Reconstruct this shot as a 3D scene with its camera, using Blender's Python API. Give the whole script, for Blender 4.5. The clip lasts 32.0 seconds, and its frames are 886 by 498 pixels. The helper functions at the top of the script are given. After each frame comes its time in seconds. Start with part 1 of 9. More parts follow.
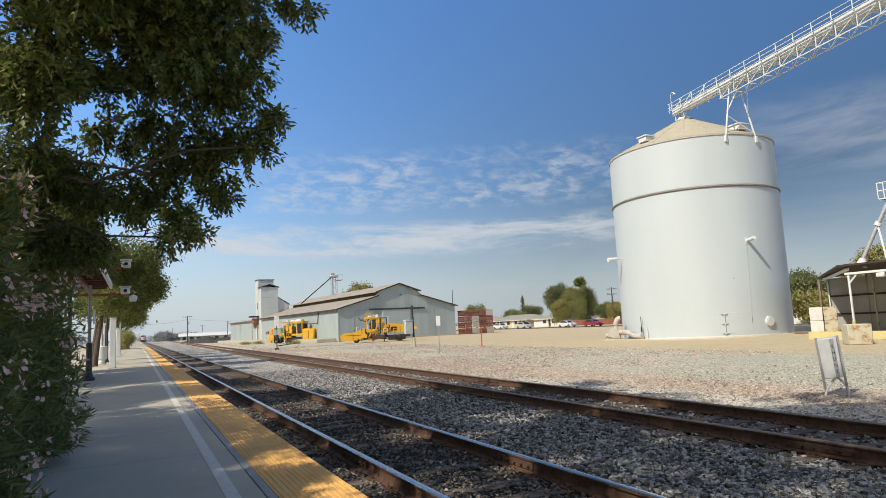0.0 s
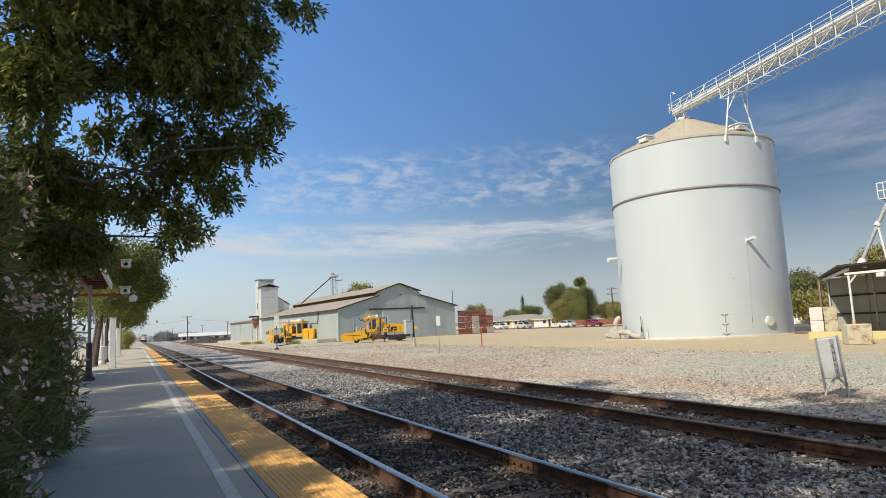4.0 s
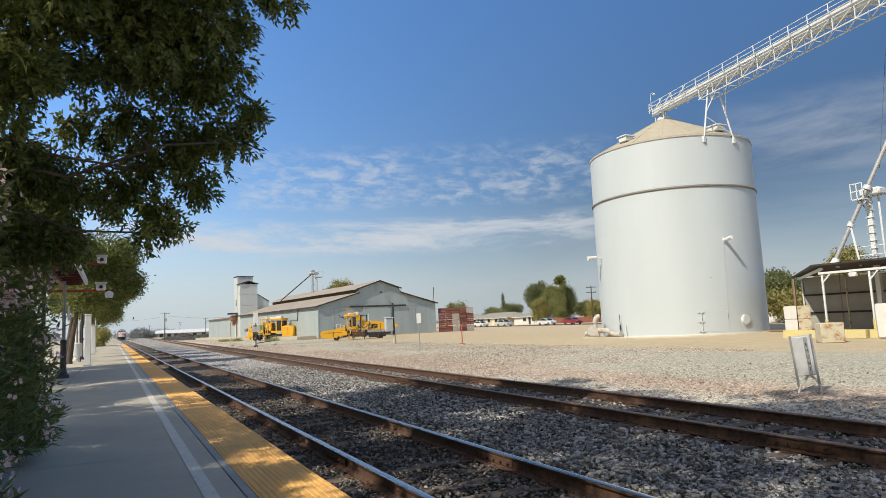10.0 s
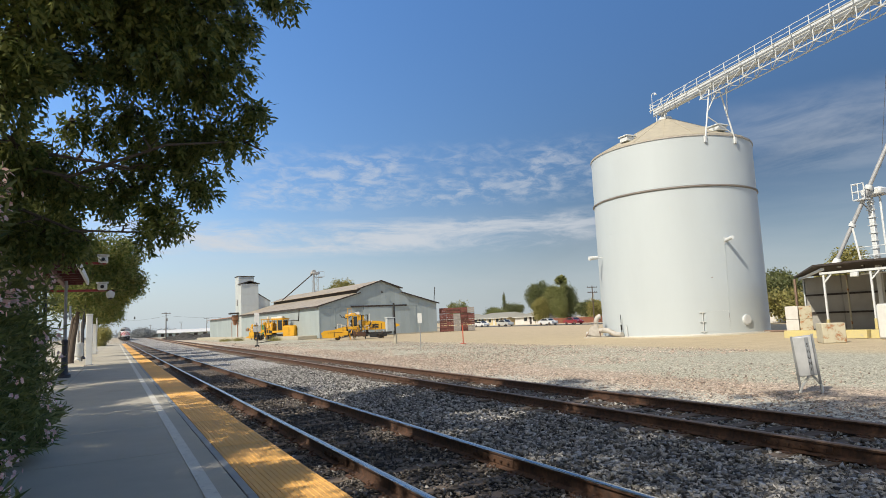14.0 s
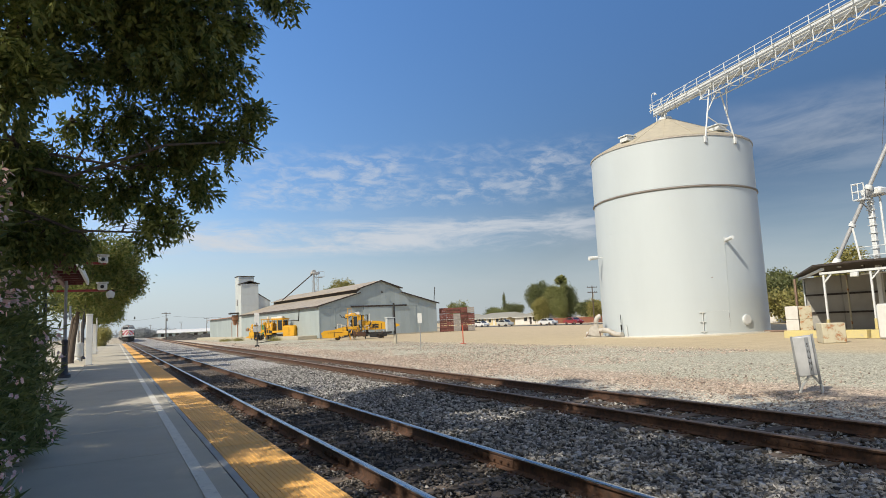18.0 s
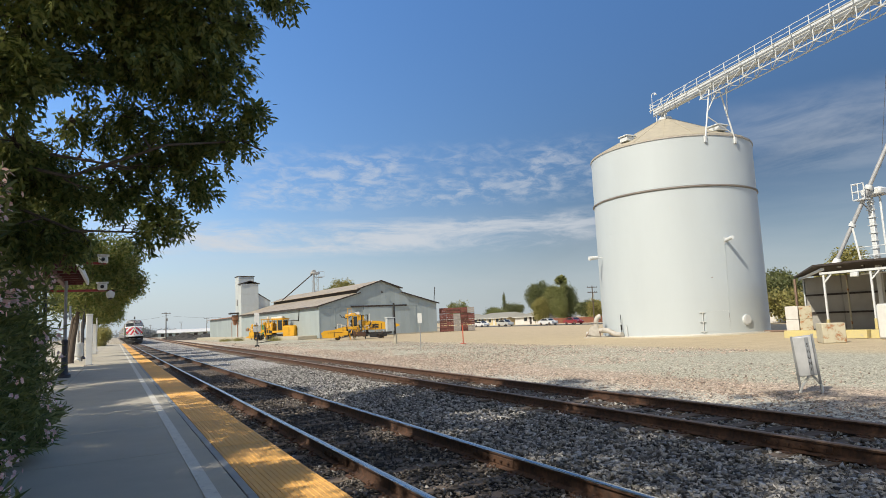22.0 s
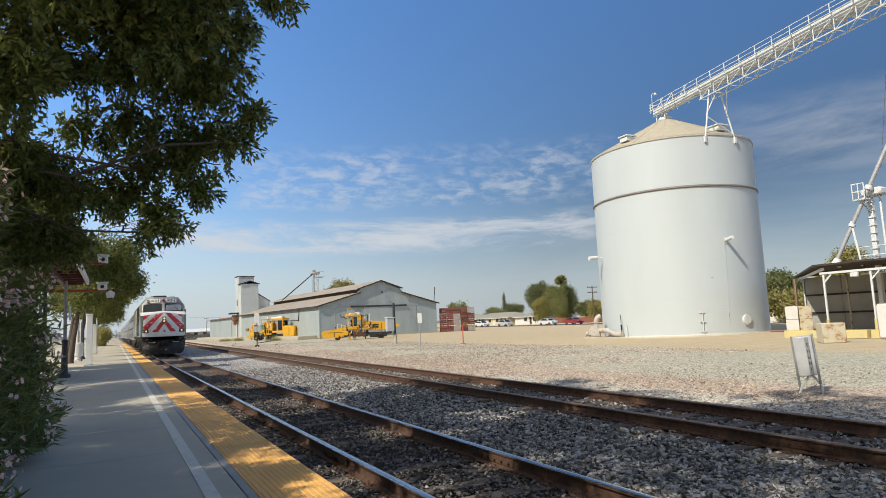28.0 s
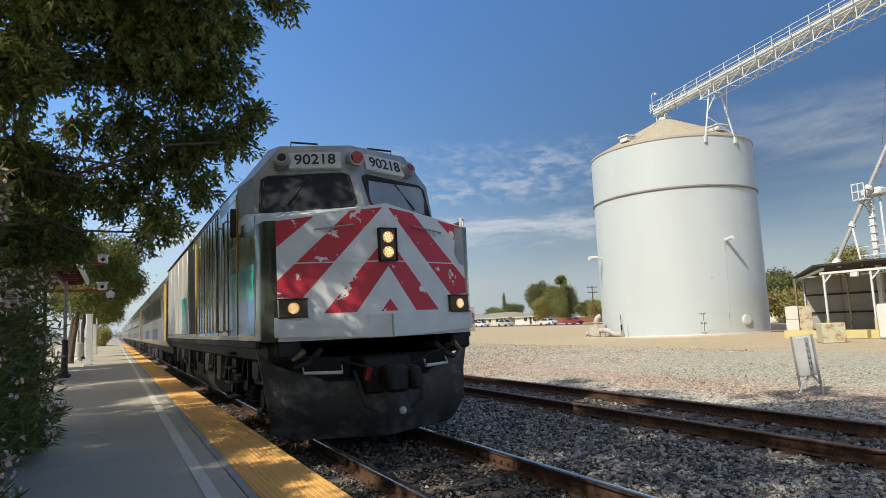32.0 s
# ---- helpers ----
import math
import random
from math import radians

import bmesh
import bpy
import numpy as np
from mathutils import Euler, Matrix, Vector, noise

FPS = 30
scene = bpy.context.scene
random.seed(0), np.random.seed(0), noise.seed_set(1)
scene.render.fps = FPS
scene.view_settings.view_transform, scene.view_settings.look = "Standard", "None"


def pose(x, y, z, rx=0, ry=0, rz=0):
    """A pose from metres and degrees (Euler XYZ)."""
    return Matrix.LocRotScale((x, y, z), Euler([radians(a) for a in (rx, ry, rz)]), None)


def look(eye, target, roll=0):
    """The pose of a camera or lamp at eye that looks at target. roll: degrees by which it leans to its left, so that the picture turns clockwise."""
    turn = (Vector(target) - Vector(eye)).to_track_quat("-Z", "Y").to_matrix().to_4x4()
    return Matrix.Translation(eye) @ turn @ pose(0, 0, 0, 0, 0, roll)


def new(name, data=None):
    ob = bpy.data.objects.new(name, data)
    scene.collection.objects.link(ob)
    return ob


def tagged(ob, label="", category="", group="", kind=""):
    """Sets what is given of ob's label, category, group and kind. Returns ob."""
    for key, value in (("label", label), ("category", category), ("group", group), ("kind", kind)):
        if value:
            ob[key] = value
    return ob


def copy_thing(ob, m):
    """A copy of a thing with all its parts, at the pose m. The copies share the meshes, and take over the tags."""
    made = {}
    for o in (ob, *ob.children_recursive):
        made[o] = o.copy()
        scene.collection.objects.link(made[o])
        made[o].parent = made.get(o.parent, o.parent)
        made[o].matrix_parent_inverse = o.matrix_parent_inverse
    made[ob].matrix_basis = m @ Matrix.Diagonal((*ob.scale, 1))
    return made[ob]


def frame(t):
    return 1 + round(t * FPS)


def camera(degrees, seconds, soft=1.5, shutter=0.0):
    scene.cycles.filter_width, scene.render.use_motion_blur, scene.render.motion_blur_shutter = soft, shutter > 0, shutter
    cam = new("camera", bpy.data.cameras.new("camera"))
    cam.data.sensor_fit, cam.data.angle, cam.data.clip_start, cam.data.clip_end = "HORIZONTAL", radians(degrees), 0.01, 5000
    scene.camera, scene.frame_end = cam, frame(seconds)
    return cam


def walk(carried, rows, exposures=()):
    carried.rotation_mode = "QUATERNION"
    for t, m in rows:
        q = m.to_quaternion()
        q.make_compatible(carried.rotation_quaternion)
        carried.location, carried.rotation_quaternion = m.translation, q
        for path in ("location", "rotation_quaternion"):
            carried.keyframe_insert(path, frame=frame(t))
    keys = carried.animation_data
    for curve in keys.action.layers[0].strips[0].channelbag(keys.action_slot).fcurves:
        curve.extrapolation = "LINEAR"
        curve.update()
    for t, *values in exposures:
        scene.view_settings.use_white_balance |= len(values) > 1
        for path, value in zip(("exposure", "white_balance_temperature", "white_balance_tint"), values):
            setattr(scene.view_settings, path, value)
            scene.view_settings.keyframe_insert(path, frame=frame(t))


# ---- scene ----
# World: y runs along the main track, x across it to the right, z up; yard ground is z = 0,
# rail tops are at 0.30, the platform top at 0.50.
cam = camera(70, 32.0, soft=0.7)
EYE = (0.0, 0.0, 1.828)


def aim(yaw, pitch, roll):
    """The camera's pose: yaw clockwise from +y, pitch up, lean to its left, in degrees."""
    a, p = radians(yaw), radians(pitch)
    way = Vector((math.sin(a) * math.cos(p), math.cos(a) * math.cos(p), math.sin(p)))
    return look(EYE, Vector(EYE) + way, roll)


walk(cam, [
    (0.0, aim(25.907, 6.819, -2.814)),
    (7.6, aim(25.907, 6.819, -2.814)),
    (8.0, aim(26.297, 6.831, -2.900)),
    (8.5, aim(27.245, 6.741, -2.810)),
    (9.0, aim(27.695, 6.628, -2.760)),
    (9.5, aim(27.695, 6.564, -2.696)),
    (10.0, aim(27.625, 6.520, -2.650)),
    (10.6, aim(27.532, 6.519, -2.614)),
    (32.0, aim(27.532, 6.519, -2.614)),
], exposures=[(0.0, 0.04, 6950, 9), (32.0, 0.04, 6950, 9)])

# ---- sun and sky ----
SUN_AZ, SUN_EL = 251.0, 43.0          # degrees: clockwise from +y, above the horizon
sun = new("sun", bpy.data.lights.new("sun", "SUN"))
sun.data.energy, sun.data.angle, sun.data.color = 4.7, radians(0.53), (1.0, 0.95, 0.875)
_s = Vector((math.sin(radians(SUN_AZ)) * math.cos(radians(SUN_EL)),
             math.cos(radians(SUN_AZ)) * math.cos(radians(SUN_EL)), math.sin(radians(SUN_EL))))
sun.matrix_world = look(_s * 300, (0, 0, 0))


def sky_world():
    w = bpy.data.worlds.new("sky")
    w.use_nodes = True
    scene.world = w
    nt = w.node_tree
    nt.nodes.clear()
    N, L = nt.nodes.new, nt.links.new
    out, bg = N("ShaderNodeOutputWorld"), N("ShaderNodeBackground")
    sky = N("ShaderNodeTexSky")
    sky.sky_type, sky.sun_disc = "NISHITA", False
    sky.sun_elevation, sky.sun_rotation = radians(SUN_EL), radians(SUN_AZ)
    sky.altitude, sky.air_density, sky.dust_density, sky.ozone_density = 50, 1.0, 0.3, 1.6
    bg.inputs["Strength"].default_value = 0.12
    tc = N("ShaderNodeTexCoord")
    sep = N("ShaderNodeSeparateXYZ")
    L(tc.outputs["Generated"], sep.inputs[0])
    # thin cloud sheets laid out by bearing and height
    az = N("ShaderNodeMath"); az.operation = "ARCTAN2"
    L(sep.outputs["X"], az.inputs[0]); L(sep.outputs["Y"], az.inputs[1])
    dx = N("ShaderNodeMath"); dx.operation = "MULTIPLY"; dx.inputs[1].default_value = 4.3
    dy = N("ShaderNodeMath"); dy.operation = "MULTIPLY"; dy.inputs[1].default_value = 9.5
    L(az.outputs[0], dx.inputs[0]); L(sep.outputs["Z"], dy.inputs[0])
    comb = N("ShaderNodeCombineXYZ")
    L(dx.outputs[0], comb.inputs["X"]); L(dy.outputs[0], comb.inputs["Y"])

    def clouds(scale, sx, sy, lo, hi, rough, seed, turn):
        mp = N("ShaderNodeMapping")
        mp.vector_type = "TEXTURE"
        mp.inputs["Scale"].default_value = (1 / sx, 1 / sy, 1)
        mp.inputs["Rotation"].default_value = (0, 0, radians(turn))
        mp.inputs["Location"].default_value = (seed, seed * 0.7, 0)
        L(comb.outputs[0], mp.inputs[0])
        nz = N("ShaderNodeTexNoise")
        nz.inputs["Scale"].default_value, nz.inputs["Detail"].default_value = scale, 9
        nz.inputs["Roughness"].default_value, nz.inputs["Distortion"].default_value = rough, 0.4
        L(mp.outputs[0], nz.inputs["Vector"])
        mr = N("ShaderNodeMapRange"); mr.interpolation_type = "SMOOTHSTEP"
        mr.inputs["From Min"].default_value, mr.inputs["From Max"].default_value = lo, hi
        L(nz.outputs["Fac"], mr.inputs["Value"])
        return mr.outputs[0]

    def band(z0, z1, z2, z3):
        up = N("ShaderNodeMapRange"); up.interpolation_type = "SMOOTHSTEP"
        up.inputs["From Min"].default_value, up.inputs["From Max"].default_value = z0, z1
        dn = N("ShaderNodeMapRange"); dn.interpolation_type = "SMOOTHSTEP"
        dn.inputs["From Min"].default_value, dn.inputs["From Max"].default_value = z3, z2
        L(sep.outputs["Z"], up.inputs["Value"]); L(sep.outputs["Z"], dn.inputs["Value"])
        m = N("ShaderNodeMath"); m.operation = "MULTIPLY"
        L(up.outputs[0], m.inputs[0]); L(dn.outputs[0], m.inputs[1])
        return m.outputs[0]

    def times(a, b, k=1.0):
        m = N("ShaderNodeMath"); m.operation = "MULTIPLY"
        L(a, m.inputs[0]); L(b, m.inputs[1])
        if k == 1.0:
            return m.outputs[0]
        n = N("ShaderNodeMath"); n.operation = "MULTIPLY"; n.inputs[1].default_value = k
        L(m.outputs[0], n.inputs[0])
        return n.outputs[0]

    over = N("ShaderNodeVectorMath"); over.operation = "DOT_PRODUCT"; over.inputs[1].default_value = tuple(Vector((math.sin(radians(21)), math.cos(radians(21)), 0.17)).normalized())
    L(tc.outputs["Generated"], over.inputs[0])
    patch = N("ShaderNodeMapRange"); patch.interpolation_type = "SMOOTHSTEP"
    patch.inputs["From Min"].default_value, patch.inputs["From Max"].default_value = 0.885, 0.957
    L(over.outputs["Value"], patch.inputs["Value"])
    high = times(times(clouds(6.5, 1.0, 1.2, 0.38, 0.70, 0.62, 3.1, -12), clouds(1.1, 1.0, 0.8, 0.34, 0.56, 0.5, 5.3, -10)), band(0.165, 0.20, 0.245, 0.285), 0.56)
    low = times(clouds(2.2, 0.8, 1.6, 0.34, 0.66, 0.64, 7.7, -4), band(0.100, 0.122, 0.150, 0.172), 0.95)
    veil = times(clouds(0.8, 0.8, 1.8, 0.30, 0.72, 0.58, 1.3, -6), band(0.02, 0.06, 0.12, 0.22), 0.24)
    high, low = times(high, patch.outputs[0]), times(low, patch.outputs[0])
    # a loose sheet of cloud past the silo
    side = N("ShaderNodeVectorMath"); side.operation = "DOT_PRODUCT"; side.inputs[1].default_value = tuple(Vector((math.sin(radians(61)), math.cos(radians(61)), 0.31)).normalized())
    L(tc.outputs["Generated"], side.inputs[0])
    near = N("ShaderNodeMapRange"); near.interpolation_type = "SMOOTHSTEP"
    near.inputs["From Min"].default_value, near.inputs["From Max"].default_value = 0.982, 0.997
    L(side.outputs["Value"], near.inputs["Value"])
    sheet = times(times(clouds(2.2, 0.8, 1.4, 0.25, 0.70, 0.6, 9.1, 8), near.outputs[0]), band(0.15, 0.19, 0.25, 0.30), 0.40)
    vs = N("ShaderNodeMath"); vs.operation = "MAXIMUM"; L(veil, vs.inputs[0]); L(sheet, vs.inputs[1])
    veil = vs.outputs[0]
    a = N("ShaderNodeMath"); a.operation = "MAXIMUM"; L(high, a.inputs[0]); L(low, a.inputs[1])
    b = N("ShaderNodeMath"); b.operation = "MAXIMUM"; L(a.outputs[0], b.inputs[0]); L(veil, b.inputs[1])
    # pale haze towards the horizon
    hz = N("ShaderNodeMapRange"); hz.interpolation_type = "SMOOTHERSTEP"
    hz.inputs["From Min"].default_value, hz.inputs["From Max"].default_value = 0.22, -0.06
    hz.inputs["To Min"].default_value, hz.inputs["To Max"].default_value = 0.0, 1.0
    L(sep.outputs["Z"], hz.inputs["Value"])
    hm = N("ShaderNodeMix"); hm.data_type = "RGBA"; hm.inputs["B"].default_value = (4.0, 4.85, 5.85, 1)
    hs = N("ShaderNodeHueSaturation"); hs.inputs["Saturation"].default_value = 1.24
    L(sky.outputs[0], hs.inputs["Color"])
    # gradient put into the clear sky's colour, deepest away from the sun
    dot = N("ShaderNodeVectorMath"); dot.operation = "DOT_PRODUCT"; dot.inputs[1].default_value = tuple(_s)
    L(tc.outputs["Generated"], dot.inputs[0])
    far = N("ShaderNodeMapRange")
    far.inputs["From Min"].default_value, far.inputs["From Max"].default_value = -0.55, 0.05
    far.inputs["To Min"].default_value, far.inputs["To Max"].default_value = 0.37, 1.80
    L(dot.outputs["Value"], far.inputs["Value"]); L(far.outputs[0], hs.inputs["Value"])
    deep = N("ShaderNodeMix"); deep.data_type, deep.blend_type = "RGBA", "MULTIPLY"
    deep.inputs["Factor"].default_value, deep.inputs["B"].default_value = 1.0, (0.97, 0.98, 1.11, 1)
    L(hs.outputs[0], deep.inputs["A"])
    # less haze on the side away from the sun
    thin = N("ShaderNodeMapRange")
    thin.inputs["From Min"].default_value, thin.inputs["From Max"].default_value = -0.68, -0.22
    thin.inputs["To Min"].default_value, thin.inputs["To Max"].default_value = 0.70, 1.0
    L(dot.outputs["Value"], thin.inputs["Value"])
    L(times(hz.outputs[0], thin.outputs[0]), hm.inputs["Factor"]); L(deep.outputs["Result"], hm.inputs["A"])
    # unseen milky haze added round the sun to warm the light in the shade
    gl = N("ShaderNodeMapRange"); gl.interpolation_type = "SMOOTHSTEP"
    gl.inputs["From Min"].default_value, gl.inputs["From Max"].default_value = 0.12, 0.70
    gl.inputs["To Max"].default_value = 0.85
    L(dot.outputs["Value"], gl.inputs["Value"])
    milk = N("ShaderNodeMix"); milk.data_type = "RGBA"; milk.inputs["B"].default_value = (3.9, 3.7, 3.3, 1)
    L(gl.outputs[0], milk.inputs["Factor"]); L(hm.outputs["Result"], milk.inputs["A"])
    mix = N("ShaderNodeMix"); mix.data_type = "RGBA"
    mix.inputs["B"].default_value = (5.0, 5.4, 6.1, 1)
    L(times(b.outputs[0], thin.outputs[0]), mix.inputs["Factor"]); L(milk.outputs["Result"], mix.inputs["A"])
    L(mix.outputs["Result"], bg.inputs["Color"]); L(bg.outputs[0], out.inputs["Surface"])


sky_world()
rnd = random.Random(11)


# ---- materials ----
def mat(name, c1, c2=None, rough=0.7, metal=0.0, scale=6.0, bump=0.15, fine=60.0, stain=None, stain_at=0.62,
        stain_scale=1.5, stain_w=0.1, jitter=0.0, spec=0.5, stretch=(1, 1, 1), coat=0.0, island=False, glow=None):
    """A worn surface: two tones at one scale, fine grain, relief, stains of their own shape, and a tone for each piece."""
    m = bpy.data.materials.new(name)
    m.use_nodes = True
    nt = m.node_tree
    N, L = nt.nodes.new, nt.links.new
    p = nt.nodes["Principled BSDF"]
    c2 = c2 or tuple(c * 0.8 for c in c1)
    tc, mp = N("ShaderNodeTexCoord"), N("ShaderNodeMapping")
    mp.inputs["Scale"].default_value = stretch
    L(tc.outputs["Object"], mp.inputs[0])
    nz = N("ShaderNodeTexNoise")
    nz.inputs["Scale"].default_value, nz.inputs["Detail"].default_value, nz.inputs["Roughness"].default_value = scale, 6, 0.62
    L(mp.outputs[0], nz.inputs["Vector"])
    ramp = N("ShaderNodeMapRange")
    ramp.inputs["From Min"].default_value, ramp.inputs["From Max"].default_value = 0.32, 0.68
    L(nz.outputs["Fac"], ramp.inputs["Value"])
    mix = N("ShaderNodeMix"); mix.data_type = "RGBA"
    mix.inputs["A"].default_value, mix.inputs["B"].default_value = (*c1, 1), (*c2, 1)
    L(ramp.outputs[0], mix.inputs["Factor"])
    col = mix.outputs["Result"]
    fn = N("ShaderNodeTexNoise")
    fn.inputs["Scale"].default_value, fn.inputs["Detail"].default_value = fine, 3
    L(mp.outputs[0], fn.inputs["Vector"])
    if stain:
        sn = N("ShaderNodeTexNoise")
        sn.inputs["Scale"].default_value, sn.inputs["Detail"].default_value, sn.inputs["Roughness"].default_value = stain_scale, 8, 0.7
        L(mp.outputs[0], sn.inputs["Vector"])
        sr = N("ShaderNodeMapRange")
        sr.inputs["From Min"].default_value, sr.inputs["From Max"].default_value = stain_at, stain_at + stain_w
        L(sn.outputs["Fac"], sr.inputs["Value"])
        sm = N("ShaderNodeMix"); sm.data_type = "RGBA"; sm.inputs["B"].default_value = (*stain, 1)
        L(sr.outputs[0], sm.inputs["Factor"]); L(col, sm.inputs["A"])
        col = sm.outputs["Result"]
    if jitter:
        if island:
            g = N("ShaderNodeNewGeometry"); r = g.outputs["Random Per Island"]
        else:
            g = N("ShaderNodeObjectInfo"); r = g.outputs["Random"]
        jr = N("ShaderNodeMapRange")
        jr.inputs["To Min"].default_value, jr.inputs["To Max"].default_value = 1 - jitter, 1 + jitter
        L(r, jr.inputs["Value"])
        hs = N("ShaderNodeHueSaturation")
        L(jr.outputs[0], hs.inputs["Value"]); L(col, hs.inputs["Color"])
        col = hs.outputs["Color"]
    L(col, p.inputs["Base Color"])
    rr = N("ShaderNodeMapRange")
    rr.inputs["To Min"].default_value, rr.inputs["To Max"].default_value = max(0.03, rough - 0.12), min(1, rough + 0.12)
    L(fn.outputs["Fac"], rr.inputs["Value"]); L(rr.outputs[0], p.inputs["Roughness"])
    p.inputs["Metallic"].default_value = metal
    p.inputs["Specular IOR Level"].default_value = spec
    p.inputs["Coat Weight"].default_value = coat
    if bump:
        bp = N("ShaderNodeBump")
        bp.inputs["Strength"].default_value, bp.inputs["Distance"].default_value = bump, 0.02
        L(fn.outputs["Fac"], bp.inputs["Height"]); L(bp.outputs[0], p.inputs["Normal"])
    if glow:
        p.inputs["Emission Color"].default_value, p.inputs["Emission Strength"].default_value = (*glow[:3], 1), glow[3]
    return m


def leaf_mat(name, c1, c2, through_light=0.35, rough=0.5):
    """Leaves: a tone for each leaf, some light through the blade."""
    m = bpy.data.materials.new(name)
    m.use_nodes = True
    nt = m.node_tree
    N, L = nt.nodes.new, nt.links.new
    p, out = nt.nodes["Principled BSDF"], nt.nodes["Material Output"]
    g = N("ShaderNodeNewGeometry")
    mix = N("ShaderNodeMix"); mix.data_type = "RGBA"
    mix.inputs["A"].default_value, mix.inputs["B"].default_value = (*c1, 1), (*c2, 1)
    L(g.outputs["Random Per Island"], mix.inputs["Factor"])
    L(mix.outputs["Result"], p.inputs["Base Color"])
    p.inputs["Roughness"].default_value = rough
    p.inputs["Specular IOR Level"].default_value = 0.4
    tr = N("ShaderNodeBsdfTranslucent")
    L(mix.outputs["Result"], tr.inputs["Color"])
    ms = N("ShaderNodeMixShader"); ms.inputs[0].default_value = through_light
    L(p.outputs[0], ms.inputs[1]); L(tr.outputs[0], ms.inputs[2]); L(ms.outputs[0], out.inputs["Surface"])
    return m


# ---- mesh building ----
class Mesh:
    """Collects shapes, in the thing's own space, for one mesh."""

    def __init__(self):
        self.v, self.f, self.smooth = [], [], []

    def add(self, verts, faces, smooth=False):
        n = len(self.v)
        self.v += [tuple(q) for q in verts]
        self.f += [tuple(i + n for i in q) for q in faces]
        self.smooth += [smooth] * len(faces)
        return self

    def box(self, x0, y0, z0, x1, y1, z1, bev=0.0, m=None):
        """A box between two corners, its edges chamfered by bev."""
        bev = min(bev, (x1 - x0) * 0.45, (y1 - y0) * 0.45, (z1 - z0) * 0.45)
        if bev <= 0:
            vs = [(x, y, z) for x in (x0, x1) for y in (y0, y1) for z in (z0, z1)]
            fs = [(0, 1, 3, 2), (4, 6, 7, 5), (0, 4, 5, 1), (2, 3, 7, 6), (0, 2, 6, 4), (1, 5, 7, 3)]
        else:
            vs, ix = [], {}
            c, hs = ((x0 + x1) / 2, (y0 + y1) / 2, (z0 + z1) / 2), ((x1 - x0) / 2, (y1 - y0) / 2, (z1 - z0) / 2)
            for sx in (-1, 1):
                for sy in (-1, 1):
                    for sz in (-1, 1):
                        for ax in range(3):
                            s = (sx, sy, sz)
                            ix[s, ax] = len(vs)
                            vs.append(tuple(c[k] + s[k] * (hs[k] - (0 if k == ax else bev)) for k in range(3)))
            fs = []
            for ax in range(3):
                a, b = [k for k in range(3) if k != ax]
                for sg in (-1, 1):
                    ring = []
                    for u, w in ((-1, -1), (1, -1), (1, 1), (-1, 1)):
                        s = [0, 0, 0]; s[ax], s[a], s[b] = sg, u, w
                        ring.append(ix[tuple(s), ax])
                    fs.append(tuple(ring))
                for u in (-1, 1):
                    for w in (-1, 1):
                        s0, s1 = [0, 0, 0], [0, 0, 0]
                        s0[ax], s0[a], s0[b] = -1, u, w
                        s1[ax], s1[a], s1[b] = 1, u, w
                        fs.append((ix[tuple(s0), a], ix[tuple(s1), a], ix[tuple(s1), b], ix[tuple(s0), b]))
            for sx in (-1, 1):
                for sy in (-1, 1):
                    for sz in (-1, 1):
                        fs.append(tuple(ix[(sx, sy, sz), k] for k in range(3)))
        if m is not None:
            vs = [m @ Vector(q) for q in vs]
        return self.add(vs, fs)

    def bar(self, a, b, w, h=None, bev=0.0):
        """A square bar from a to b."""
        a, b = Vector(a), Vector(b)
        h = h or w
        q = (b - a).to_track_quat("Z", "Y").to_matrix().to_4x4()
        return self.box(-w / 2, -h / 2, 0, w / 2, h / 2, (b - a).length, bev, Matrix.Translation(a) @ q)

    def rod(self, a, b, r, r2=None, n=10, caps=True):
        """A round rod from a to b, r at a and r2 at b."""
        a, b = Vector(a), Vector(b)
        r2 = r if r2 is None else r2
        q = (b - a).to_track_quat("Z", "Y").to_matrix()
        u, w = q @ Vector((1, 0, 0)), q @ Vector((0, 1, 0))
        vs = []
        for c, k in ((a, r), (b, r2)):
            vs += [c + (u * math.cos(2 * math.pi * i / n) + w * math.sin(2 * math.pi * i / n)) * k for i in range(n)]
        self.add(vs, [(i, (i + 1) % n, n + (i + 1) % n, n + i) for i in range(n)], True)
        if caps:
            self.add(vs[:n], [tuple(range(n - 1, -1, -1))])
            self.add(vs[n:], [tuple(range(n))])
        return self

    def pipe(self, pts, r, n=8):
        """One bent tube through the points, its ends closed."""
        pts = [Vector(p) for p in pts]
        m, vs, u = len(pts), [], None
        for i, p in enumerate(pts):
            d = (pts[min(i + 1, m - 1)] - pts[max(i - 1, 0)]).normalized()
            if u is None:
                u = d.orthogonal().normalized()
            u = (u - d * u.dot(d)).normalized()
            w = d.cross(u)
            k = r
            if 0 < i < m - 1:
                k = r / max(0.6, math.sqrt(max(0.0, (1 + (pts[i + 1] - p).normalized().dot((p - pts[i - 1]).normalized())) / 2)))
            vs += [p + (u * math.cos(2 * math.pi * j / n) + w * math.sin(2 * math.pi * j / n)) * k for j in range(n)]
        fs = [(i * n + j, i * n + (j + 1) % n, (i + 1) * n + (j + 1) % n, (i + 1) * n + j) for i in range(m - 1) for j in range(n)]
        fs += [tuple(range(n - 1, -1, -1)), tuple((m - 1) * n + j for j in range(n))]
        return self.add(vs, fs, True)

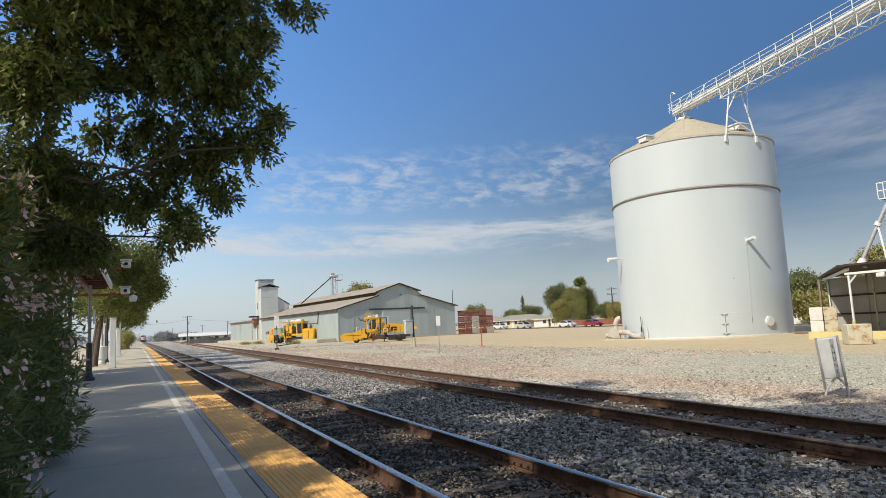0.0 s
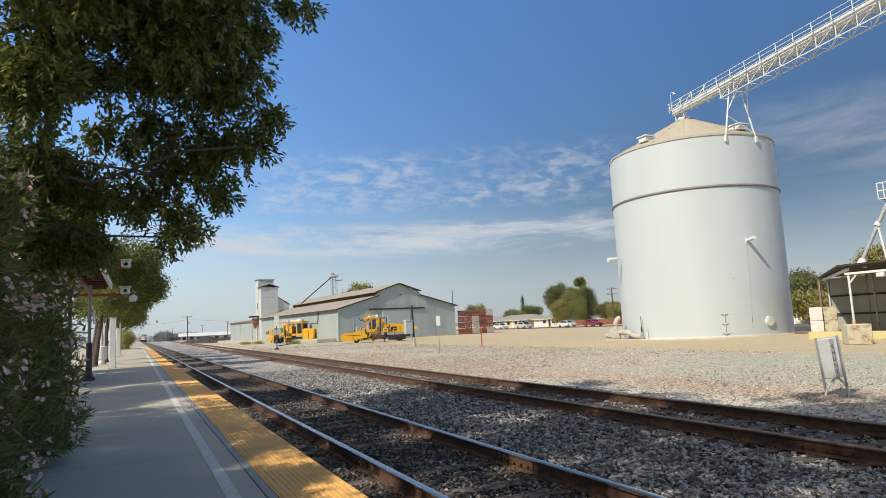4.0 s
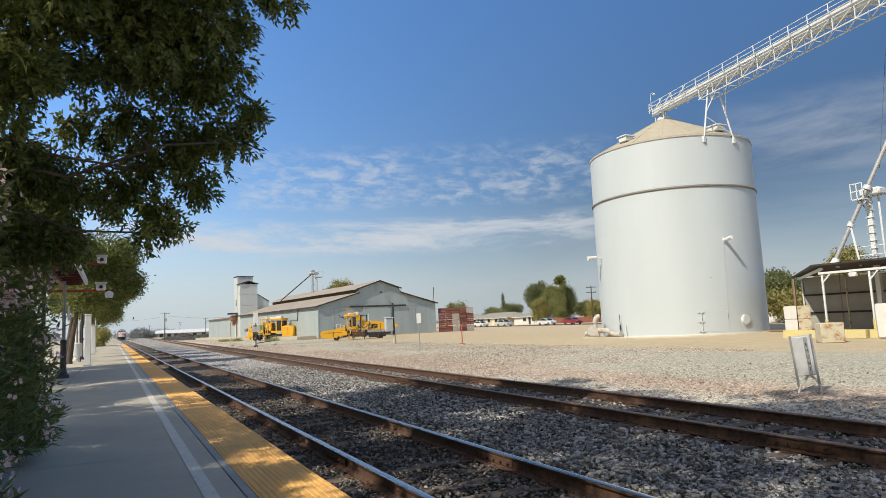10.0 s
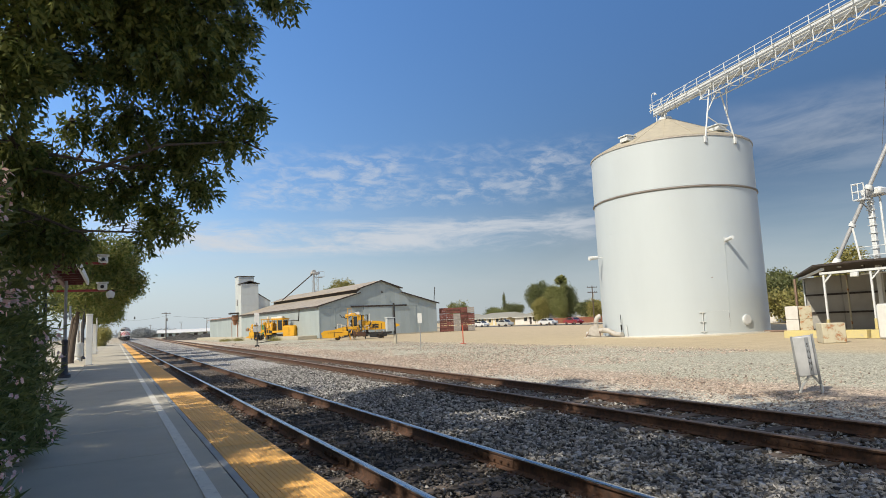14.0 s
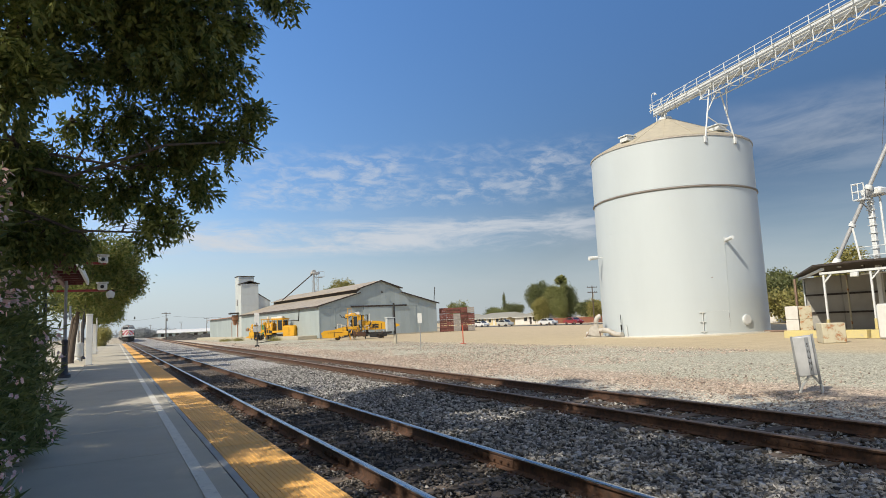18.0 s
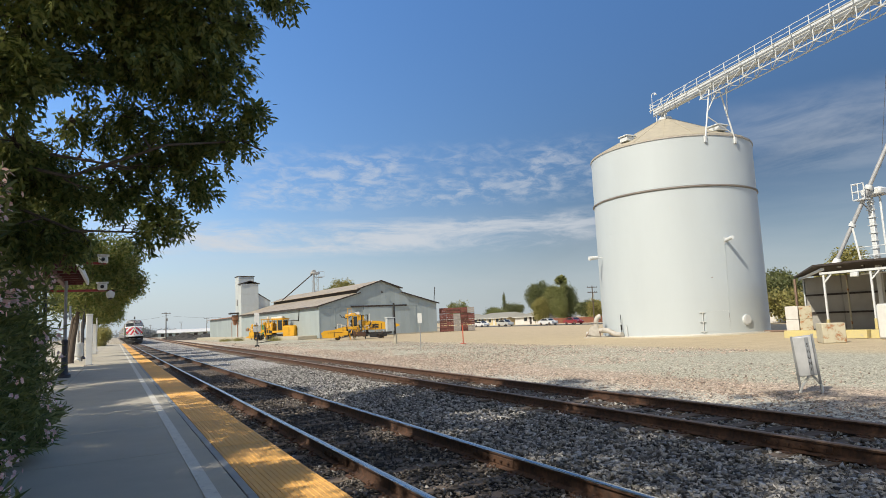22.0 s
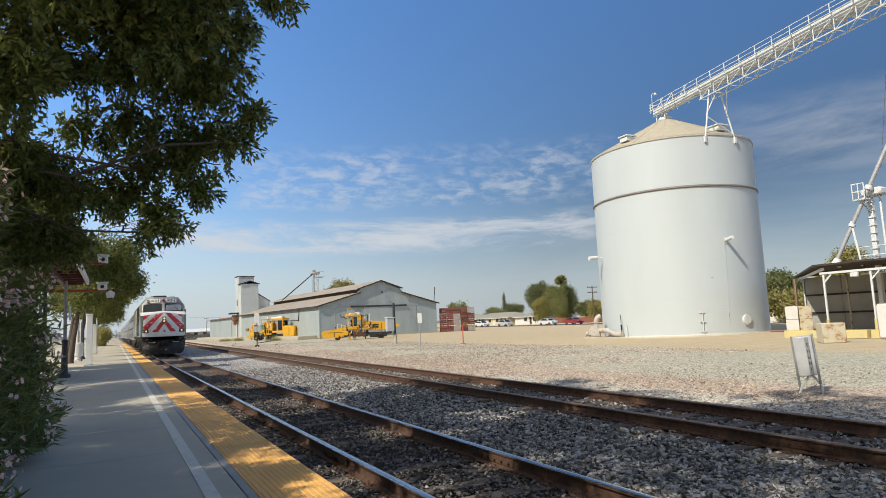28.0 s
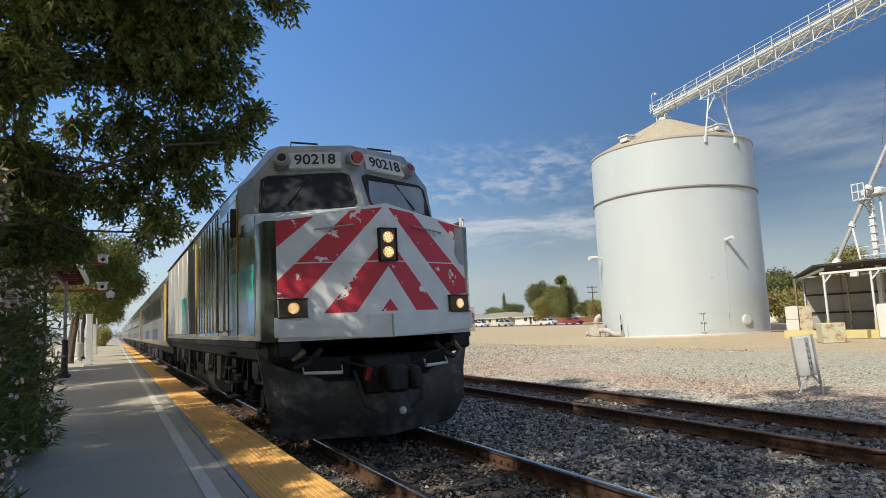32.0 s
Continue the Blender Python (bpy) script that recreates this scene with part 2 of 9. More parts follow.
    def ball(self, c, r, n=10, k=6, sq=(1, 1, 1)):
        vs = [(c[0], c[1], c[2] - r * sq[2])]
        for j in range(1, k):
            a = math.pi * j / k
            vs += [(c[0] + r * sq[0] * math.sin(a) * math.cos(2 * math.pi * i / n),
                    c[1] + r * sq[1] * math.sin(a) * math.sin(2 * math.pi * i / n), c[2] - r * sq[2] * math.cos(a)) for i in range(n)]
        vs.append((c[0], c[1], c[2] + r * sq[2]))
        fs = [(0, 1 + (i + 1) % n, 1 + i) for i in range(n)]
        for j in range(k - 2):
            fs += [(1 + j * n + i, 1 + j * n + (i + 1) % n, 1 + (j + 1) * n + (i + 1) % n, 1 + (j + 1) * n + i) for i in range(n)]
        e = len(vs) - 1
        fs += [(e, 1 + (k - 2) * n + i, 1 + (k - 2) * n + (i + 1) % n) for i in range(n)]
        return self.add(vs, fs, True)

    def lathe(self, prof, n=24, c=(0, 0, 0), a0=0.0, a1=360.0, smooth=True):
        """A profile of (radius, z) turned round the z axis."""
        full = abs(a1 - a0) >= 359.9
        m, k = (n if full else n + 1), len(prof)
        vs, fs = [], []
        for i in range(m):
            a = radians(a0 + (a1 - a0) * i / n)
            vs += [(c[0] + r * math.cos(a), c[1] + r * math.sin(a), c[2] + z) for r, z in prof]
        for i in range(n):
            j = (i + 1) % m
            fs += [(i * k + q, j * k + q, j * k + q + 1, i * k + q + 1) for q in range(k - 1)]
        return self.add(vs, fs, smooth)

    def prism(self, prof, a, b, axis="y", m=None):
        """A closed outline, (u, z) pairs, drawn from a to b along an axis: u is x for y, y for x, and (x, y) for z."""
        put = {"y": lambda p, t: (p[0], t, p[1]), "x": lambda p, t: (t, p[0], p[1]), "z": lambda p, t: (p[0], p[1], t)}[axis]
        n = len(prof)
        vs = [put(p, a) for p in prof] + [put(p, b) for p in prof]
        if m is not None:
            vs = [m @ Vector(q) for q in vs]
        fs = [(i, (i + 1) % n, n + (i + 1) % n, n + i) for i in range(n)] + [tuple(range(n - 1, -1, -1)), tuple(range(n, 2 * n))]
        return self.add(vs, fs)

    def done(self, name):
        me = bpy.data.meshes.new(name)
        me.from_pydata(self.v, [], self.f)
        me.polygons.foreach_set("use_smooth", self.smooth)
        bm = bmesh.new()
        bm.from_mesh(me)
        bmesh.ops.recalc_face_normals(bm, faces=bm.faces)
        bm.to_mesh(me)
        bm.free()
        me.set_sharp_from_angle(angle=radians(38))
        return me


def fast_mesh(name, verts, faces):
    """A mesh from arrays: verts (n, 3), faces (m, k)."""
    me = bpy.data.meshes.new(name)
    verts, faces = np.asarray(verts, np.float32), np.asarray(faces, np.int32)
    m, k = faces.shape
    me.vertices.add(len(verts)); me.vertices.foreach_set("co", verts.ravel())
    me.loops.add(m * k); me.loops.foreach_set("vertex_index", faces.ravel())
    me.polygons.add(m)
    me.polygons.foreach_set("loop_start", np.arange(0, m * k, k, dtype=np.int32))
    me.polygons.foreach_set("loop_total", np.full(m, k, np.int32))
    me.update(calc_edges=True)
    return me


def part(name, bm, material, parent, label="", at=None):
    """One mesh object under a thing or a part."""
    me = bm.done(name) if isinstance(bm, Mesh) else bm
    if not me.materials:
        me.materials.append(material)
    ob = new(name, me)
    ob.parent = parent
    if at is not None:
        ob.matrix_basis = at
    if label:
        ob["label"] = label
    return ob


def thing(name, m, label, category, group="", kind="", data=None, material=None):
    """A top-level thing: an Empty at its base, or one mesh."""
    if data is not None:
        data = data.done(name) if isinstance(data, Mesh) else data
        if material is not None:
            data.materials.append(material)
    ob = new(name, data)
    ob.matrix_basis = m
    return tagged(ob, label, category, group, kind)


def polar(az, dist, z=0.0):
    """A place by its bearing from the camera's spot (degrees clockwise from +y) and distance."""
    return Vector((math.sin(radians(az)) * dist, math.cos(radians(az)) * dist, z))


GREEN = leaf_mat("ash_leaf", (0.070, 0.110, 0.030), (0.28, 0.29, 0.085), 0.5)
GREEN2 = leaf_mat("street_tree_leaf", (0.080, 0.130, 0.034), (0.31, 0.30, 0.092), 0.5)
OLEANDER = leaf_mat("oleander_leaf", (0.074, 0.106, 0.032), (0.255, 0.270, 0.092), 0.4, 0.50)
FARLEAF = leaf_mat("far_leaf", (0.13, 0.16, 0.05), (0.30, 0.29, 0.11), 0.3)
PETAL = leaf_mat("petal", (0.95, 0.56, 0.56), (0.97, 0.80, 0.76), 0.4, 0.6)
BARK = mat("bark", (0.12, 0.09, 0.068), (0.06, 0.045, 0.035), 0.9, scale=9, bump=0.6, fine=40, stretch=(1, 1, 0.25))
WHITE = mat("white_paint", (0.66, 0.66, 0.63), (0.60, 0.60, 0.57), 0.5, scale=3, bump=0.04, stain=(0.55, 0.52, 0.46), stain_at=0.7)
WHITE_STEEL = mat("white_steel_paint", (0.65, 0.68, 0.69), (0.58, 0.60, 0.60), 0.5, scale=5, bump=0.05, stain=(0.36, 0.24, 0.15), stain_at=0.73, stain_scale=4)
SILO_WHITE = mat("silo_paint", (0.49, 0.545, 0.565), (0.46, 0.51, 0.53), 0.55, scale=0.35, bump=0.02, fine=9, stretch=(1, 1, 0.22),
                 stain=(0.52, 0.51, 0.47), stain_at=0.66, stain_scale=0.8)
SILO_ROOF = mat("silo_roof_dust", (0.43, 0.39, 0.30), (0.36, 0.325, 0.25), 0.8, scale=2, bump=0.05)
CONCRETE = mat("concrete", (0.475, 0.43, 0.335), (0.41, 0.37, 0.29), 0.88, scale=1.3, bump=0.18, fine=120, stain=(0.20, 0.195, 0.185), stain_at=0.63, stain_scale=0.9, jitter=0.05)
KERB = mat("coping", (0.37, 0.375, 0.36), (0.30, 0.305, 0.295), 0.8, scale=2, bump=0.1, jitter=0.06)
LINE = mat("line_paint", (0.72, 0.68, 0.58), (0.58, 0.545, 0.46), 0.75, scale=5, bump=0.1, stain=(0.36, 0.35, 0.32), stain_at=0.56, stain_scale=16)
YELLOW = mat("tactile_yellow", (0.84, 0.46, 0.12), (0.70, 0.38, 0.11), 0.75, scale=1.2, bump=0.1, stain=(0.34, 0.20, 0.075), stain_at=0.60, stain_scale=3, jitter=0.06)
RAIL_RUST = mat("rail_rust", (0.115, 0.055, 0.030), (0.038, 0.023, 0.016), 0.85, scale=14, bump=0.25, fine=90)
RAIL_TOP = mat("rail_polished", (0.52, 0.51, 0.50), (0.40, 0.39, 0.38), 0.28, metal=1.0, scale=30, bump=0.02, stretch=(1, 0.05, 1))
RAIL_DULL = mat("rail_dull", (0.30, 0.22, 0.17), (0.20, 0.13, 0.09), 0.55, metal=0.5, scale=20, bump=0.08, stretch=(1, 0.1, 1))
TIE = mat("tie_timber", (0.145, 0.112, 0.085), (0.07, 0.055, 0.044), 0.92, scale=5, bump=0.5, fine=50, stretch=(0.15, 1, 1), jitter=0.25)
STEEL_DARK = mat("dark_steel", (0.035, 0.034, 0.033), (0.022, 0.021, 0.020), 0.62, metal=0.2, scale=8, bump=0.08, stain=(0.09, 0.06, 0.04), stain_at=0.68)
RUBBER = mat("rubber", (0.03, 0.03, 0.03), None, 0.85, scale=20)
GLASS = mat("dark_glass", (0.025, 0.032, 0.038), (0.02, 0.025, 0.03), 0.08, scale=2, bump=0.0, spec=0.8)


# ---- ground ----
def ground_mat():
    """Yard surface: ballast spill beside the siding, red stony strip, grey gravel, tan dirt beyond; each band runs along the track."""
    m = bpy.data.materials.new("yard_ground")
    m.use_nodes = True
    nt = m.node_tree
    N, L = nt.nodes.new, nt.links.new
    p = nt.nodes["Principled BSDF"]
    tc, sep = N("ShaderNodeTexCoord"), N("ShaderNodeSeparateXYZ")
    L(tc.outputs["Object"], sep.inputs[0])

    def noise_tex(scale, detail=6, rough=0.6):
        n = N("ShaderNodeTexNoise")
        n.inputs["Scale"].default_value, n.inputs["Detail"].default_value, n.inputs["Roughness"].default_value = scale, detail, rough
        L(tc.outputs["Object"], n.inputs["Vector"])
        return n.outputs["Fac"]

    big, mid, fine = noise_tex(0.12), noise_tex(0.9), noise_tex(14.0, 4, 0.75)
    # distance from the siding, wobbling
    wob = N("ShaderNodeMath"); wob.operation = "MULTIPLY_ADD"
    wob.inputs[1].default_value, wob.inputs[2].default_value = 5.0, -2.5
    L(big, wob.inputs[0])
    wob2 = N("ShaderNodeMath"); wob2.operation = "MULTIPLY_ADD"; wob2.inputs[1].default_value = 1.6
    L(mid, wob2.inputs[0]); L(wob.outputs[0], wob2.inputs[2])
    lean = N("ShaderNodeMath"); lean.operation = "MULTIPLY_ADD"; lean.inputs[1].default_value = -0.02
    L(sep.outputs["Y"], lean.inputs[0]); L(sep.outputs["X"], lean.inputs[2])
    d = N("ShaderNodeMath"); d.operation = "ADD"
    L(lean.outputs[0], d.inputs[0]); L(wob2.outputs[0], d.inputs[1])
    ramp = N("ShaderNodeValToRGB")
    k = N("ShaderNodeMath"); k.operation = "DIVIDE"; k.inputs[1].default_value = 60.0
    L(d.outputs[0], k.inputs[0]); L(k.outputs[0], ramp.inputs[0])
    stops = [(0.0, (0.38, 0.34, 0.27)), (0.15, (0.47, 0.44, 0.37)), (0.195, (0.46, 0.43, 0.36)), (0.21, (0.42, 0.34, 0.262)), (0.235, (0.42, 0.34, 0.262)),
             (0.255, (0.40, 0.382, 0.30)), (0.38, (0.39, 0.376, 0.30)), (0.44, (0.46, 0.38, 0.255)), (0.9, (0.49, 0.40, 0.27))]
    e = ramp.color_ramp.elements
    e[0].position, e[0].color = stops[0][0], (*stops[0][1], 1)
    e[1].position, e[1].color = stops[-1][0], (*stops[-1][1], 1)
    for pos, c in stops[1:-1]:
        q = e.new(pos); q.color = (*c, 1)
    # pebbles: each cell its own tone, strongest on the gravel
    vor = N("ShaderNodeTexVoronoi"); vor.inputs["Scale"].default_value = 22
    L(tc.outputs["Object"], vor.inputs["Vector"])
    bw = N("ShaderNodeSeparateColor"); L(vor.outputs["Color"], bw.inputs[0])
    peb = N("ShaderNodeMapRange"); peb.inputs["To Min"].default_value, peb.inputs["To Max"].default_value = 0.48, 1.58
    L(bw.outputs[0], peb.inputs["Value"])
    far = N("ShaderNodeMapRange"); far.inputs["From Min"].default_value, far.inputs["From Max"].default_value = 18, 30
    far.inputs["To Min"].default_value, far.inputs["To Max"].default_value = 1.0, 0.12
    L(d.outputs[0], far.inputs["Value"])
    pm = N("ShaderNodeMix"); pm.inputs["A"].default_value = 1.0
    L(far.outputs[0], pm.inputs["Factor"]); L(peb.outputs[0], pm.inputs["B"])
    ton = N("ShaderNodeMapRange"); ton.inputs["To Min"].default_value, ton.inputs["To Max"].default_value = 0.78, 1.2
    L(mid, ton.inputs["Value"])
    mm = N("ShaderNodeMath"); mm.operation = "MULTIPLY"
    L(pm.outputs["Result"], mm.inputs[0]); L(ton.outputs[0], mm.inputs[1])
    hs = N("ShaderNodeHueSaturation"); L(mm.outputs[0], hs.inputs["Value"]); L(ramp.outputs[0], hs.inputs["Color"])
    L(hs.outputs[0], p.inputs["Base Color"])
    p.inputs["Roughness"].default_value = 0.95
    p.inputs["Specular IOR Level"].default_value = 0.15
    bp = N("ShaderNodeBump"); bp.inputs["Strength"].default_value, bp.inputs["Distance"].default_value = 0.5, 0.03
    ad = N("ShaderNodeMath"); ad.operation = "ADD"
    L(fine, ad.inputs[0]); L(vor.outputs["Distance"], ad.inputs[1])
    L(ad.outputs[0], bp.inputs["Height"]); L(bp.outputs[0], p.inputs["Normal"])
    return m


def ground():
    xs = np.concatenate([[-2500, -600, -150, -40, -10], np.arange(-4, 60, 1.6), [70, 90, 120, 170, 260, 500, 1100, 2500]])
    ys = np.concatenate([[-2500, -700, -200, -60, -20], np.arange(-8, 80, 1.6), [90, 110, 140, 190, 260, 400, 700, 1300, 2600]])
    gx, gy = np.meshgrid(xs, ys)
    gz = np.zeros_like(gx)
    for j in range(gx.shape[0]):
        for i in range(gx.shape[1]):
            x, y = gx[j, i], gy[j, i]
            if 12 < x < 60 and -8 < y < 80:
                gz[j, i] = 0.07 * noise.noise((x * 0.16, y * 0.16, 0.3)) + 0.03 * noise.noise((x * 0.5, y * 0.5, 4))
    n, m = gx.shape
    idx = np.arange(n * m).reshape(n, m)
    f = np.stack([idx[:-1, :-1], idx[:-1, 1:], idx[1:, 1:], idx[1:, :-1]], -1).reshape(-1, 4)
    me = fast_mesh("ground", np.stack([gx, gy, gz - 0.01], -1).reshape(-1, 3), f)
    me.polygons.foreach_set("use_smooth", [True] * len(me.polygons))
    thing("ground", Matrix(), "bare rail yard ground of gravel, red stones and tan dirt", "ground", kind="structure", data=me, material=ground_mat())


ground()


# ---- ballast and tracks ----
def siding_x(y):
    return 7.75 + 0.022 * y




def ballast_mat():
    """Crushed stone seen from afar: cells of their own tone, shade of the gaps painted dark, grease between the running
    rails.
    """
    m = bpy.data.materials.new("ballast_bed")
    m.use_nodes = True
    nt = m.node_tree
    N, L = nt.nodes.new, nt.links.new
    p = nt.nodes["Principled BSDF"]
    tc = N("ShaderNodeTexCoord")
    v = N("ShaderNodeTexVoronoi"); v.inputs["Scale"].default_value = 19
    L(tc.outputs["Object"], v.inputs["Vector"])
    sc = N("ShaderNodeSeparateColor"); L(v.outputs["Color"], sc.inputs[0])
    tone = N("ShaderNodeMapRange"); tone.inputs["To Min"].default_value, tone.inputs["To Max"].default_value = 0.45, 1.5
    L(sc.outputs[0], tone.inputs["Value"])
    gap_shade = N("ShaderNodeMapRange"); gap_shade.inputs["From Min"].default_value, gap_shade.inputs["From Max"].default_value = 0.66, 0.40
    gap_shade.inputs["To Min"].default_value, gap_shade.inputs["To Max"].default_value = 0.15, 1.0
    L(v.outputs["Distance"], gap_shade.inputs["Value"])
    n = N("ShaderNodeTexNoise"); n.inputs["Scale"].default_value, n.inputs["Detail"].default_value = 0.7, 6
    L(tc.outputs["Object"], n.inputs["Vector"])
    big = N("ShaderNodeMapRange"); big.inputs["To Min"].default_value, big.inputs["To Max"].default_value = 0.7, 1.25
    L(n.outputs["Fac"], big.inputs["Value"])
    a = N("ShaderNodeMath"); a.operation = "MULTIPLY"; L(tone.outputs[0], a.inputs[0]); L(gap_shade.outputs[0], a.inputs[1])
    b = N("ShaderNodeMath"); b.operation = "MULTIPLY"; L(a.outputs[0], b.inputs[0]); L(big.outputs[0], b.inputs[1])
    # grease and brake dust of the main line
    sep = N("ShaderNodeSeparateXYZ"); L(tc.outputs["Object"], sep.inputs[0])
    off = N("ShaderNodeMath"); off.operation = "SUBTRACT"; off.inputs[1].default_value = 3.24; L(sep.outputs["X"], off.inputs[0])
    ab = N("ShaderNodeMath"); ab.operation = "ABSOLUTE"; L(off.outputs[0], ab.inputs[0])
    gr = N("ShaderNodeMapRange"); gr.interpolation_type = "SMOOTHSTEP"
    gr.inputs["From Min"].default_value, gr.inputs["From Max"].default_value = 1.5, 0.7
    L(ab.outputs[0], gr.inputs["Value"])
    mix = N("ShaderNodeMix"); mix.data_type = "RGBA"
    mix.inputs["A"].default_value, mix.inputs["B"].default_value = (0.30, 0.285, 0.26, 1), (0.13, 0.11, 0.09, 1)
    L(gr.outputs[0], mix.inputs["Factor"])
    # rusty brown dirt between the rails of the siding
    skew = N("ShaderNodeMath"); skew.operation = "MULTIPLY_ADD"; skew.inputs[1].default_value = -0.022
    L(sep.outputs["Y"], skew.inputs[0]); L(sep.outputs["X"], skew.inputs[2])
    so = N("ShaderNodeMath"); so.operation = "SUBTRACT"; so.inputs[1].default_value = 7.75; L(skew.outputs[0], so.inputs[0])
    sa = N("ShaderNodeMath"); sa.operation = "ABSOLUTE"; L(so.outputs[0], sa.inputs[0])
    sr = N("ShaderNodeMapRange"); sr.interpolation_type = "SMOOTHSTEP"
    sr.inputs["From Min"].default_value, sr.inputs["From Max"].default_value = 1.35, 0.85
    L(sa.outputs[0], sr.inputs["Value"])
    dirt = N("ShaderNodeMix"); dirt.data_type = "RGBA"; dirt.inputs["B"].default_value = (0.36, 0.255, 0.17, 1)
    L(sr.outputs[0], dirt.inputs["Factor"]); L(mix.outputs["Result"], dirt.inputs["A"])
    mix = dirt
    # near stones' gap shade is put into the bed colour, sunlit far stretch brightened
    bed_shade = N("ShaderNodeMapRange"); bed_shade.inputs["From Min"].default_value, bed_shade.inputs["From Max"].default_value = 20, 31
    bed_shade.inputs["To Min"].default_value, bed_shade.inputs["To Max"].default_value = 0.42, 2.1
    L(sep.outputs["Y"], bed_shade.inputs["Value"])
    c = N("ShaderNodeMath"); c.operation = "MULTIPLY"; L(b.outputs[0], c.inputs[0]); L(bed_shade.outputs[0], c.inputs[1])
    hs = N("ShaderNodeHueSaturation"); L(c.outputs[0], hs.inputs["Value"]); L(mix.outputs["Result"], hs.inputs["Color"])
    L(hs.outputs[0], p.inputs["Base Color"])
    p.inputs["Roughness"].default_value, p.inputs["Specular IOR Level"].default_value = 0.95, 0.15
    bp = N("ShaderNodeBump"); bp.inputs["Strength"].default_value, bp.inputs["Distance"].default_value = 0.9, 0.04
    bp.invert = True
    L(v.outputs["Distance"], bp.inputs["Height"]); L(bp.outputs[0], p.inputs["Normal"])
    return m


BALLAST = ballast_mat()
STONE_OILY = mat("greasy_stone", (0.20, 0.172, 0.145), (0.105, 0.09, 0.077), 0.85, scale=30, bump=0.2, jitter=0.6, island=True)
STONE = mat("ballast_stone", (0.37, 0.355, 0.33), (0.15, 0.145, 0.138), 0.92, scale=30, bump=0.2, jitter=0.9, island=True)
STONE_RED = mat("red_stone", (0.36, 0.24, 0.18), (0.52, 0.48, 0.41), 0.92, scale=3, bump=0.2, jitter=0.6, island=True)


def bed_z(x, y):
    """Height of the ballast bed."""
    s = siding_x(y)
    if x < 1.75:
        z = 0.04
    elif x < 4.9:
        z = 0.04 + 0.09 * min(1, (x - 1.75) / 0.5) - (0.004 if abs(x - 3.24) < 1.2 else 0)
    elif x < s - 1.3:
        z = 0.13 - 0.03 * math.sin(math.pi * (x - 4.9) / max(0.1, s - 6.2))
    elif x < s + 1.35:
        z = 0.12 if abs(x - s) > 1.2 else 0.105
    else:
        z = max(-0.03, 0.12 - 0.13 * (x - s - 1.35))
    return z


def ballast():
    ys = np.concatenate([np.arange(-14, 44, 0.35), np.arange(44, 120, 3), np.arange(120, 640, 20)])
    us = np.linspace(0, 1, 46)
    vs = []
    for y in ys:
        x1 = siding_x(y) + 3.0
        for u in us:
            x = 1.70 + (x1 - 1.70) * u
            z = bed_z(x, y) + (0.035 * noise.noise((x * 1.7, y * 1.7, 2)) + 0.02 * noise.noise((x * 5, y * 5, 7)) if y < 60 else 0)
            vs.append((x, y, min(z, 0.145)))
    n, m = len(ys), len(us)
    idx = np.arange(n * m).reshape(n, m)
    f = np.stack([idx[:-1, :-1], idx[:-1, 1:], idx[1:, 1:], idx[1:, :-1]], -1).reshape(-1, 4)
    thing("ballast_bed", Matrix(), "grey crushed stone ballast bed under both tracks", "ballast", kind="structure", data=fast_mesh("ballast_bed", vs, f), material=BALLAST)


ballast()


def stones(name, n, place, size, label, material, seed):
    """Loose stones: jittered low polyhedra lying on the bed."""
    g = np.random.default_rng(seed)
    base = np.array([(x, y, z) for x in (-1, 1) for y in (-1, 1) for z in (-1, 1)]) * 0.72
    tri = np.array([(0, 1, 3), (0, 3, 2), (4, 6, 7), (4, 7, 5), (0, 4, 5), (0, 5, 1), (2, 3, 7), (2, 7, 6), (0, 2, 6), (0, 6, 4), (1, 5, 7), (1, 7, 3)])
    pos = np.array([place(g) for _ in range(n)])
    s = g.uniform(size[0], size[1], (n, 1, 1)) * g.uniform(0.5, 1.5, (n, 1, 3))
    v = (base[None] * (1 + g.uniform(-0.5, 0.25, (n, 8, 1))) + g.uniform(-0.36, 0.36, (n, 8, 3))) * s
    a, b = g.uniform(0, 6.283, n), g.uniform(-0.7, 0.7, n)
    ca, sa, cb, sb = np.cos(a)[:, None], np.sin(a)[:, None], np.cos(b)[:, None], np.sin(b)[:, None]
    x, y, z = v[..., 0], v[..., 1], v[..., 2] * 0.62
    y, z = y * cb - z * sb, y * sb + z * cb
    v = np.stack([x * ca - y * sa, x * sa + y * ca, z], -1) + pos[:, None]
    f = (tri[None] + 8 * np.arange(n)[:, None, None]).reshape(-1, 3)
    return thing(name, Matrix(), label, "stones", kind="stuff", data=fast_mesh(name, v.reshape(-1, 3), f), material=material)


def on_bed(g):
    while True:
        y = 3.0 + 26 * g.random() ** 1.9
        x = g.uniform(1.72, siding_x(y) + 2.2)
        s = siding_x(y)
        if any(abs(x - r) < 0.11 for r in (2.49, 3.99, s - 0.75, s + 0.75)):
            continue
        tie = ((y / 0.53) % 1) < 0.42
        if abs(x - s) < 1.25 and g.random() < (0.95 if tie else 0.62):
            continue
        if tie and abs(x - 3.24) < 1.25 and g.random() < 0.42:
            continue
        return x, y, bed_z(x, y) + g.uniform(0.0, 0.03)


def on_yard(g):
    y = 3 + 34 * g.random() ** 1.3
    x = siding_x(y) + (4.3 + 1.3 * g.normal() if g.random() < 0.7 else 1.8 + 9.0 * g.random())
    return max(x, siding_x(y) + 1.6), y, 0.0


def on_main(g):
    while True:
        x, y, z = on_bed(g)
        if abs(x - 3.24) < 1.15:
            return x, y, z


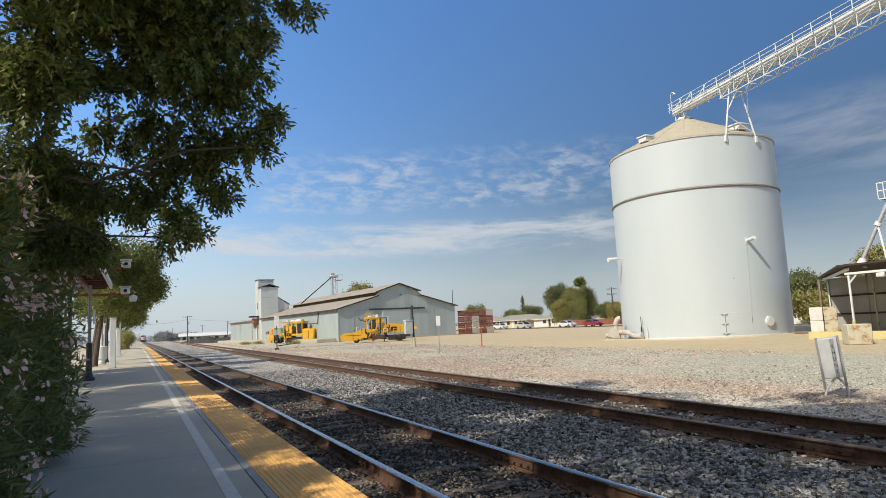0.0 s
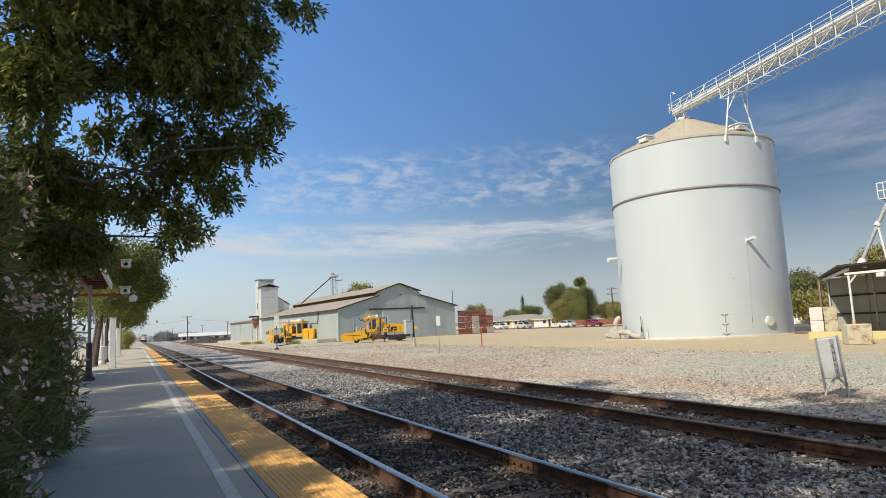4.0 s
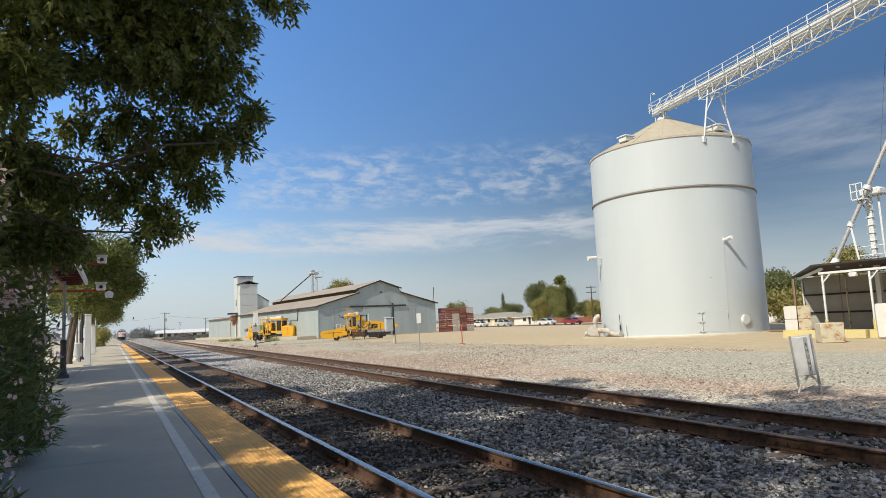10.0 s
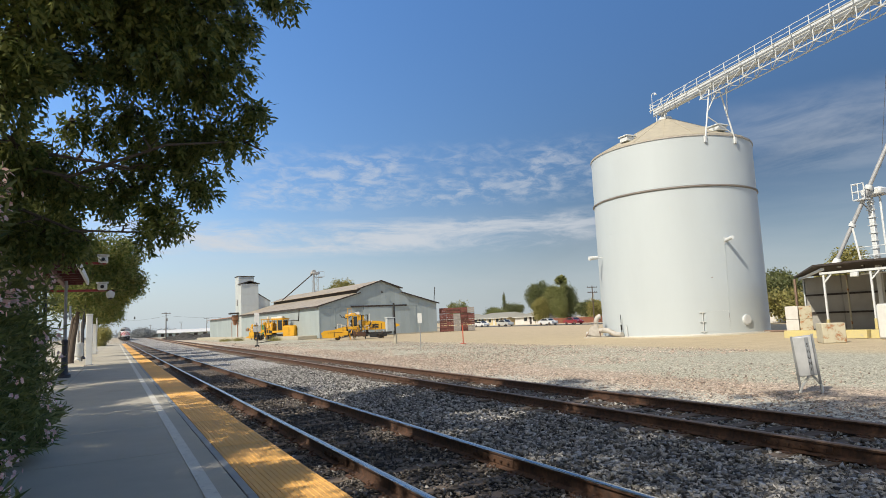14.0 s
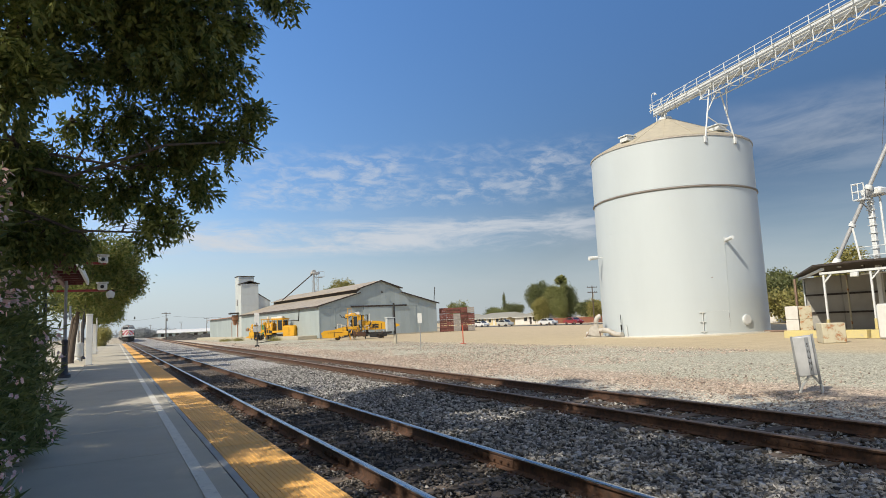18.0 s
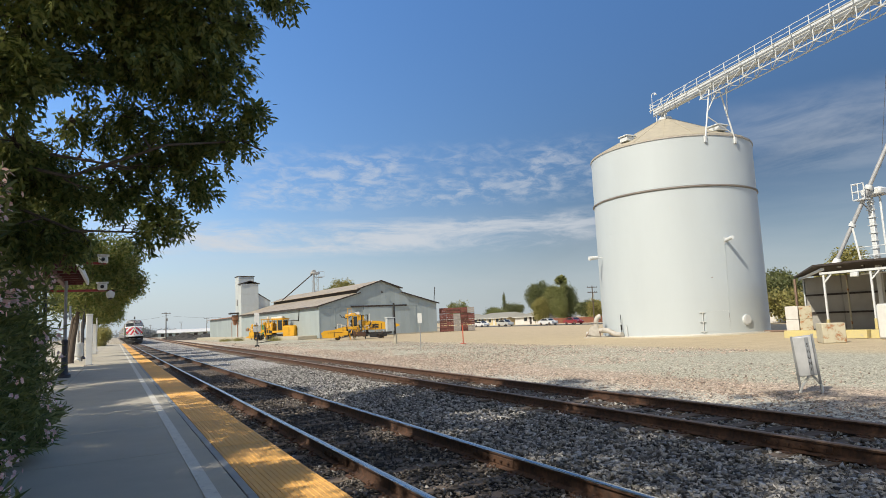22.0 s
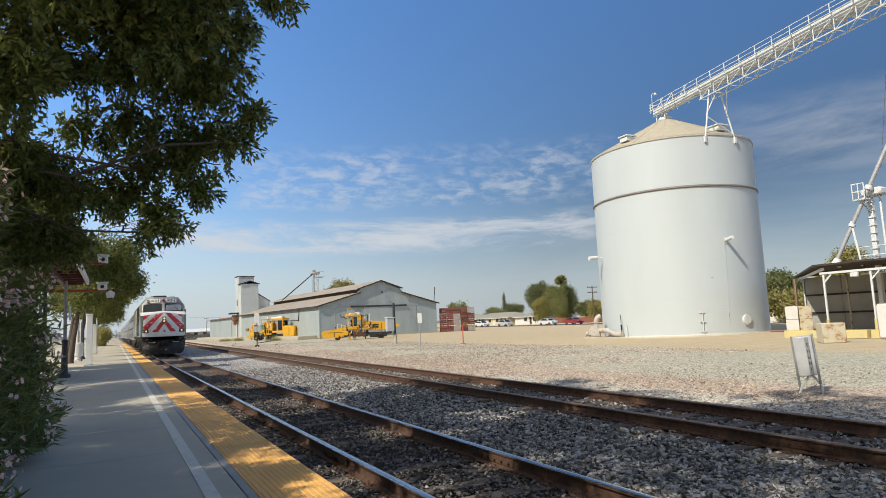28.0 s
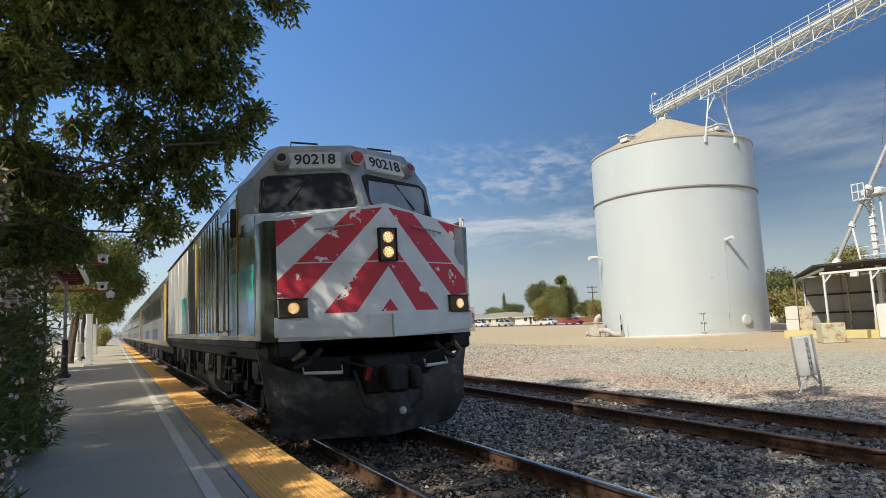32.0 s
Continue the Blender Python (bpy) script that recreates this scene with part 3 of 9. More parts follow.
def off_main(g):
    while True:
        x, y, z = on_bed(g)
        if abs(x - 3.24) >= 1.15:
            return x, y, z


stones("ballast_stones", 50000, off_main, (0.013, 0.037), "loose grey crushed ballast stones", STONE, 3)
stones("greasy_stones", 12000, on_main, (0.010, 0.026), "dark greasy ballast stones between the main rails", STONE_OILY, 6)
stones("pale_stones", 700, on_main, (0.012, 0.030), "pale grey stones among the greasy ballast", STONE, 9)
def on_far_yard(g):
    y = 18 + 62 * g.random() ** 1.2
    return siding_x(y) + 1.7 + 15 * g.random() ** 1.3, y, 0.0


stones("yard_gravel", 22000, on_far_yard, (0.016, 0.042), "coarse grey and reddish gravel strewn over the yard", STONE_RED, 14)
stones("yard_stones", 14000, on_yard, (0.010, 0.028), "scattered red and grey stones beside the siding", STONE_RED, 4)


def rail_mesh(y0, y1, worn, step=12.0):
    """A flat-bottomed rail along y, its top at z = 0.30."""
    prof = [(-0.070, 0.13), (0.070, 0.13), (0.070, 0.14), (0.016, 0.165), (0.009, 0.18), (0.009, 0.255), (0.035, 0.265), (0.037, 0.285), (-0.037, 0.285), (-0.035, 0.265), (-0.009, 0.255), (-0.009, 0.18), (-0.016, 0.165), (-0.070, 0.14)]
    b = Mesh().prism(prof, y0, y1)
    h = Mesh().prism([(-0.0372, 0.285), (0.0372, 0.285), (0.031, 0.2965), (0.022, 0.30), (-0.022, 0.30), (-0.031, 0.2965)], y0, y1)
    return b, h


def track(name, label, cx, slope, y0, y1, top_mat, n_ties, tie_y0):
    th = thing(name, pose(cx, 0, 0, 0, 0, -math.degrees(math.atan(slope))), label, "railway track", kind="structure")
    for sx in (-0.75, 0.75):
        body, head = rail_mesh(y0, y1, top_mat)
        r = part("rail", Mesh_shift(body, sx), RAIL_RUST, th, "rusty brown rail web and foot")
        part("rail_head", Mesh_shift(head, sx), top_mat, r, "worn running surface")
    tie = Mesh().box(-1.3, -0.115, -0.03, 1.3, 0.115, 0.132, 0.012).done("tie")
    tie.materials.append(TIE)
    plate = Mesh().box(-0.16, -0.09, 0.131, 0.16, 0.09, 0.146, 0.004)
    for dx in (-0.1, 0.1):
        for dy in (-0.05, 0.05):
            plate.box(dx - 0.012, dy - 0.012, 0.14, dx + 0.012, dy + 0.012, 0.168, 0.004)
    plate = plate.done("tie_plate")
    plate.materials.append(RAIL_RUST)
    anchor = Mesh().box(-0.085, -0.012, 0.115, 0.085, 0.012, 0.158, 0.003).done("rail_anchor")
    anchor.materials.append(RAIL_RUST)
    for i in range(n_ties):
        y = tie_y0 + 0.53 * i
        t = part("tie", tie, TIE, th, at=pose(rnd.uniform(-0.03, 0.03), y, rnd.uniform(-0.012, 0.006), 0, 0, rnd.uniform(-1.2, 1.2)))
        if y < 26:
            for sx in (-0.75, 0.75):
                part("tie_plate", plate, RAIL_RUST, t, at=pose(sx, 0, 0))
                if i % 2 == 0:
                    part("rail_anchor", anchor, RAIL_RUST, t, at=pose(sx, 0.13, 0.012))
    # joint bars on the rails, every 12 m
    bar = Mesh()
    for s in (-1, 1):
        bar.box(s * 0.012 if s > 0 else -0.034, -0.45, 0.165, 0.034 if s > 0 else -0.012, 0.45, 0.252, 0.006)
        for k in range(6):
            y = -0.375 + 0.15 * k
            bar.rod((s * 0.03, y, 0.208), (s * 0.062, y, 0.208), 0.016, n=6)
    bar = bar.done("joint_bar")
    bar.materials.append(RAIL_RUST)
    for sx, off in ((-0.75, 7.9), (0.75, 6.6)):
        for k in range(4):
            part("joint_bar", bar, RAIL_RUST, th, "bolted rail joint bar", at=pose(sx, off + 12 * k - (3 if cx > 5 else 0), 0))
    return th


def Mesh_shift(b, dx):
    b.v = [(x + dx, y, z) for x, y, z in b.v]
    return b


track("track_main", "main line of bright-topped rusty rails on timber ties", 3.24, 0.0, -60, 640, RAIL_TOP, 150, -3.0)
track("track_siding", "rusty siding track on weathered timber ties", 7.75, 0.022, -60, 640, RAIL_DULL, 150, -3.0)


# ---- platform ----
def platform():
    th = thing("platform", Matrix(), "grey concrete station platform with worn broom finish", "platform", kind="structure")
    part("platform_base", Mesh().box(-7.5, -14, -0.1, 1.64, 122, 0.455, 0.01), CONCRETE, th, "concrete platform body")
    # slabs with joints
    for j in range(56):
        y = -14 + 2.44 * j
        for x0, x1 in ((-7.48, -4.7), (-4.69, -1.2), (-1.19, 0.962)):
            me = bpy.data.meshes.get("slab_%d" % int(x1 * 100))
            if me is None:
                me = Mesh().box(0, 0, 0, x1 - x0, 2.43, 0.05, 0.006).done("slab_%d" % int(x1 * 100))
                me.materials.append(CONCRETE)
            part("slab", me, CONCRETE, th, at=pose(x0, y, 0.45 + rnd.uniform(-0.001, 0.001)))
    cop = Mesh().box(0, 0, 0, 0.073, 2.43, 0.05, 0.005).done("coping_strip")
    cop.materials.append(KERB)
    ribs = Mesh().box(0, 0, 0, 0.615, 1.212, 0.042, 0.004)
    for k in range(12):
        x = 0.022 + 0.0495 * k
        ribs.prism([(x, 0.040), (x + 0.008, 0.0475), (x + 0.022, 0.0475), (x + 0.030, 0.040)], 0.012, 1.2)
    ribs = ribs.done("tactile_panel")
    ribs.materials.append(YELLOW)
    for j in range(56):
        part("coping_strip", cop, KERB, th, "blue-grey coping strip", at=pose(0.970, -14 + 2.44 * j, 0.4505))
    for j in range(112):
        part("tactile_panel", ribs, YELLOW, th, "yellow ribbed tactile panel", at=pose(1.05, -14 + 1.22 * j, 0.455 + rnd.uniform(-0.002, 0.002)))
    for j in range(112):
        me = bpy.data.meshes.get("line_dash")
        if me is None:
            me = Mesh().box(0, 0, 0, 0.115, 1.218, 0.004, 0.001).done("line_dash")
            me.materials.append(LINE)
        part("white_line", me, LINE, th, "worn white safety line", at=pose(0.665, -14 + 1.22 * j, 0.5015))


platform()


# ---- silo ----
SILO = Vector((40.0, 36.2, 0.0))
SR, SH = 6.17, 14.4


def silo():
    th = thing("grain_silo", Matrix.Translation(SILO), "tall white painted steel grain silo with a tan conical roof", "silo")
    part("foundation", Mesh().lathe([(0, 0.06), (SR + 0.35, 0.06), (SR + 0.42, 0.0), (SR + 0.42, -0.2)], 72), CONCRETE, th)
    # the shell in plates: rings of sheets, joints a little recessed
    part("lower_shell", Mesh().lathe([(SR - 0.05, 0.02), (SR, 0.02), (SR, 10.55), (SR - 0.05, 10.55)], 96), SILO_WHITE, th)
    part("upper_shell", Mesh().lathe([(SR - 0.05, 10.7), (SR - 0.01, 10.7), (SR - 0.01, SH), (SR - 0.05, SH)], 96), SILO_WHITE, th)
    part("girder_ring", Mesh().lathe([(SR, 10.52), (SR + 0.10, 10.57), (SR + 0.10, 10.64), (SR, 10.68)], 96), mat("ring_rust", (0.19, 0.165, 0.145), (0.27, 0.25, 0.225), 0.7, scale=2), th, "rust-stained stiffening ring")
    part("base_angle", Mesh().lathe([(SR + 0.09, 0.02), (SR + 0.09, 0.05), (SR + 0.015, 0.055), (SR + 0.015, 0.14), (SR, 0.14)], 96), WHITE, th)
    part("roof", Mesh().lathe([(SR + 0.03, SH - 0.03), (SR + 0.03, SH + 0.03), (0.5, SH + 3.02), (0.5, SH + 2.97), (SR, SH - 0.03)], 64), SILO_ROOF, th, "dusty tan conical roof")
    part("eave_angle", Mesh().lathe([(SR, SH - 0.12), (SR + 0.05, SH - 0.12), (SR + 0.05, SH - 0.02), (SR, SH - 0.02)], 96), mat("eave_grime", (0.33, 0.29, 0.25), (0.5, 0.47, 0.42), 0.7), th)
    part("roof_collar", Mesh().lathe([(0, SH + 3.2), (0.5, SH + 3.2), (0.55, SH + 3.1), (0.52, SH + 2.95), (0, SH + 2.95)], 24), WHITE_STEEL, th)
    for k in range(18):
        a = radians(20 * k)
        r = Mesh().bar((0.6 * math.cos(a), 0.6 * math.sin(a), SH + 2.97), ((SR + 0.02) * math.cos(a), (SR + 0.02) * math.sin(a), SH + 0.04), 0.02, 0.03)
        part("roof_seam", r, SILO_ROOF, th)
    return th


silo_thing = silo()


# ---- barn ----
BARN_M = pose(28.3, 97.0, 0, 0, 0, 5.5)
TIN_WALL = mat("tin_wall", (0.37, 0.425, 0.425), (0.315, 0.365, 0.365), 0.55, metal=0.15, scale=0.5, bump=0.05, fine=12, stain=(0.36, 0.36, 0.33), stain_at=0.66, stain_scale=0.7, jitter=0.05, stretch=(1, 1, 0.3))
TIN_ROOF = mat("tin_roof", (0.42, 0.36, 0.275), (0.33, 0.28, 0.215), 0.6, metal=0.15, scale=0.5, bump=0.05, stain=(0.40, 0.29, 0.20), stain_at=0.62, jitter=0.06)
TRIM_DARK = mat("trim_dark", (0.034, 0.027, 0.024), (0.055, 0.042, 0.036), 0.75)


def barn():
    th = thing("packing_barn", BARN_M, "long grey-blue corrugated tin barn with a raised ridge monitor", "barn")
    W, D = 21.6, 44.0
    EV, LW, MW, RZ = 5.07, 7.05, 7.0, 9.0           # eave, low roof's upper edge, monitor's left edge, ridge
    ys = [0, D]
    # gable wall in sheets
    gable = [(0, 0), (W, 0), (W, EV), (W - MW, LW), (W - MW, LW + 0.6), (W / 2, RZ), (MW, LW + 0.6), (MW, LW), (0, EV)]

    def top(x):
        x = min(x, W - x)
        return EV + (LW - EV) * x / MW if x < MW else LW + 0.6 + (RZ - LW - 0.6) * (x - MW) / (W / 2 - MW)
    n = 24
    for i in range(n):
        a, b = W * i / n, W * (i + 1) / n
        part("wall_sheet", Mesh().prism([(a + 0.003, 0.1), (b - 0.003, 0.1), (b - 0.003, top(b - 0.02)), (a + 0.003, top(a + 0.02))], -0.04 + 0.005 * (i % 2), 0.06), TIN_WALL, th)
    for i in range(24):
        a, b = D * i / 24, D * (i + 1) / 24
        part("wall_sheet", Mesh().box(-0.05 + 0.005 * (i % 2), a + 0.003, 0.1, 0.05, b - 0.003, EV), TIN_WALL, th)
    part("wall_right", Mesh().box(W - 0.1, 0.06, 0, W, D, EV), TIN_WALL, th)
    part("wall_back", Mesh().prism(gable, D, D + 0.1), TIN_WALL, th)
    # roofs in strips
    for i in range(22):
        a, b = -0.35 + (D + 0.5) * i / 22, -0.35 + (D + 0.5) * (i + 1) / 22
        q = 0.012 * (i % 2)
        part("roof_sheet", Mesh().prism([(-0.4, EV - 0.06 + q), (MW, LW + 0.02 + q), (MW, LW + 0.09 + q), (-0.4, EV + 0.03 + q)], a, b - 0.008), TIN_ROOF, th)
        part("roof_sheet", Mesh().prism([(W + 0.4, EV - 0.06 + q), (W - MW, LW + 0.02 + q), (W - MW, LW + 0.09 + q), (W + 0.4, EV + 0.03 + q)], a, b - 0.008), TIN_ROOF, th)
        part("roof_sheet", Mesh().prism([(MW - 0.6, LW + 0.54 + q), (W / 2, RZ + q), (W / 2, RZ + 0.08 + q), (MW - 0.6, LW + 0.63 + q)], a, b - 0.008), TIN_ROOF, th)
        part("roof_sheet", Mesh().prism([(W - MW + 0.2, LW + 0.66 + q), (W / 2, RZ + q), (W / 2, RZ + 0.08 + q), (W - MW + 0.2, LW + 0.75 + q)], a, b - 0.008), TIN_ROOF, th)
    # dark trim colour on the monitor walls stands in for the overhang's shade
    part("monitor_wall", Mesh().box(MW + 0.02, 0.1, LW - 0.1, MW + 0.1, D, LW + 0.70), TRIM_DARK, th, "dark monitor wall with the roof overhang's shade in its colour")
    part("monitor_wall", Mesh().box(W - MW - 0.1, 0.1, LW - 0.1, W - MW - 0.02, D, LW + 0.62), TRIM_DARK, th)
    # barge boards and door rail
    for a, b in (((-0.4, EV), (MW, LW + 0.06)), ((W + 0.4, EV), (W - MW, LW + 0.06)), ((MW - 0.6, LW + 0.60), (W / 2, RZ + 0.05)), ((W - MW + 0.2, LW + 0.71), (W / 2, RZ + 0.05))):
        part("barge_board", Mesh().bar((a[0], -0.4, a[1] - 0.05), (b[0], -0.4, b[1] - 0.05), 0.09, 0.2), TRIM_DARK, th)
    part("eave_trim", Mesh().box(-0.46, -0.35, EV - 0.26, -0.40, D, EV + 0.02), TRIM_DARK, th, "dark eave trim")
    part("door_rail", Mesh().box(5.3, -0.24, 4.72, 15.6, -0.09, 4.98, 0.02), TRIM_DARK, th, "dark sliding-door track")
    part("sliding_door", Mesh().box(7.6, -0.17, 0.12, 12.7, -0.07, 4.75, 0.02), TIN_WALL, th, "closed tin sliding door")
    part("dock", Mesh().box(-3.2, 1.0, 0, -0.08, D + 29, 0.55, 0.04), CONCRETE, th, "low concrete loading dock")
    return th


barn_thing = barn()


# ---- train ----
LOCO_SILVER = mat("loco_silver", (0.34, 0.35, 0.34), (0.24, 0.25, 0.24), 0.38, metal=0.35, scale=2.2, bump=0.03, stain=(0.24, 0.24, 0.22), stain_at=0.64, stain_scale=2.5, stretch=(1, 1, 0.4))
LOCO_SIDE = mat("loco_side", (0.25, 0.26, 0.24), (0.16, 0.17, 0.155), 0.17, metal=0.85, scale=3, bump=0.12, fine=5, stain=(0.20, 0.21, 0.19), stain_at=0.6, stain_scale=3, stretch=(1, 1, 0.12))
PRIMER = mat("grey_primer", (0.30, 0.32, 0.33), (0.24, 0.26, 0.27), 0.55, scale=4, bump=0.03)
PALE_SIDE = mat("pale_body_paint", (0.52, 0.51, 0.48), (0.44, 0.43, 0.40), 0.40, metal=0.3, scale=2.0, bump=0.05, fine=8, stain=(0.30, 0.29, 0.26), stain_at=0.63, stain_scale=2.5, stretch=(1, 1, 0.25))
LOCO_WHITE = mat("loco_white", (0.68, 0.71, 0.71), (0.57, 0.60, 0.60), 0.42, scale=2.5, bump=0.03, stain=(0.42, 0.42, 0.40), stain_at=0.62, stain_scale=3, stain_w=0.06)
LOCO_RED = mat("loco_red", (0.56, 0.022, 0.045), (0.46, 0.02, 0.038), 0.42, scale=3, bump=0.03, stain=(0.74, 0.72, 0.70), stain_at=0.60, stain_scale=4.2, stain_w=0.012)
TEAL = mat("teal_film", (0.03, 0.46, 0.42), (0.03, 0.38, 0.36), 0.2, scale=3, bump=0.02)
BLUE = mat("blue_film", (0.05, 0.28, 0.62), (0.04, 0.22, 0.52), 0.2, scale=3, bump=0.02)
TRAIN_YELLOW = mat("train_yellow", (0.60, 0.37, 0.03), (0.52, 0.31, 0.03), 0.4, scale=3, bump=0.02, stain=(0.4, 0.28, 0.08), stain_at=0.68)
TRAIN_BLACK = mat("underframe_black", (0.006, 0.006, 0.006), (0.011, 0.0105, 0.010), 0.7, scale=6, bump=0.08, stain=(0.045, 0.04, 0.035), stain_at=0.66, stain_scale=3)
PLOW = mat("plow_black", (0.016, 0.016, 0.017), (0.028, 0.027, 0.026), 0.5, scale=4, bump=0.06, stain=(0.22, 0.216, 0.205), stain_at=0.48, stain_scale=1.3, stain_w=0.30, stretch=(1, 1, 1.6))
WHEEL = mat("wheel_steel", (0.10, 0.08, 0.07), (0.06, 0.05, 0.045), 0.6, metal=0.6, scale=8)
LENS = mat("headlamp_lens", (0.55, 0.45, 0.26), None, 0.15, bump=0.0, glow=(1.0, 0.55, 0.16, 0.42))
LENS_HOT = mat("headlamp_facet", (0.95, 0.9, 0.75), None, 0.15, bump=0.0, glow=(1.0, 0.74, 0.34, 1.3))
LENS_OFF = mat("lamp_lens_unlit", (0.35, 0.36, 0.36), (0.25, 0.26, 0.26), 0.15, bump=0.0)
LENS_RED = mat("red_lens", (0.35, 0.03, 0.04), None, 0.2, bump=0.0)
BOARD = mat("number_board", (0.56, 0.57, 0.54), (0.46, 0.47, 0.45), 0.5, scale=8, bump=0.02, stain=(0.25, 0.25, 0.24), stain_at=0.62, stain_scale=6)
INK = mat("black_ink", (0.012, 0.012, 0.012), None, 0.6)
SCREEN = mat("tinted_screen", (0.036, 0.040, 0.045), (0.026, 0.030, 0.034), 0.2, scale=2, bump=0.0, spec=0.005)
SLATE = mat("slate_film", (0.10, 0.13, 0.18), (0.08, 0.105, 0.15), 0.4, scale=3, bump=0.02)
STAINLESS = mat("stainless", (0.36, 0.365, 0.36), (0.27, 0.275, 0.27), 0.28, metal=0.85, scale=1.5, bump=0.05, stain=(0.3, 0.29, 0.27), stain_at=0.67, stretch=(1, 0.2, 1))
TRAIN_ROWS = [(0.0, 470.0), (6.0, 374.0), (10.5, 302.0), (13.0, 262.0), (17.0, 204.0), (20.0, 161.0), (23.0, 117.5), (25.5, 83.5), (26.5, 70.3), (27.5, 57.6),
              (28.0, 51.2), (28.5, 44.8), (29.0, 38.67), (29.5, 32.95), (30.0, 27.60), (30.5, 22.44), (31.0, 17.45), (31.5, 12.52), (32.0, 7.76)]

train = thing("locomotive", pose(3.24, 470, 0.30), "silver diesel passenger locomotive with red and white chevron nose, headlights lit", "locomotive")


def writing(text, size, m, material, parent, name="lettering", thick=0.003):
    """Built-in font text as a mesh, centred, in the xz plane facing -y."""
    cu = bpy.data.curves.new(name, "FONT")
    cu.body, cu.size, cu.align_x, cu.align_y, cu.extrude, cu.offset = text, size, "CENTER", "CENTER", thick, size * 0.012
    ob = bpy.data.objects.new(name, cu)
    me = bpy.data.meshes.new_from_object(ob)
    bpy.data.objects.remove(ob)
    bpy.data.curves.remove(cu)
    me.materials.clear()
    me.materials.append(material)
    me.transform(Matrix.Rotation(radians(90), 4, "X"))
    o = new(name, me)
    o.parent, o.matrix_basis = parent, m
    return o


NOSE_W, NOSE_BACK = 1.39, 0.42


def nose_pt(u, z, s, off=0.0):
    """A place on one of the nose's two front faces: u 0 at the middle, 1 at the corner; s -1 or 1; off proud of it."""
    lean = 0.05 * (z - 1.3)
    n = Vector((s * NOSE_BACK, -NOSE_W, 0)).normalized()
    p = Vector((s * NOSE_W * u, NOSE_BACK * u + lean, z))
    return p + n * off


def nose_plate(b, pts, s, off, thick=0.006):
    """A flat outline (u, z) laid on a nose face."""
    n = len(pts)
    vs = [nose_pt(u, z, s, off - thick) for u, z in pts] + [nose_pt(u, z, s, off) for u, z in pts]
    b.add(vs, [(i, (i + 1) % n, n + (i + 1) % n, n + i) for i in range(n)] + [tuple(range(n - 1, -1, -1)), tuple(range(n, 2 * n))])
    return b


def side_plate(b, s, y0, y1, z0, z1, x=1.575, thick=0.02, bev=0.004):
    a, c = (x, x + thick) if s > 0 else (-x - thick, -x)
    return b.box(a, y0, z0, c, y1, z1, bev)


def axle(r):
    b = Mesh()
    for s in (-1, 1):
        prof = [(0.0, -0.06), (0.09, -0.07), (0.12, -0.02), (r - 0.12, 0.0), (r - 0.07, -0.05), (r, -0.06), (r, 0.05), (r + 0.028, 0.055), (r + 0.028, 0.085), (0.0, 0.085)]
        q = Mesh().lathe(prof, 24)
        b.add([(s * (0.80 - z * 1.0), x, y) for x, y, z in q.v], q.f, True)
    b.rod((-0.75, 0, 0), (0.75, 0, 0), 0.085)
    for k in range(5):
        a = 2 * math.pi * k / 5
        for s in (-1, 1):
            b.rod((s * 0.86, 0.26 * math.cos(a), 0.26 * math.sin(a)), (s * 0.875, 0.26 * math.cos(a), 0.26 * math.sin(a)), 0.03, n=6)
    return b


def truck(parent, y, base, r, wheels):
    """A bogie: side frames, springs, boxes, bolster and two axles."""
    fr = Mesh()
    for s in (-1, 1):
        x = s * 1.08
        fr.prism([(-base / 2 - 0.5, 0.42), (-base / 2 - 0.5, 0.72), (-base / 2 + 0.35, 0.80), (-0.5, 0.58), (0.5, 0.58), (base / 2 - 0.35, 0.80), (base / 2 + 0.5, 0.72), (base / 2 + 0.5, 0.42),
                  (base / 2 + 0.25, 0.38), (base / 2 - 0.5, 0.52), (0.45, 0.30), (-0.45, 0.30), (-base / 2 + 0.5, 0.52), (-base / 2 - 0.25, 0.38)], x - 0.09, x + 0.09, "x")
    fr.box(-1.1, -0.3, 0.42, 1.1, 0.3, 0.68, 0.03)
    t = part("bogie_frame", fr, TRAIN_BLACK, parent, at=pose(0, y, 0))
    for s in (-1, 1):
        for dy in (-base / 2, base / 2):
            part("axle_box", Mesh().box(s * 1.2 - 0.1, dy - 0.17, r - 0.17, s * 1.2 + 0.1, dy + 0.17, r + 0.2, 0.03).rod((s * 1.29, dy, r), (s * 1.34, dy, r), 0.1, n=12), TRAIN_BLACK, t)
            part("brake_cylinder", Mesh().rod((s * 1.22, dy * 0.55 - 0.14, 0.78), (s * 1.22, dy * 0.55 + 0.14, 0.78), 0.11, n=12), TRAIN_BLACK, t)
        sp = Mesh()
        for k in range(5):
            sp.lathe([(0.05, 0), (0.11, 0.02), (0.11, 0.05), (0.05, 0.07)], 10, (s * 1.2, -0.2, 0.30 + 0.07 * k))
            sp.lathe([(0.05, 0), (0.11, 0.02), (0.11, 0.05), (0.05, 0.07)], 10, (s * 1.2, 0.2, 0.30 + 0.07 * k))
        part("spring", sp, TRAIN_BLACK, t)
    for dy in (-base / 2, base / 2):
        me = bpy.data.meshes.get("axle_%d" % int(r * 100))
        if me is None:
            me = axle(r).done("axle_%d" % int(r * 100))
            me.materials.append(WHEEL)
        a = part("wheelset", me, WHEEL, t, at=pose(0, dy, r))
        wheels.append((a, dy, r))
    return t


loco_wheels = []
HOUSING = mat("lamp_housing_brown", (0.10, 0.07, 0.045), (0.06, 0.042, 0.03), 0.45, metal=0.5, scale=20, bump=0.05)


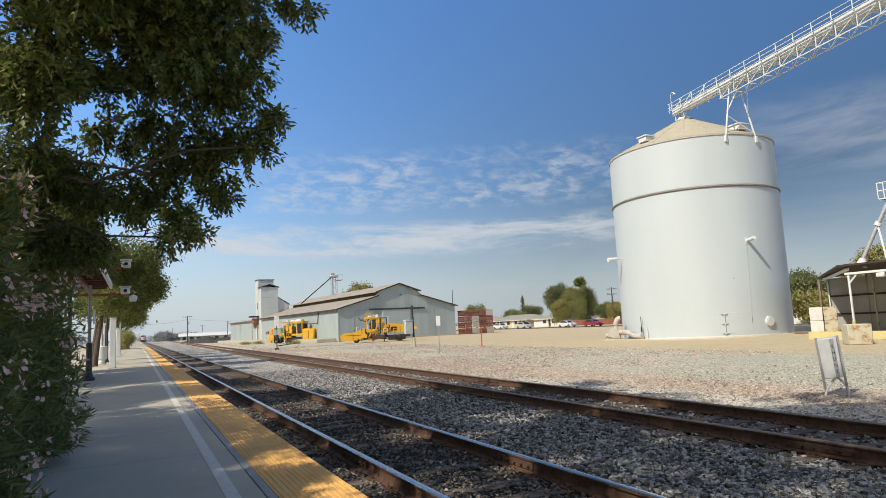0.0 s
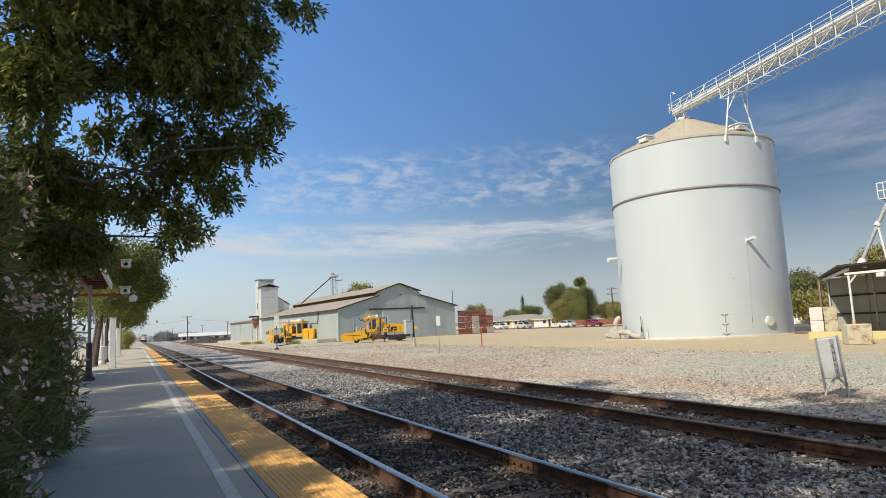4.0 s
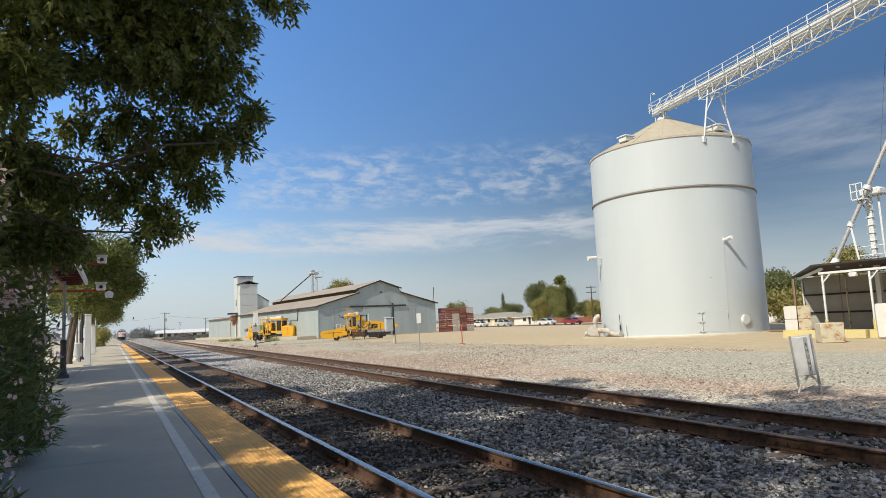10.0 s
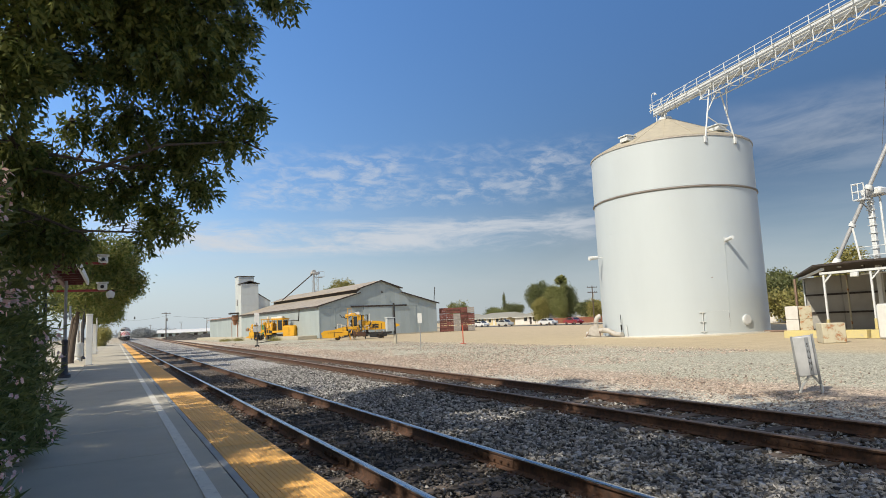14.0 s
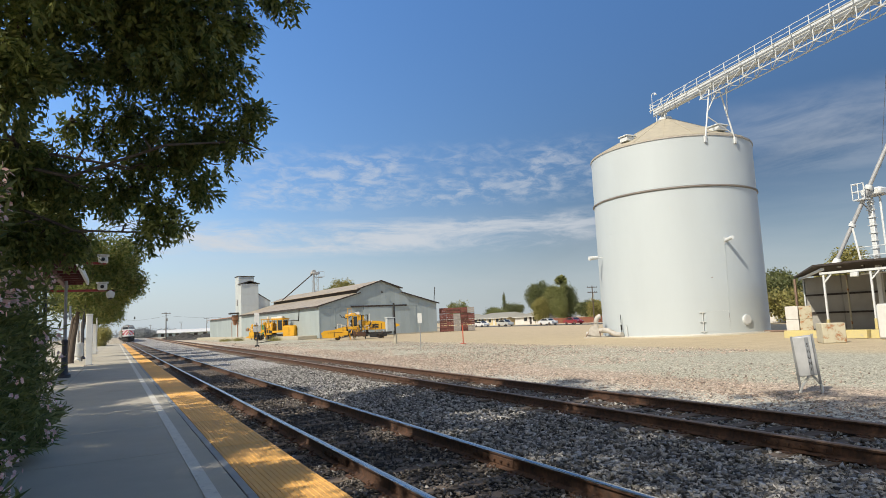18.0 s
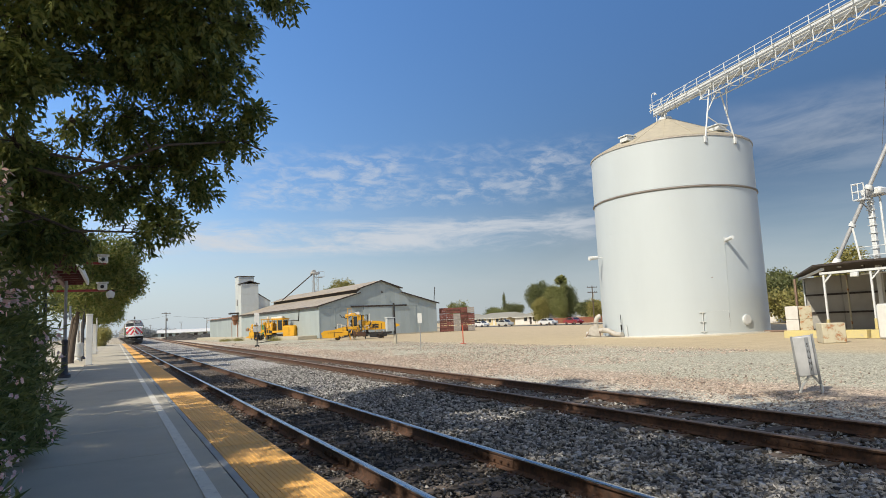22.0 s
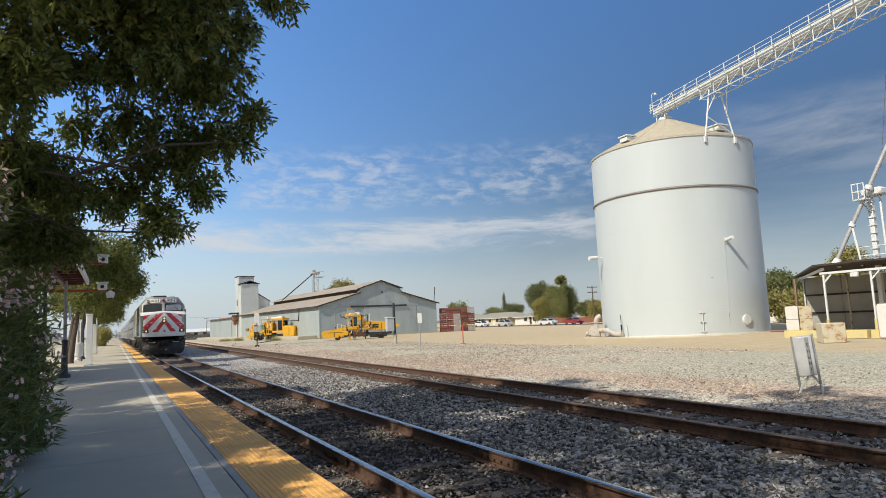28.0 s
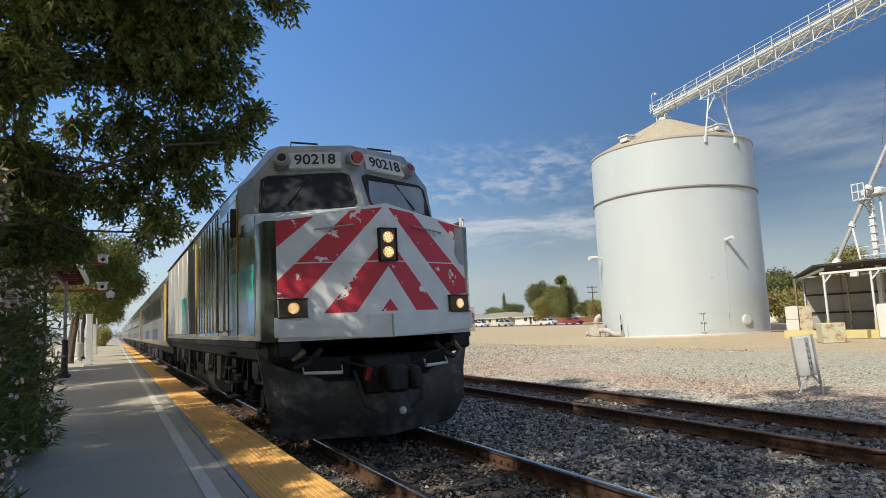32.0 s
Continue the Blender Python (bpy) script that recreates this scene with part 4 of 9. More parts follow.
def facets(parent, c, n, r, seed):
    """Bright facets of a lamp's reflector."""
    g = random.Random(seed)
    e1 = Vector((0, 0, 1)).cross(n).normalized()
    e2 = n.cross(e1)
    b = Mesh()
    for k in range(16):
        a, q = 2.4 * k, r * math.sqrt((k + 0.3) / 16.5)
        p = c + e1 * q * math.cos(a) + e2 * q * math.sin(a)
        b.rod(p - n * 0.004, p + n * 0.003, r * g.uniform(0.10, 0.20), n=6)
    part("reflector", b, LENS_HOT, parent)


def loco():
    th = train
    # nose: wedge front, rounded corners, sloping deck
    b = Mesh()
    ring = []
    for z, top in ((1.36, 0), (3.02, 1)):
        row = []
        zt = lambda u: z if not top else 3.16 - 0.22 * u
        for s in (-1, 1):
            pts = [nose_pt(u, zt(u), s) for u in (1.0, 0.5, 0.0)]
            cs = [Vector((s * 1.52, 0.58, zt(1))), Vector((s * 1.575, 0.85, zt(1.05))), Vector((s * 1.575, 2.22, zt(1.05) + (0.05 if top else 0)))]
            seg = cs[::-1] + pts
            row.append(seg if s < 0 else seg[::-1])
        ring.append(row[0] + row[1][1:])
    n = len(ring[0])
    b.add(ring[0] + ring[1], [(i, i + 1, n + i + 1, n + i) for i in range(3, n - 4)], False)
    for lo in (0, n - 4):
        part("nose_corner", Mesh().add(ring[0][lo:lo + 4] + ring[1][lo:lo + 4], [(i, i + 1, i + 5, i + 4) for i in range(3)], True), LOCO_SIDE, th, "bare metal nose corner")
    # deck from the nose's top edge back to the windscreen
    back = [Vector((p.x, max(p.y, 0.87 + 0.68 * abs(p.x) / 1.45), 3.20 + 0.06 * (1 - abs(p.x) / 1.6))) for p in ring[1]]
    b.add(ring[1] + back, [(i, i + 1, n + i + 1, n + i) for i in range(n - 1)])
    nose = part("nose", b, LOCO_WHITE, th, "white nose with chipped paint")
    # painted chevrons
    shapes = [[(1.0, 2.93), (0.66, 2.99), (1.0, 2.58)], [(1.0, 2.14), (1.0, 1.93), (0.79, 1.90), (0.03, 3.10), (0.33, 3.06)], [(0.60, 1.70), (0.31, 1.70), (0.0, 2.30), (0.0, 2.70)], [(0.09, 1.70), (0.0, 1.70), (0.0, 1.86)]]
    for s in (-1, 1):
        for q in shapes:
            part("chevron", nose_plate(Mesh(), q if s > 0 else q[::-1], s, 0.004, 0.008), LOCO_RED, nose, "chipped red chevron stripe")
        part("nose_seam", nose_plate(Mesh(), [(0, 2.36), (1, 2.36), (1, 2.375), (0, 2.375)], s, 0.006, 0.01), LOCO_WHITE, nose)
        part("anticlimber", nose_plate(Mesh(), [(0, 1.36), (1.03, 1.42), (1.03, 1.665), (0, 1.665)], s, 0.05, 0.06), LOCO_WHITE, nose, "dented pale lower plate")
        # grab irons on the nose top
        g = Mesh().pipe([nose_pt(0.30, 2.86, s, 0.0), nose_pt(0.30, 2.86, s, 0.07), nose_pt(0.66, 2.80, s, 0.07), nose_pt(0.66, 2.80, s, 0.0)], 0.008, 6)
        part("grab_iron", g, LOCO_SILVER, nose, "thin steel grab iron")
        # ditch lights
        dl = part("ditch_light", nose_plate(Mesh(), [(0.74, 1.67), (0.985, 1.67), (0.985, 1.89), (0.74, 1.89)], s, 0.06, 0.07), HOUSING, th, "black ditch-light housing")
        c = nose_pt(0.86, 1.78, s, 0.062)
        nrm = Vector((s * NOSE_BACK, -NOSE_W, 0)).normalized()
        ln = part("lens", Mesh().rod(c - nrm * 0.03, c + nrm * 0.012, 0.080, 0.070, 16), LENS, dl, "lit warm ditch lamp")
        facets(ln, c + nrm * 0.012, nrm, 0.058, 5 + s)
        for z0 in (1.655, 1.89):
            part("hood_rim", nose_plate(Mesh(), [(0.73, z0), (0.995, z0), (0.995, z0 + 0.015), (0.73, z0 + 0.015)], s, 0.078, 0.08), TRAIN_BLACK, dl)
    for s in (-1, 1):
        if s > 0:
            part("primer_patch", nose_plate(Mesh(), [(0.87, 2.52), (0.93, 2.38), (1.0, 2.34), (1.0, 2.92), (0.90, 2.90)], s, 0.008, 0.01), PRIMER, nose, "bare grey primer patch")
            part("lift_eye", Mesh().pipe([(s * 1.36, 0.46, 2.93), (s * 1.36, 0.44, 3.05), (s * 1.44, 0.52, 3.05), (s * 1.44, 0.54, 2.93)], 0.014, 6), LOCO_WHITE, nose)
        part("jack_pad", Mesh().box(s * 1.25 - 0.16, 0.42, 1.14, s * 1.25 + 0.16, 0.8, 1.37, 0.03), TRAIN_BLACK, th)
        part("pilot_hose", Mesh().pipe([(s * 0.8, 0.7, 1.2), (s * 0.85, 0.45, 1.22), (s * 1.0, 0.42, 1.08), (s * 1.18, 0.52, 1.02)], 0.035, 8), RUBBER, th)
    part("draft_gear", Mesh().box(-0.34, 0.2, 0.62, 0.34, 0.9, 1.12, 0.04), TRAIN_BLACK, th)
    hl = part("headlight", Mesh().box(-0.118, 0.032, 2.37, 0.118, 0.30, 2.80, 0.012), HOUSING, th, "twin-lamp headlight housing")
    part("bezel", Mesh().box(-0.126, 0.012, 2.36, -0.112, 0.12, 2.81).box(0.112, 0.012, 2.36, 0.126, 0.12, 2.81).box(-0.126, 0.012, 2.36, 0.126, 0.12, 2.374).box(-0.126, 0.012, 2.796, 0.126, 0.12, 2.81), TRAIN_BLACK, hl)
    for z in (2.485, 2.685):
        ln = part("lens", Mesh().rod((0, 0.06, z), (0, 0.022, z), 0.084, 0.076, 18), LENS, hl, "lit warm headlamp")
        facets(ln, Vector((0, 0.022, z)), Vector((0, -1, 0)), 0.066, int(z * 100))
    # cab: chamfered section, raked screen
    yb, yt = 0.95, 1.38

    def sec(y, z0, top, half, shoulder):
        return [Vector((-1.575, y, z0)), Vector((-1.575, y, shoulder)), Vector((-half, y, top)), Vector((half, y, top)), Vector((1.575, y, shoulder)), Vector((1.575, y, z0))]
    cb = Mesh()
    A = [Vector((-1.45, yb + 0.60, 3.16)), Vector((-1.43, yt + 0.34, 3.80)), Vector((-1.03, yt + 0.34, 4.30)), Vector((1.03, yt + 0.34, 4.30)), Vector((1.43, yt + 0.34, 3.80)), Vector((1.45, yb + 0.60, 3.16))]
    mid = [Vector((0, yb - 0.10, 3.24)), Vector((0, yt - 0.14, 3.84)), Vector((0, yt + 0.06, 4.33))]
    B = sec(2.2, 1.36, 4.36, 1.10, 3.72)
    C = sec(4.1, 1.36, 4.36, 1.10, 3.72)
    cb.add([A[0], A[1], mid[1], mid[0], A[4], A[5], A[2], A[3], mid[2]], [(0, 1, 2, 3), (3, 2, 4, 5), (1, 6, 8, 2), (2, 8, 7, 4)])
    cb.add([A[2], A[3], mid[2], B[2], B[3]], [(0, 3, 4, 1, 2)])
    for i, (a0, a1, b0, b1) in enumerate(((A[0], A[1], Vector((-1.575, 2.2, 3.10)), B[1]), (A[1], A[2], B[1], B[2]), (A[5], A[4], Vector((1.575, 2.2, 3.10)), B[4]), (A[4], A[3], B[4], B[3]))):
        cb.add([a0, a1, b1, b0], [(0, 1, 2, 3)])
    cb.add(B + C, [(i, i + 1, 6 + i + 1, 6 + i) for i in range(5)])
    cab = part("cab", cb, LOCO_SILVER, th, "weathered silver cab")

    def on_screen(s, u, w, off=0.0):
        """A place on the screen (w 0..1 up) or the brow above it (w 1..2); u 0 at the middle, 1 at the side."""
        lo = [(mid[0], A[0] if s < 0 else A[5]), (mid[1], A[1] if s < 0 else A[4]), (mid[2], A[2] if s < 0 else A[3])]
        k = 0 if w <= 1 else 1
        f = w - k
        p0, p1 = lo[k][0].lerp(lo[k][1], u), lo[k + 1][0].lerp(lo[k + 1][1], u)
        e1, e2 = lo[k][1] - lo[k][0], lo[k + 1][0] - lo[k][0]
        nn = e1.cross(e2).normalized()
        if nn.y > 0:
            nn = -nn
        return p0.lerp(p1, f) + nn * off

    def screen_plate(b, s, pts, off, thick=0.01):
        n = len(pts)
        vs = [on_screen(s, u, w, off - thick) for u, w in pts] + [on_screen(s, u, w, off) for u, w in pts]
        return b.add(vs, [(i, (i + 1) % n, n + (i + 1) % n, n + i) for i in range(n)] + [tuple(range(n - 1, -1, -1)), tuple(range(n, 2 * n))])
    for s in (-1, 1):
        ws = part("windscreen", screen_plate(Mesh(), s, [(0.09, 0.16), (0.12, 0.08), (0.86, 0.05), (0.93, 0.14), (0.90, 0.86), (0.85, 0.93), (0.14, 0.95), (0.09, 0.88)], 0.012, 0.012), SCREEN, cab, "dark tinted windscreen")
        fr = Mesh()
        q = [(0.075, 0.14), (0.11, 0.05), (0.87, 0.02), (0.95, 0.12), (0.92, 0.88), (0.86, 0.96), (0.13, 0.98), (0.075, 0.90)]
        for (u0, w0), (u1, w1) in zip(q, q[1:] + q[:1]):
            fr.rod(on_screen(s, u0, w0, 0.012), on_screen(s, u1, w1, 0.012), 0.022, n=6)
        part("gasket", fr, RUBBER, ws)
        wp = Mesh().rod(on_screen(s, 0.45, 0.98, 0.04), on_screen(s, 0.62, 0.40, 0.04), 0.010, n=6).rod(on_screen(s, 0.55, 0.62, 0.04), on_screen(s, 0.70, 0.20, 0.04), 0.014, n=6)
        part("wiper", wp, RUBBER, ws)
        c = on_screen(s, 0.435, 1.42, 0.02)
        e1 = (on_screen(s, 0.7, 1.42) - on_screen(s, 0.17, 1.42)).normalized() * (1 if s > 0 else -1)
        e2 = (on_screen(s, 0.435, 1.6) - on_screen(s, 0.435, 1.3)).normalized()
        e2 = (e2 - e1 * e2.dot(e1)).normalized()
        mm = Matrix.Identity(4)
        for r in range(3):
            mm[r][0], mm[r][2], mm[r][1] = e1[r], e2[r], e2.cross(e1)[r]
            mm[r][3] = c[r]
        nb = part("number_board", Mesh().box(-0.39, -0.05, -0.145, 0.39, 0.12, 0.145, 0.012), BOARD, cab, "white number board", at=mm)
        writing("90218", 0.25, pose(0, -0.053, 0), INK, nb, "lettering")
        lc = on_screen(s, 0.80, 1.42, 0.03)
        nn = (on_screen(s, 0.8, 1.42, 1) - on_screen(s, 0.8, 1.42, 0)).normalized()
        ml = part("marker_light", Mesh().rod(lc - nn * 0.05, lc + nn * 0.09, 0.14, 0.125, 20).rod(lc + nn * 0.09, lc + nn * 0.12, 0.105, 0.10, 20), LOCO_SILVER, cab, "round marker lamp housing")
        part("lens", Mesh().rod(lc + nn * 0.10, lc + nn * 0.135, 0.072, 0.062, 16), LENS_RED if s > 0 else RUBBER, ml)
        # roof grabs
        part("roof_grab", Mesh().pipe([(s * 0.42, 1.80, 4.30), (s * 0.42, 1.80, 4.41), (s * 0.84, 1.80, 4.40), (s * 0.84, 1.80, 4.29)], 0.012, 6), STEEL_DARK, cab)
        # cab side window, mirror, door
        x = s * 1.585
        part("side_window", side_plate(Mesh(), s, 2.32, 3.0, 2.85, 3.55), GLASS, cab, "sliding cab side window")
        part("mirror", Mesh().box(min(x, x + s * 0.10), 2.24, 2.95, max(x, x + s * 0.10), 2.28, 3.40, 0.02), STEEL_DARK, cab, "black folded mirror")
        part("side_panel", side_plate(Mesh(), s, 0.90, 1.96, 1.45, 3.08, 1.570, 0.010, 0.004), LOCO_SIDE, cab)
        part("side_panel", side_plate(Mesh(), s, 1.98, 3.06, 1.45, 2.82, 1.570, 0.010, 0.004), LOCO_SIDE, cab)
        part("side_panel", side_plate(Mesh(), s, 2.24, 3.06, 3.58, 3.70, 1.570, 0.010, 0.004), LOCO_SIDE, cab)
        for y in (2.24, 5.90):
            part("door_edge", side_plate(Mesh(), s, y, y + 0.05, 1.46, 3.62, 1.578, 0.02, 0.006), TRAIN_YELLOW, cab, "yellow painted door edge")
        part("cab_door", side_plate(Mesh(), s, 3.15, 3.86, 1.45, 3.5), LOCO_SIDE, cab)
        for y in (3.08, 3.90):
            part("handrail", Mesh().pipe([(x, y, 1.5), (x + s * 0.08, y, 1.55), (x + s * 0.08, y, 3.3), (x, y, 3.35)], 0.016, 6), LOCO_SIDE, cab, "bare steel handrail")
        # coloured film on the side
        part("film", side_plate(Mesh(), s, 1.0, 3.05, 1.95, 2.42, 1.578, 0.006, 0), TEAL, th, "teal film band")
        part("film", side_plate(Mesh(), s, 1.0, 3.05, 1.45, 1.95, 1.578, 0.006, 0), BLUE, th, "blue film band")
        part("film", side_plate(Mesh(), s, 4.4, 7.2, 1.45, 1.95, 1.578, 0.006, 0), BLUE, th, "blue film band")
        part("film", side_plate(Mesh(), s, 4.4, 7.2, 1.95, 2.45, 1.578, 0.006, 0), TEAL, th, "teal film band")
    # centre strobe
    c = on_screen(1, 0.0, 1.45, 0.05)
    st = part("strobe", Mesh().rod(c + Vector((0, 0.1, 0)), c + Vector((0, -0.10, -0.01)), 0.125, 0.115, 18), LOCO_SILVER, cab, "round strobe lamp")
    part("lens", Mesh().rod(c + Vector((0, -0.09, 0)), c + Vector((0, -0.145, -0.01)), 0.10, 0.085, 16), LENS_RED, st, "dull red lens")
    # carbody
    hb = Mesh()
    S0 = sec(4.1, 1.36, 4.30, 1.15, 3.78)
    S1 = sec(16.6, 1.36, 4.30, 1.15, 3.78)
    hb.add(S0 + S1, [(i, i + 1, 6 + i + 1, 6 + i) for i in range(5)] + [(0, 1, 2, 3, 4, 5), (6, 7, 8, 9, 10, 11)])
    body = part("carbody", hb, LOCO_SIDE, th, "silver carbody")
    for s in (-1, 1):
        for k in range(9):
            y = 4.35 + 1.33 * k
            part("side_door" if k % 2 else "side_panel", side_plate(Mesh(), s, y + 0.03, y + 1.27, 1.5, 3.66, 1.572, 0.02, 0.01), LOCO_SIDE if k < 4 else PALE_SIDE, body)
        part("shoulder_panel", Mesh().add([(s * 1.578, 9.7, 3.72), (s * 1.578, 16.55, 3.72), (s * 1.19, 16.55, 4.285), (s * 1.19, 9.7, 4.285), (s * 1.56, 9.7, 3.70), (s * 1.56, 16.55, 3.70), (s * 1.16, 16.55, 4.27), (s * 1.16, 9.7, 4.27)],
             [(0, 1, 2, 3), (7, 6, 5, 4), (0, 4, 5, 1), (1, 5, 6, 2), (2, 6, 7, 3), (3, 7, 4, 0)]), PALE_SIDE, body, "pale painted shoulder panel")
        part("film", side_plate(Mesh(), s, 10.0, 11.2, 1.52, 2.45, 1.594, 0.006, 0), TEAL, body, "teal film patch")
        part("drip_rail", Mesh().rod((s * 1.60, 4.2, 3.72), (s * 1.60, 16.5, 3.72), 0.018, n=6), TRAIN_BLACK, body, "dark drip rail")
        for q in range(7):
            part("panel_rib", side_plate(Mesh(), s, 4.5 + 0.43 * q, 4.53 + 0.43 * q, 1.5, 3.64, 1.590, 0.014, 0.004), LOCO_SIDE, body)
        # flat black plate stands for the shaded inside of the doorway
        part("open_doorway", side_plate(Mesh(), s, 7.75, 9.15, 1.5, 3.5, 1.592, 0.008), TRAIN_BLACK, body, "open doorway, its dark inside a flat black plate")
        part("door_frame", side_plate(Mesh(), s, 7.66, 7.74, 1.48, 3.55, 1.585, 0.03), TRAIN_YELLOW, body, "yellow door edge")
        part("sill", Mesh().box(s * 1.58 - 0.03, 0.75, 1.28, s * 1.58 + 0.03, 16.6, 1.38, 0.01), TRAIN_BLACK, th)
    for k in range(4):
        y = 6.0 + 2.4 * k
        part("roof_fan", Mesh().lathe([(0, 0.16), (0.55, 0.16), (0.62, 0.10), (0.64, 0), (0, 0)], 24, (0, y, 4.30)), STEEL_DARK, body, "round roof fan")
    part("roof_hatch", Mesh().box(-0.62, 2.25, 4.34, 0.30, 3.4, 4.49, 0.04), STEEL_DARK, cab, "dark roof box")
    # floor, underframe, tank, plow, coupler
    part("underframe", Mesh().box(-1.45, 0.75, 1.08, 1.45, 16.6, 1.36, 0.03), TRAIN_BLACK, th)
    part("pilot_beam", Mesh().prism([(-1.40, 1.0), (-1.0, 0.75), (1.0, 0.75), (1.40, 1.0), (1.40, 1.25), (-1.40, 1.25)], 0.55, 1.36, "z"), TRAIN_BLACK, th, "black pilot beam")
    part("fuel_tank", Mesh().prism([(-1.2, 0.25), (-1.35, 0.45), (-1.35, 1.08), (1.35, 1.08), (1.35, 0.45), (1.2, 0.25)], 6.6, 10.6), TRAIN_BLACK, th, "black fuel tank")
    pl = Mesh()
    us = (-1, -0.85, -0.5, 0, 0.5, 0.85, 1)
    rows = [[Vector((1.38 * u, 0.28 + 0.62 * abs(u), 0.06 if abs(u) < 0.9 else 0.16)) for u in us],
            [Vector((1.45 * u, 0.16 + 0.60 * abs(u), 0.42)) for u in us],
            [Vector((1.50 * u, 0.24 + 0.60 * abs(u), 0.78 + 0.04 * abs(u))) for u in us],
            [Vector((1.58 * u, 0.34 + 0.50 * abs(u), 0.84 + (0.40 if abs(u) > 0.9 else 0.20 if abs(u) > 0.8 else 0.0))) for u in us]]
    flat = [p for r in rows for p in r]
    k, nv = 7, 28
    fs = [(j * k + i, j * k + i + 1, j * k + k + i + 1, j * k + k + i) for j in range(3) for i in range(6)]
    rim = list(range(7)) + [13, 20, 27] + list(range(26, 20, -1)) + [14, 7]
    pl.add(flat + [p + Vector((0, 0.05, 0)) for p in flat], fs + [tuple(nv + i for i in f[::-1]) for f in fs] + [(rim[i], rim[(i + 1) % len(rim)], nv + rim[(i + 1) % len(rim)], nv + rim[i]) for i in range(len(rim))], True)
    plow = part("snow_plow", pl, PLOW, th, "scraped black snow plow")
    for s in (-1, 1):
        part("step_handle", Mesh().pipe([(s * 0.60, 0.32, 1.02), (s * 0.60, 0.28, 0.93), (s * 1.05, 0.50, 0.94), (s * 1.05, 0.56, 1.03)], 0.016, 6), WHITE, plow, "white step edge")
        part("air_hose", Mesh().pipe([(s * 0.42, 0.35, 0.92), (s * 0.45, 0.10, 0.78), (s * 0.40, 0.02, 0.52), (s * 0.25, 0.05, 0.42)], 0.03, 8), RUBBER, th)
        part("cut_lever", Mesh().pipe([(s * 0.25, 0.1, 0.95), (s * 0.7, 0.25, 1.12), (s * 1.2, 0.55, 1.16)], 0.014, 6), TRAIN_BLACK, th)
        part("mu_hose", Mesh().pipe([(s * 1.05, 0.5, 1.18), (s * 1.1, 0.33, 1.22), (s * 1.22, 0.40, 1.12)], 0.028, 6), RAIL_DULL, th)
        for k in range(4):
            part("step", Mesh().box(s * 1.45 - 0.1, 3.2, 0.42 + 0.24 * k, s * 1.45 + 0.1, 3.85, 0.45 + 0.24 * k, 0.008), TRAIN_BLACK, th)
    part("coupler", Mesh().box(-0.13, -0.22, 0.72, 0.13, 0.6, 0.98, 0.04).box(-0.24, -0.42, 0.68, 0.05, -0.18, 1.02, 0.05).box(0.06, -0.46, 0.70, 0.20, -0.20, 1.0, 0.05), TRAIN_BLACK, th, "greasy black knuckle coupler")
    part("glad_hand", Mesh().rod((-0.36, 0.02, 0.84), (-0.34, -0.04, 0.98), 0.045, 0.03, 10), LENS_RED, th, "red air fitting")
    part("hose_tip", Mesh().ball((0.12, 0.02, 0.40), 0.05), WHITE, th)
    # underside gear along the sides
    g = random.Random(4)
    for s in (-1, 1):
        for k in range(26):
            y = 1.0 + 0.6 * k
            if k % 3 == 0:
                part("air_pipe", Mesh().pipe([(s * 1.38, y, 1.10), (s * 1.40, y + 0.1, 0.85 - 0.2 * g.random()), (s * 1.40, y + 0.8, 0.78), (s * 1.36, y + 1.0, 1.08)], 0.028, 6), TRAIN_BLACK, th)
            elif k % 3 == 1:
                h = g.uniform(0.2, 0.5)
                part("gear_box", Mesh().box(s * 1.32 - 0.14, y - 0.2, 1.05 - h, s * 1.32 + 0.14, y + 0.25, 1.08, 0.02), TRAIN_BLACK, th)
            else:
                part("hanger", Mesh().bar((s * 1.42, y, 1.30), (s * 1.42, y + 0.1, 0.55 + 0.2 * g.random()), 0.05), TRAIN_BLACK, th)
        part("reservoir", Mesh().rod((s * 1.15, 11.0, 0.75), (s * 1.15, 12.0, 0.75), 0.2, n=14), TRAIN_BLACK, th)
        part("sand_pipe", Mesh().pipe([(s * 1.2, 0.95, 1.1), (s * 1.15, 1.15, 0.5), (s * 0.9, 1.25, 0.12)], 0.03, 6), WHEEL, th)
    for y in (3.05, 13.0):
        truck(th, y, 2.74, 0.508, loco_wheels)


loco()


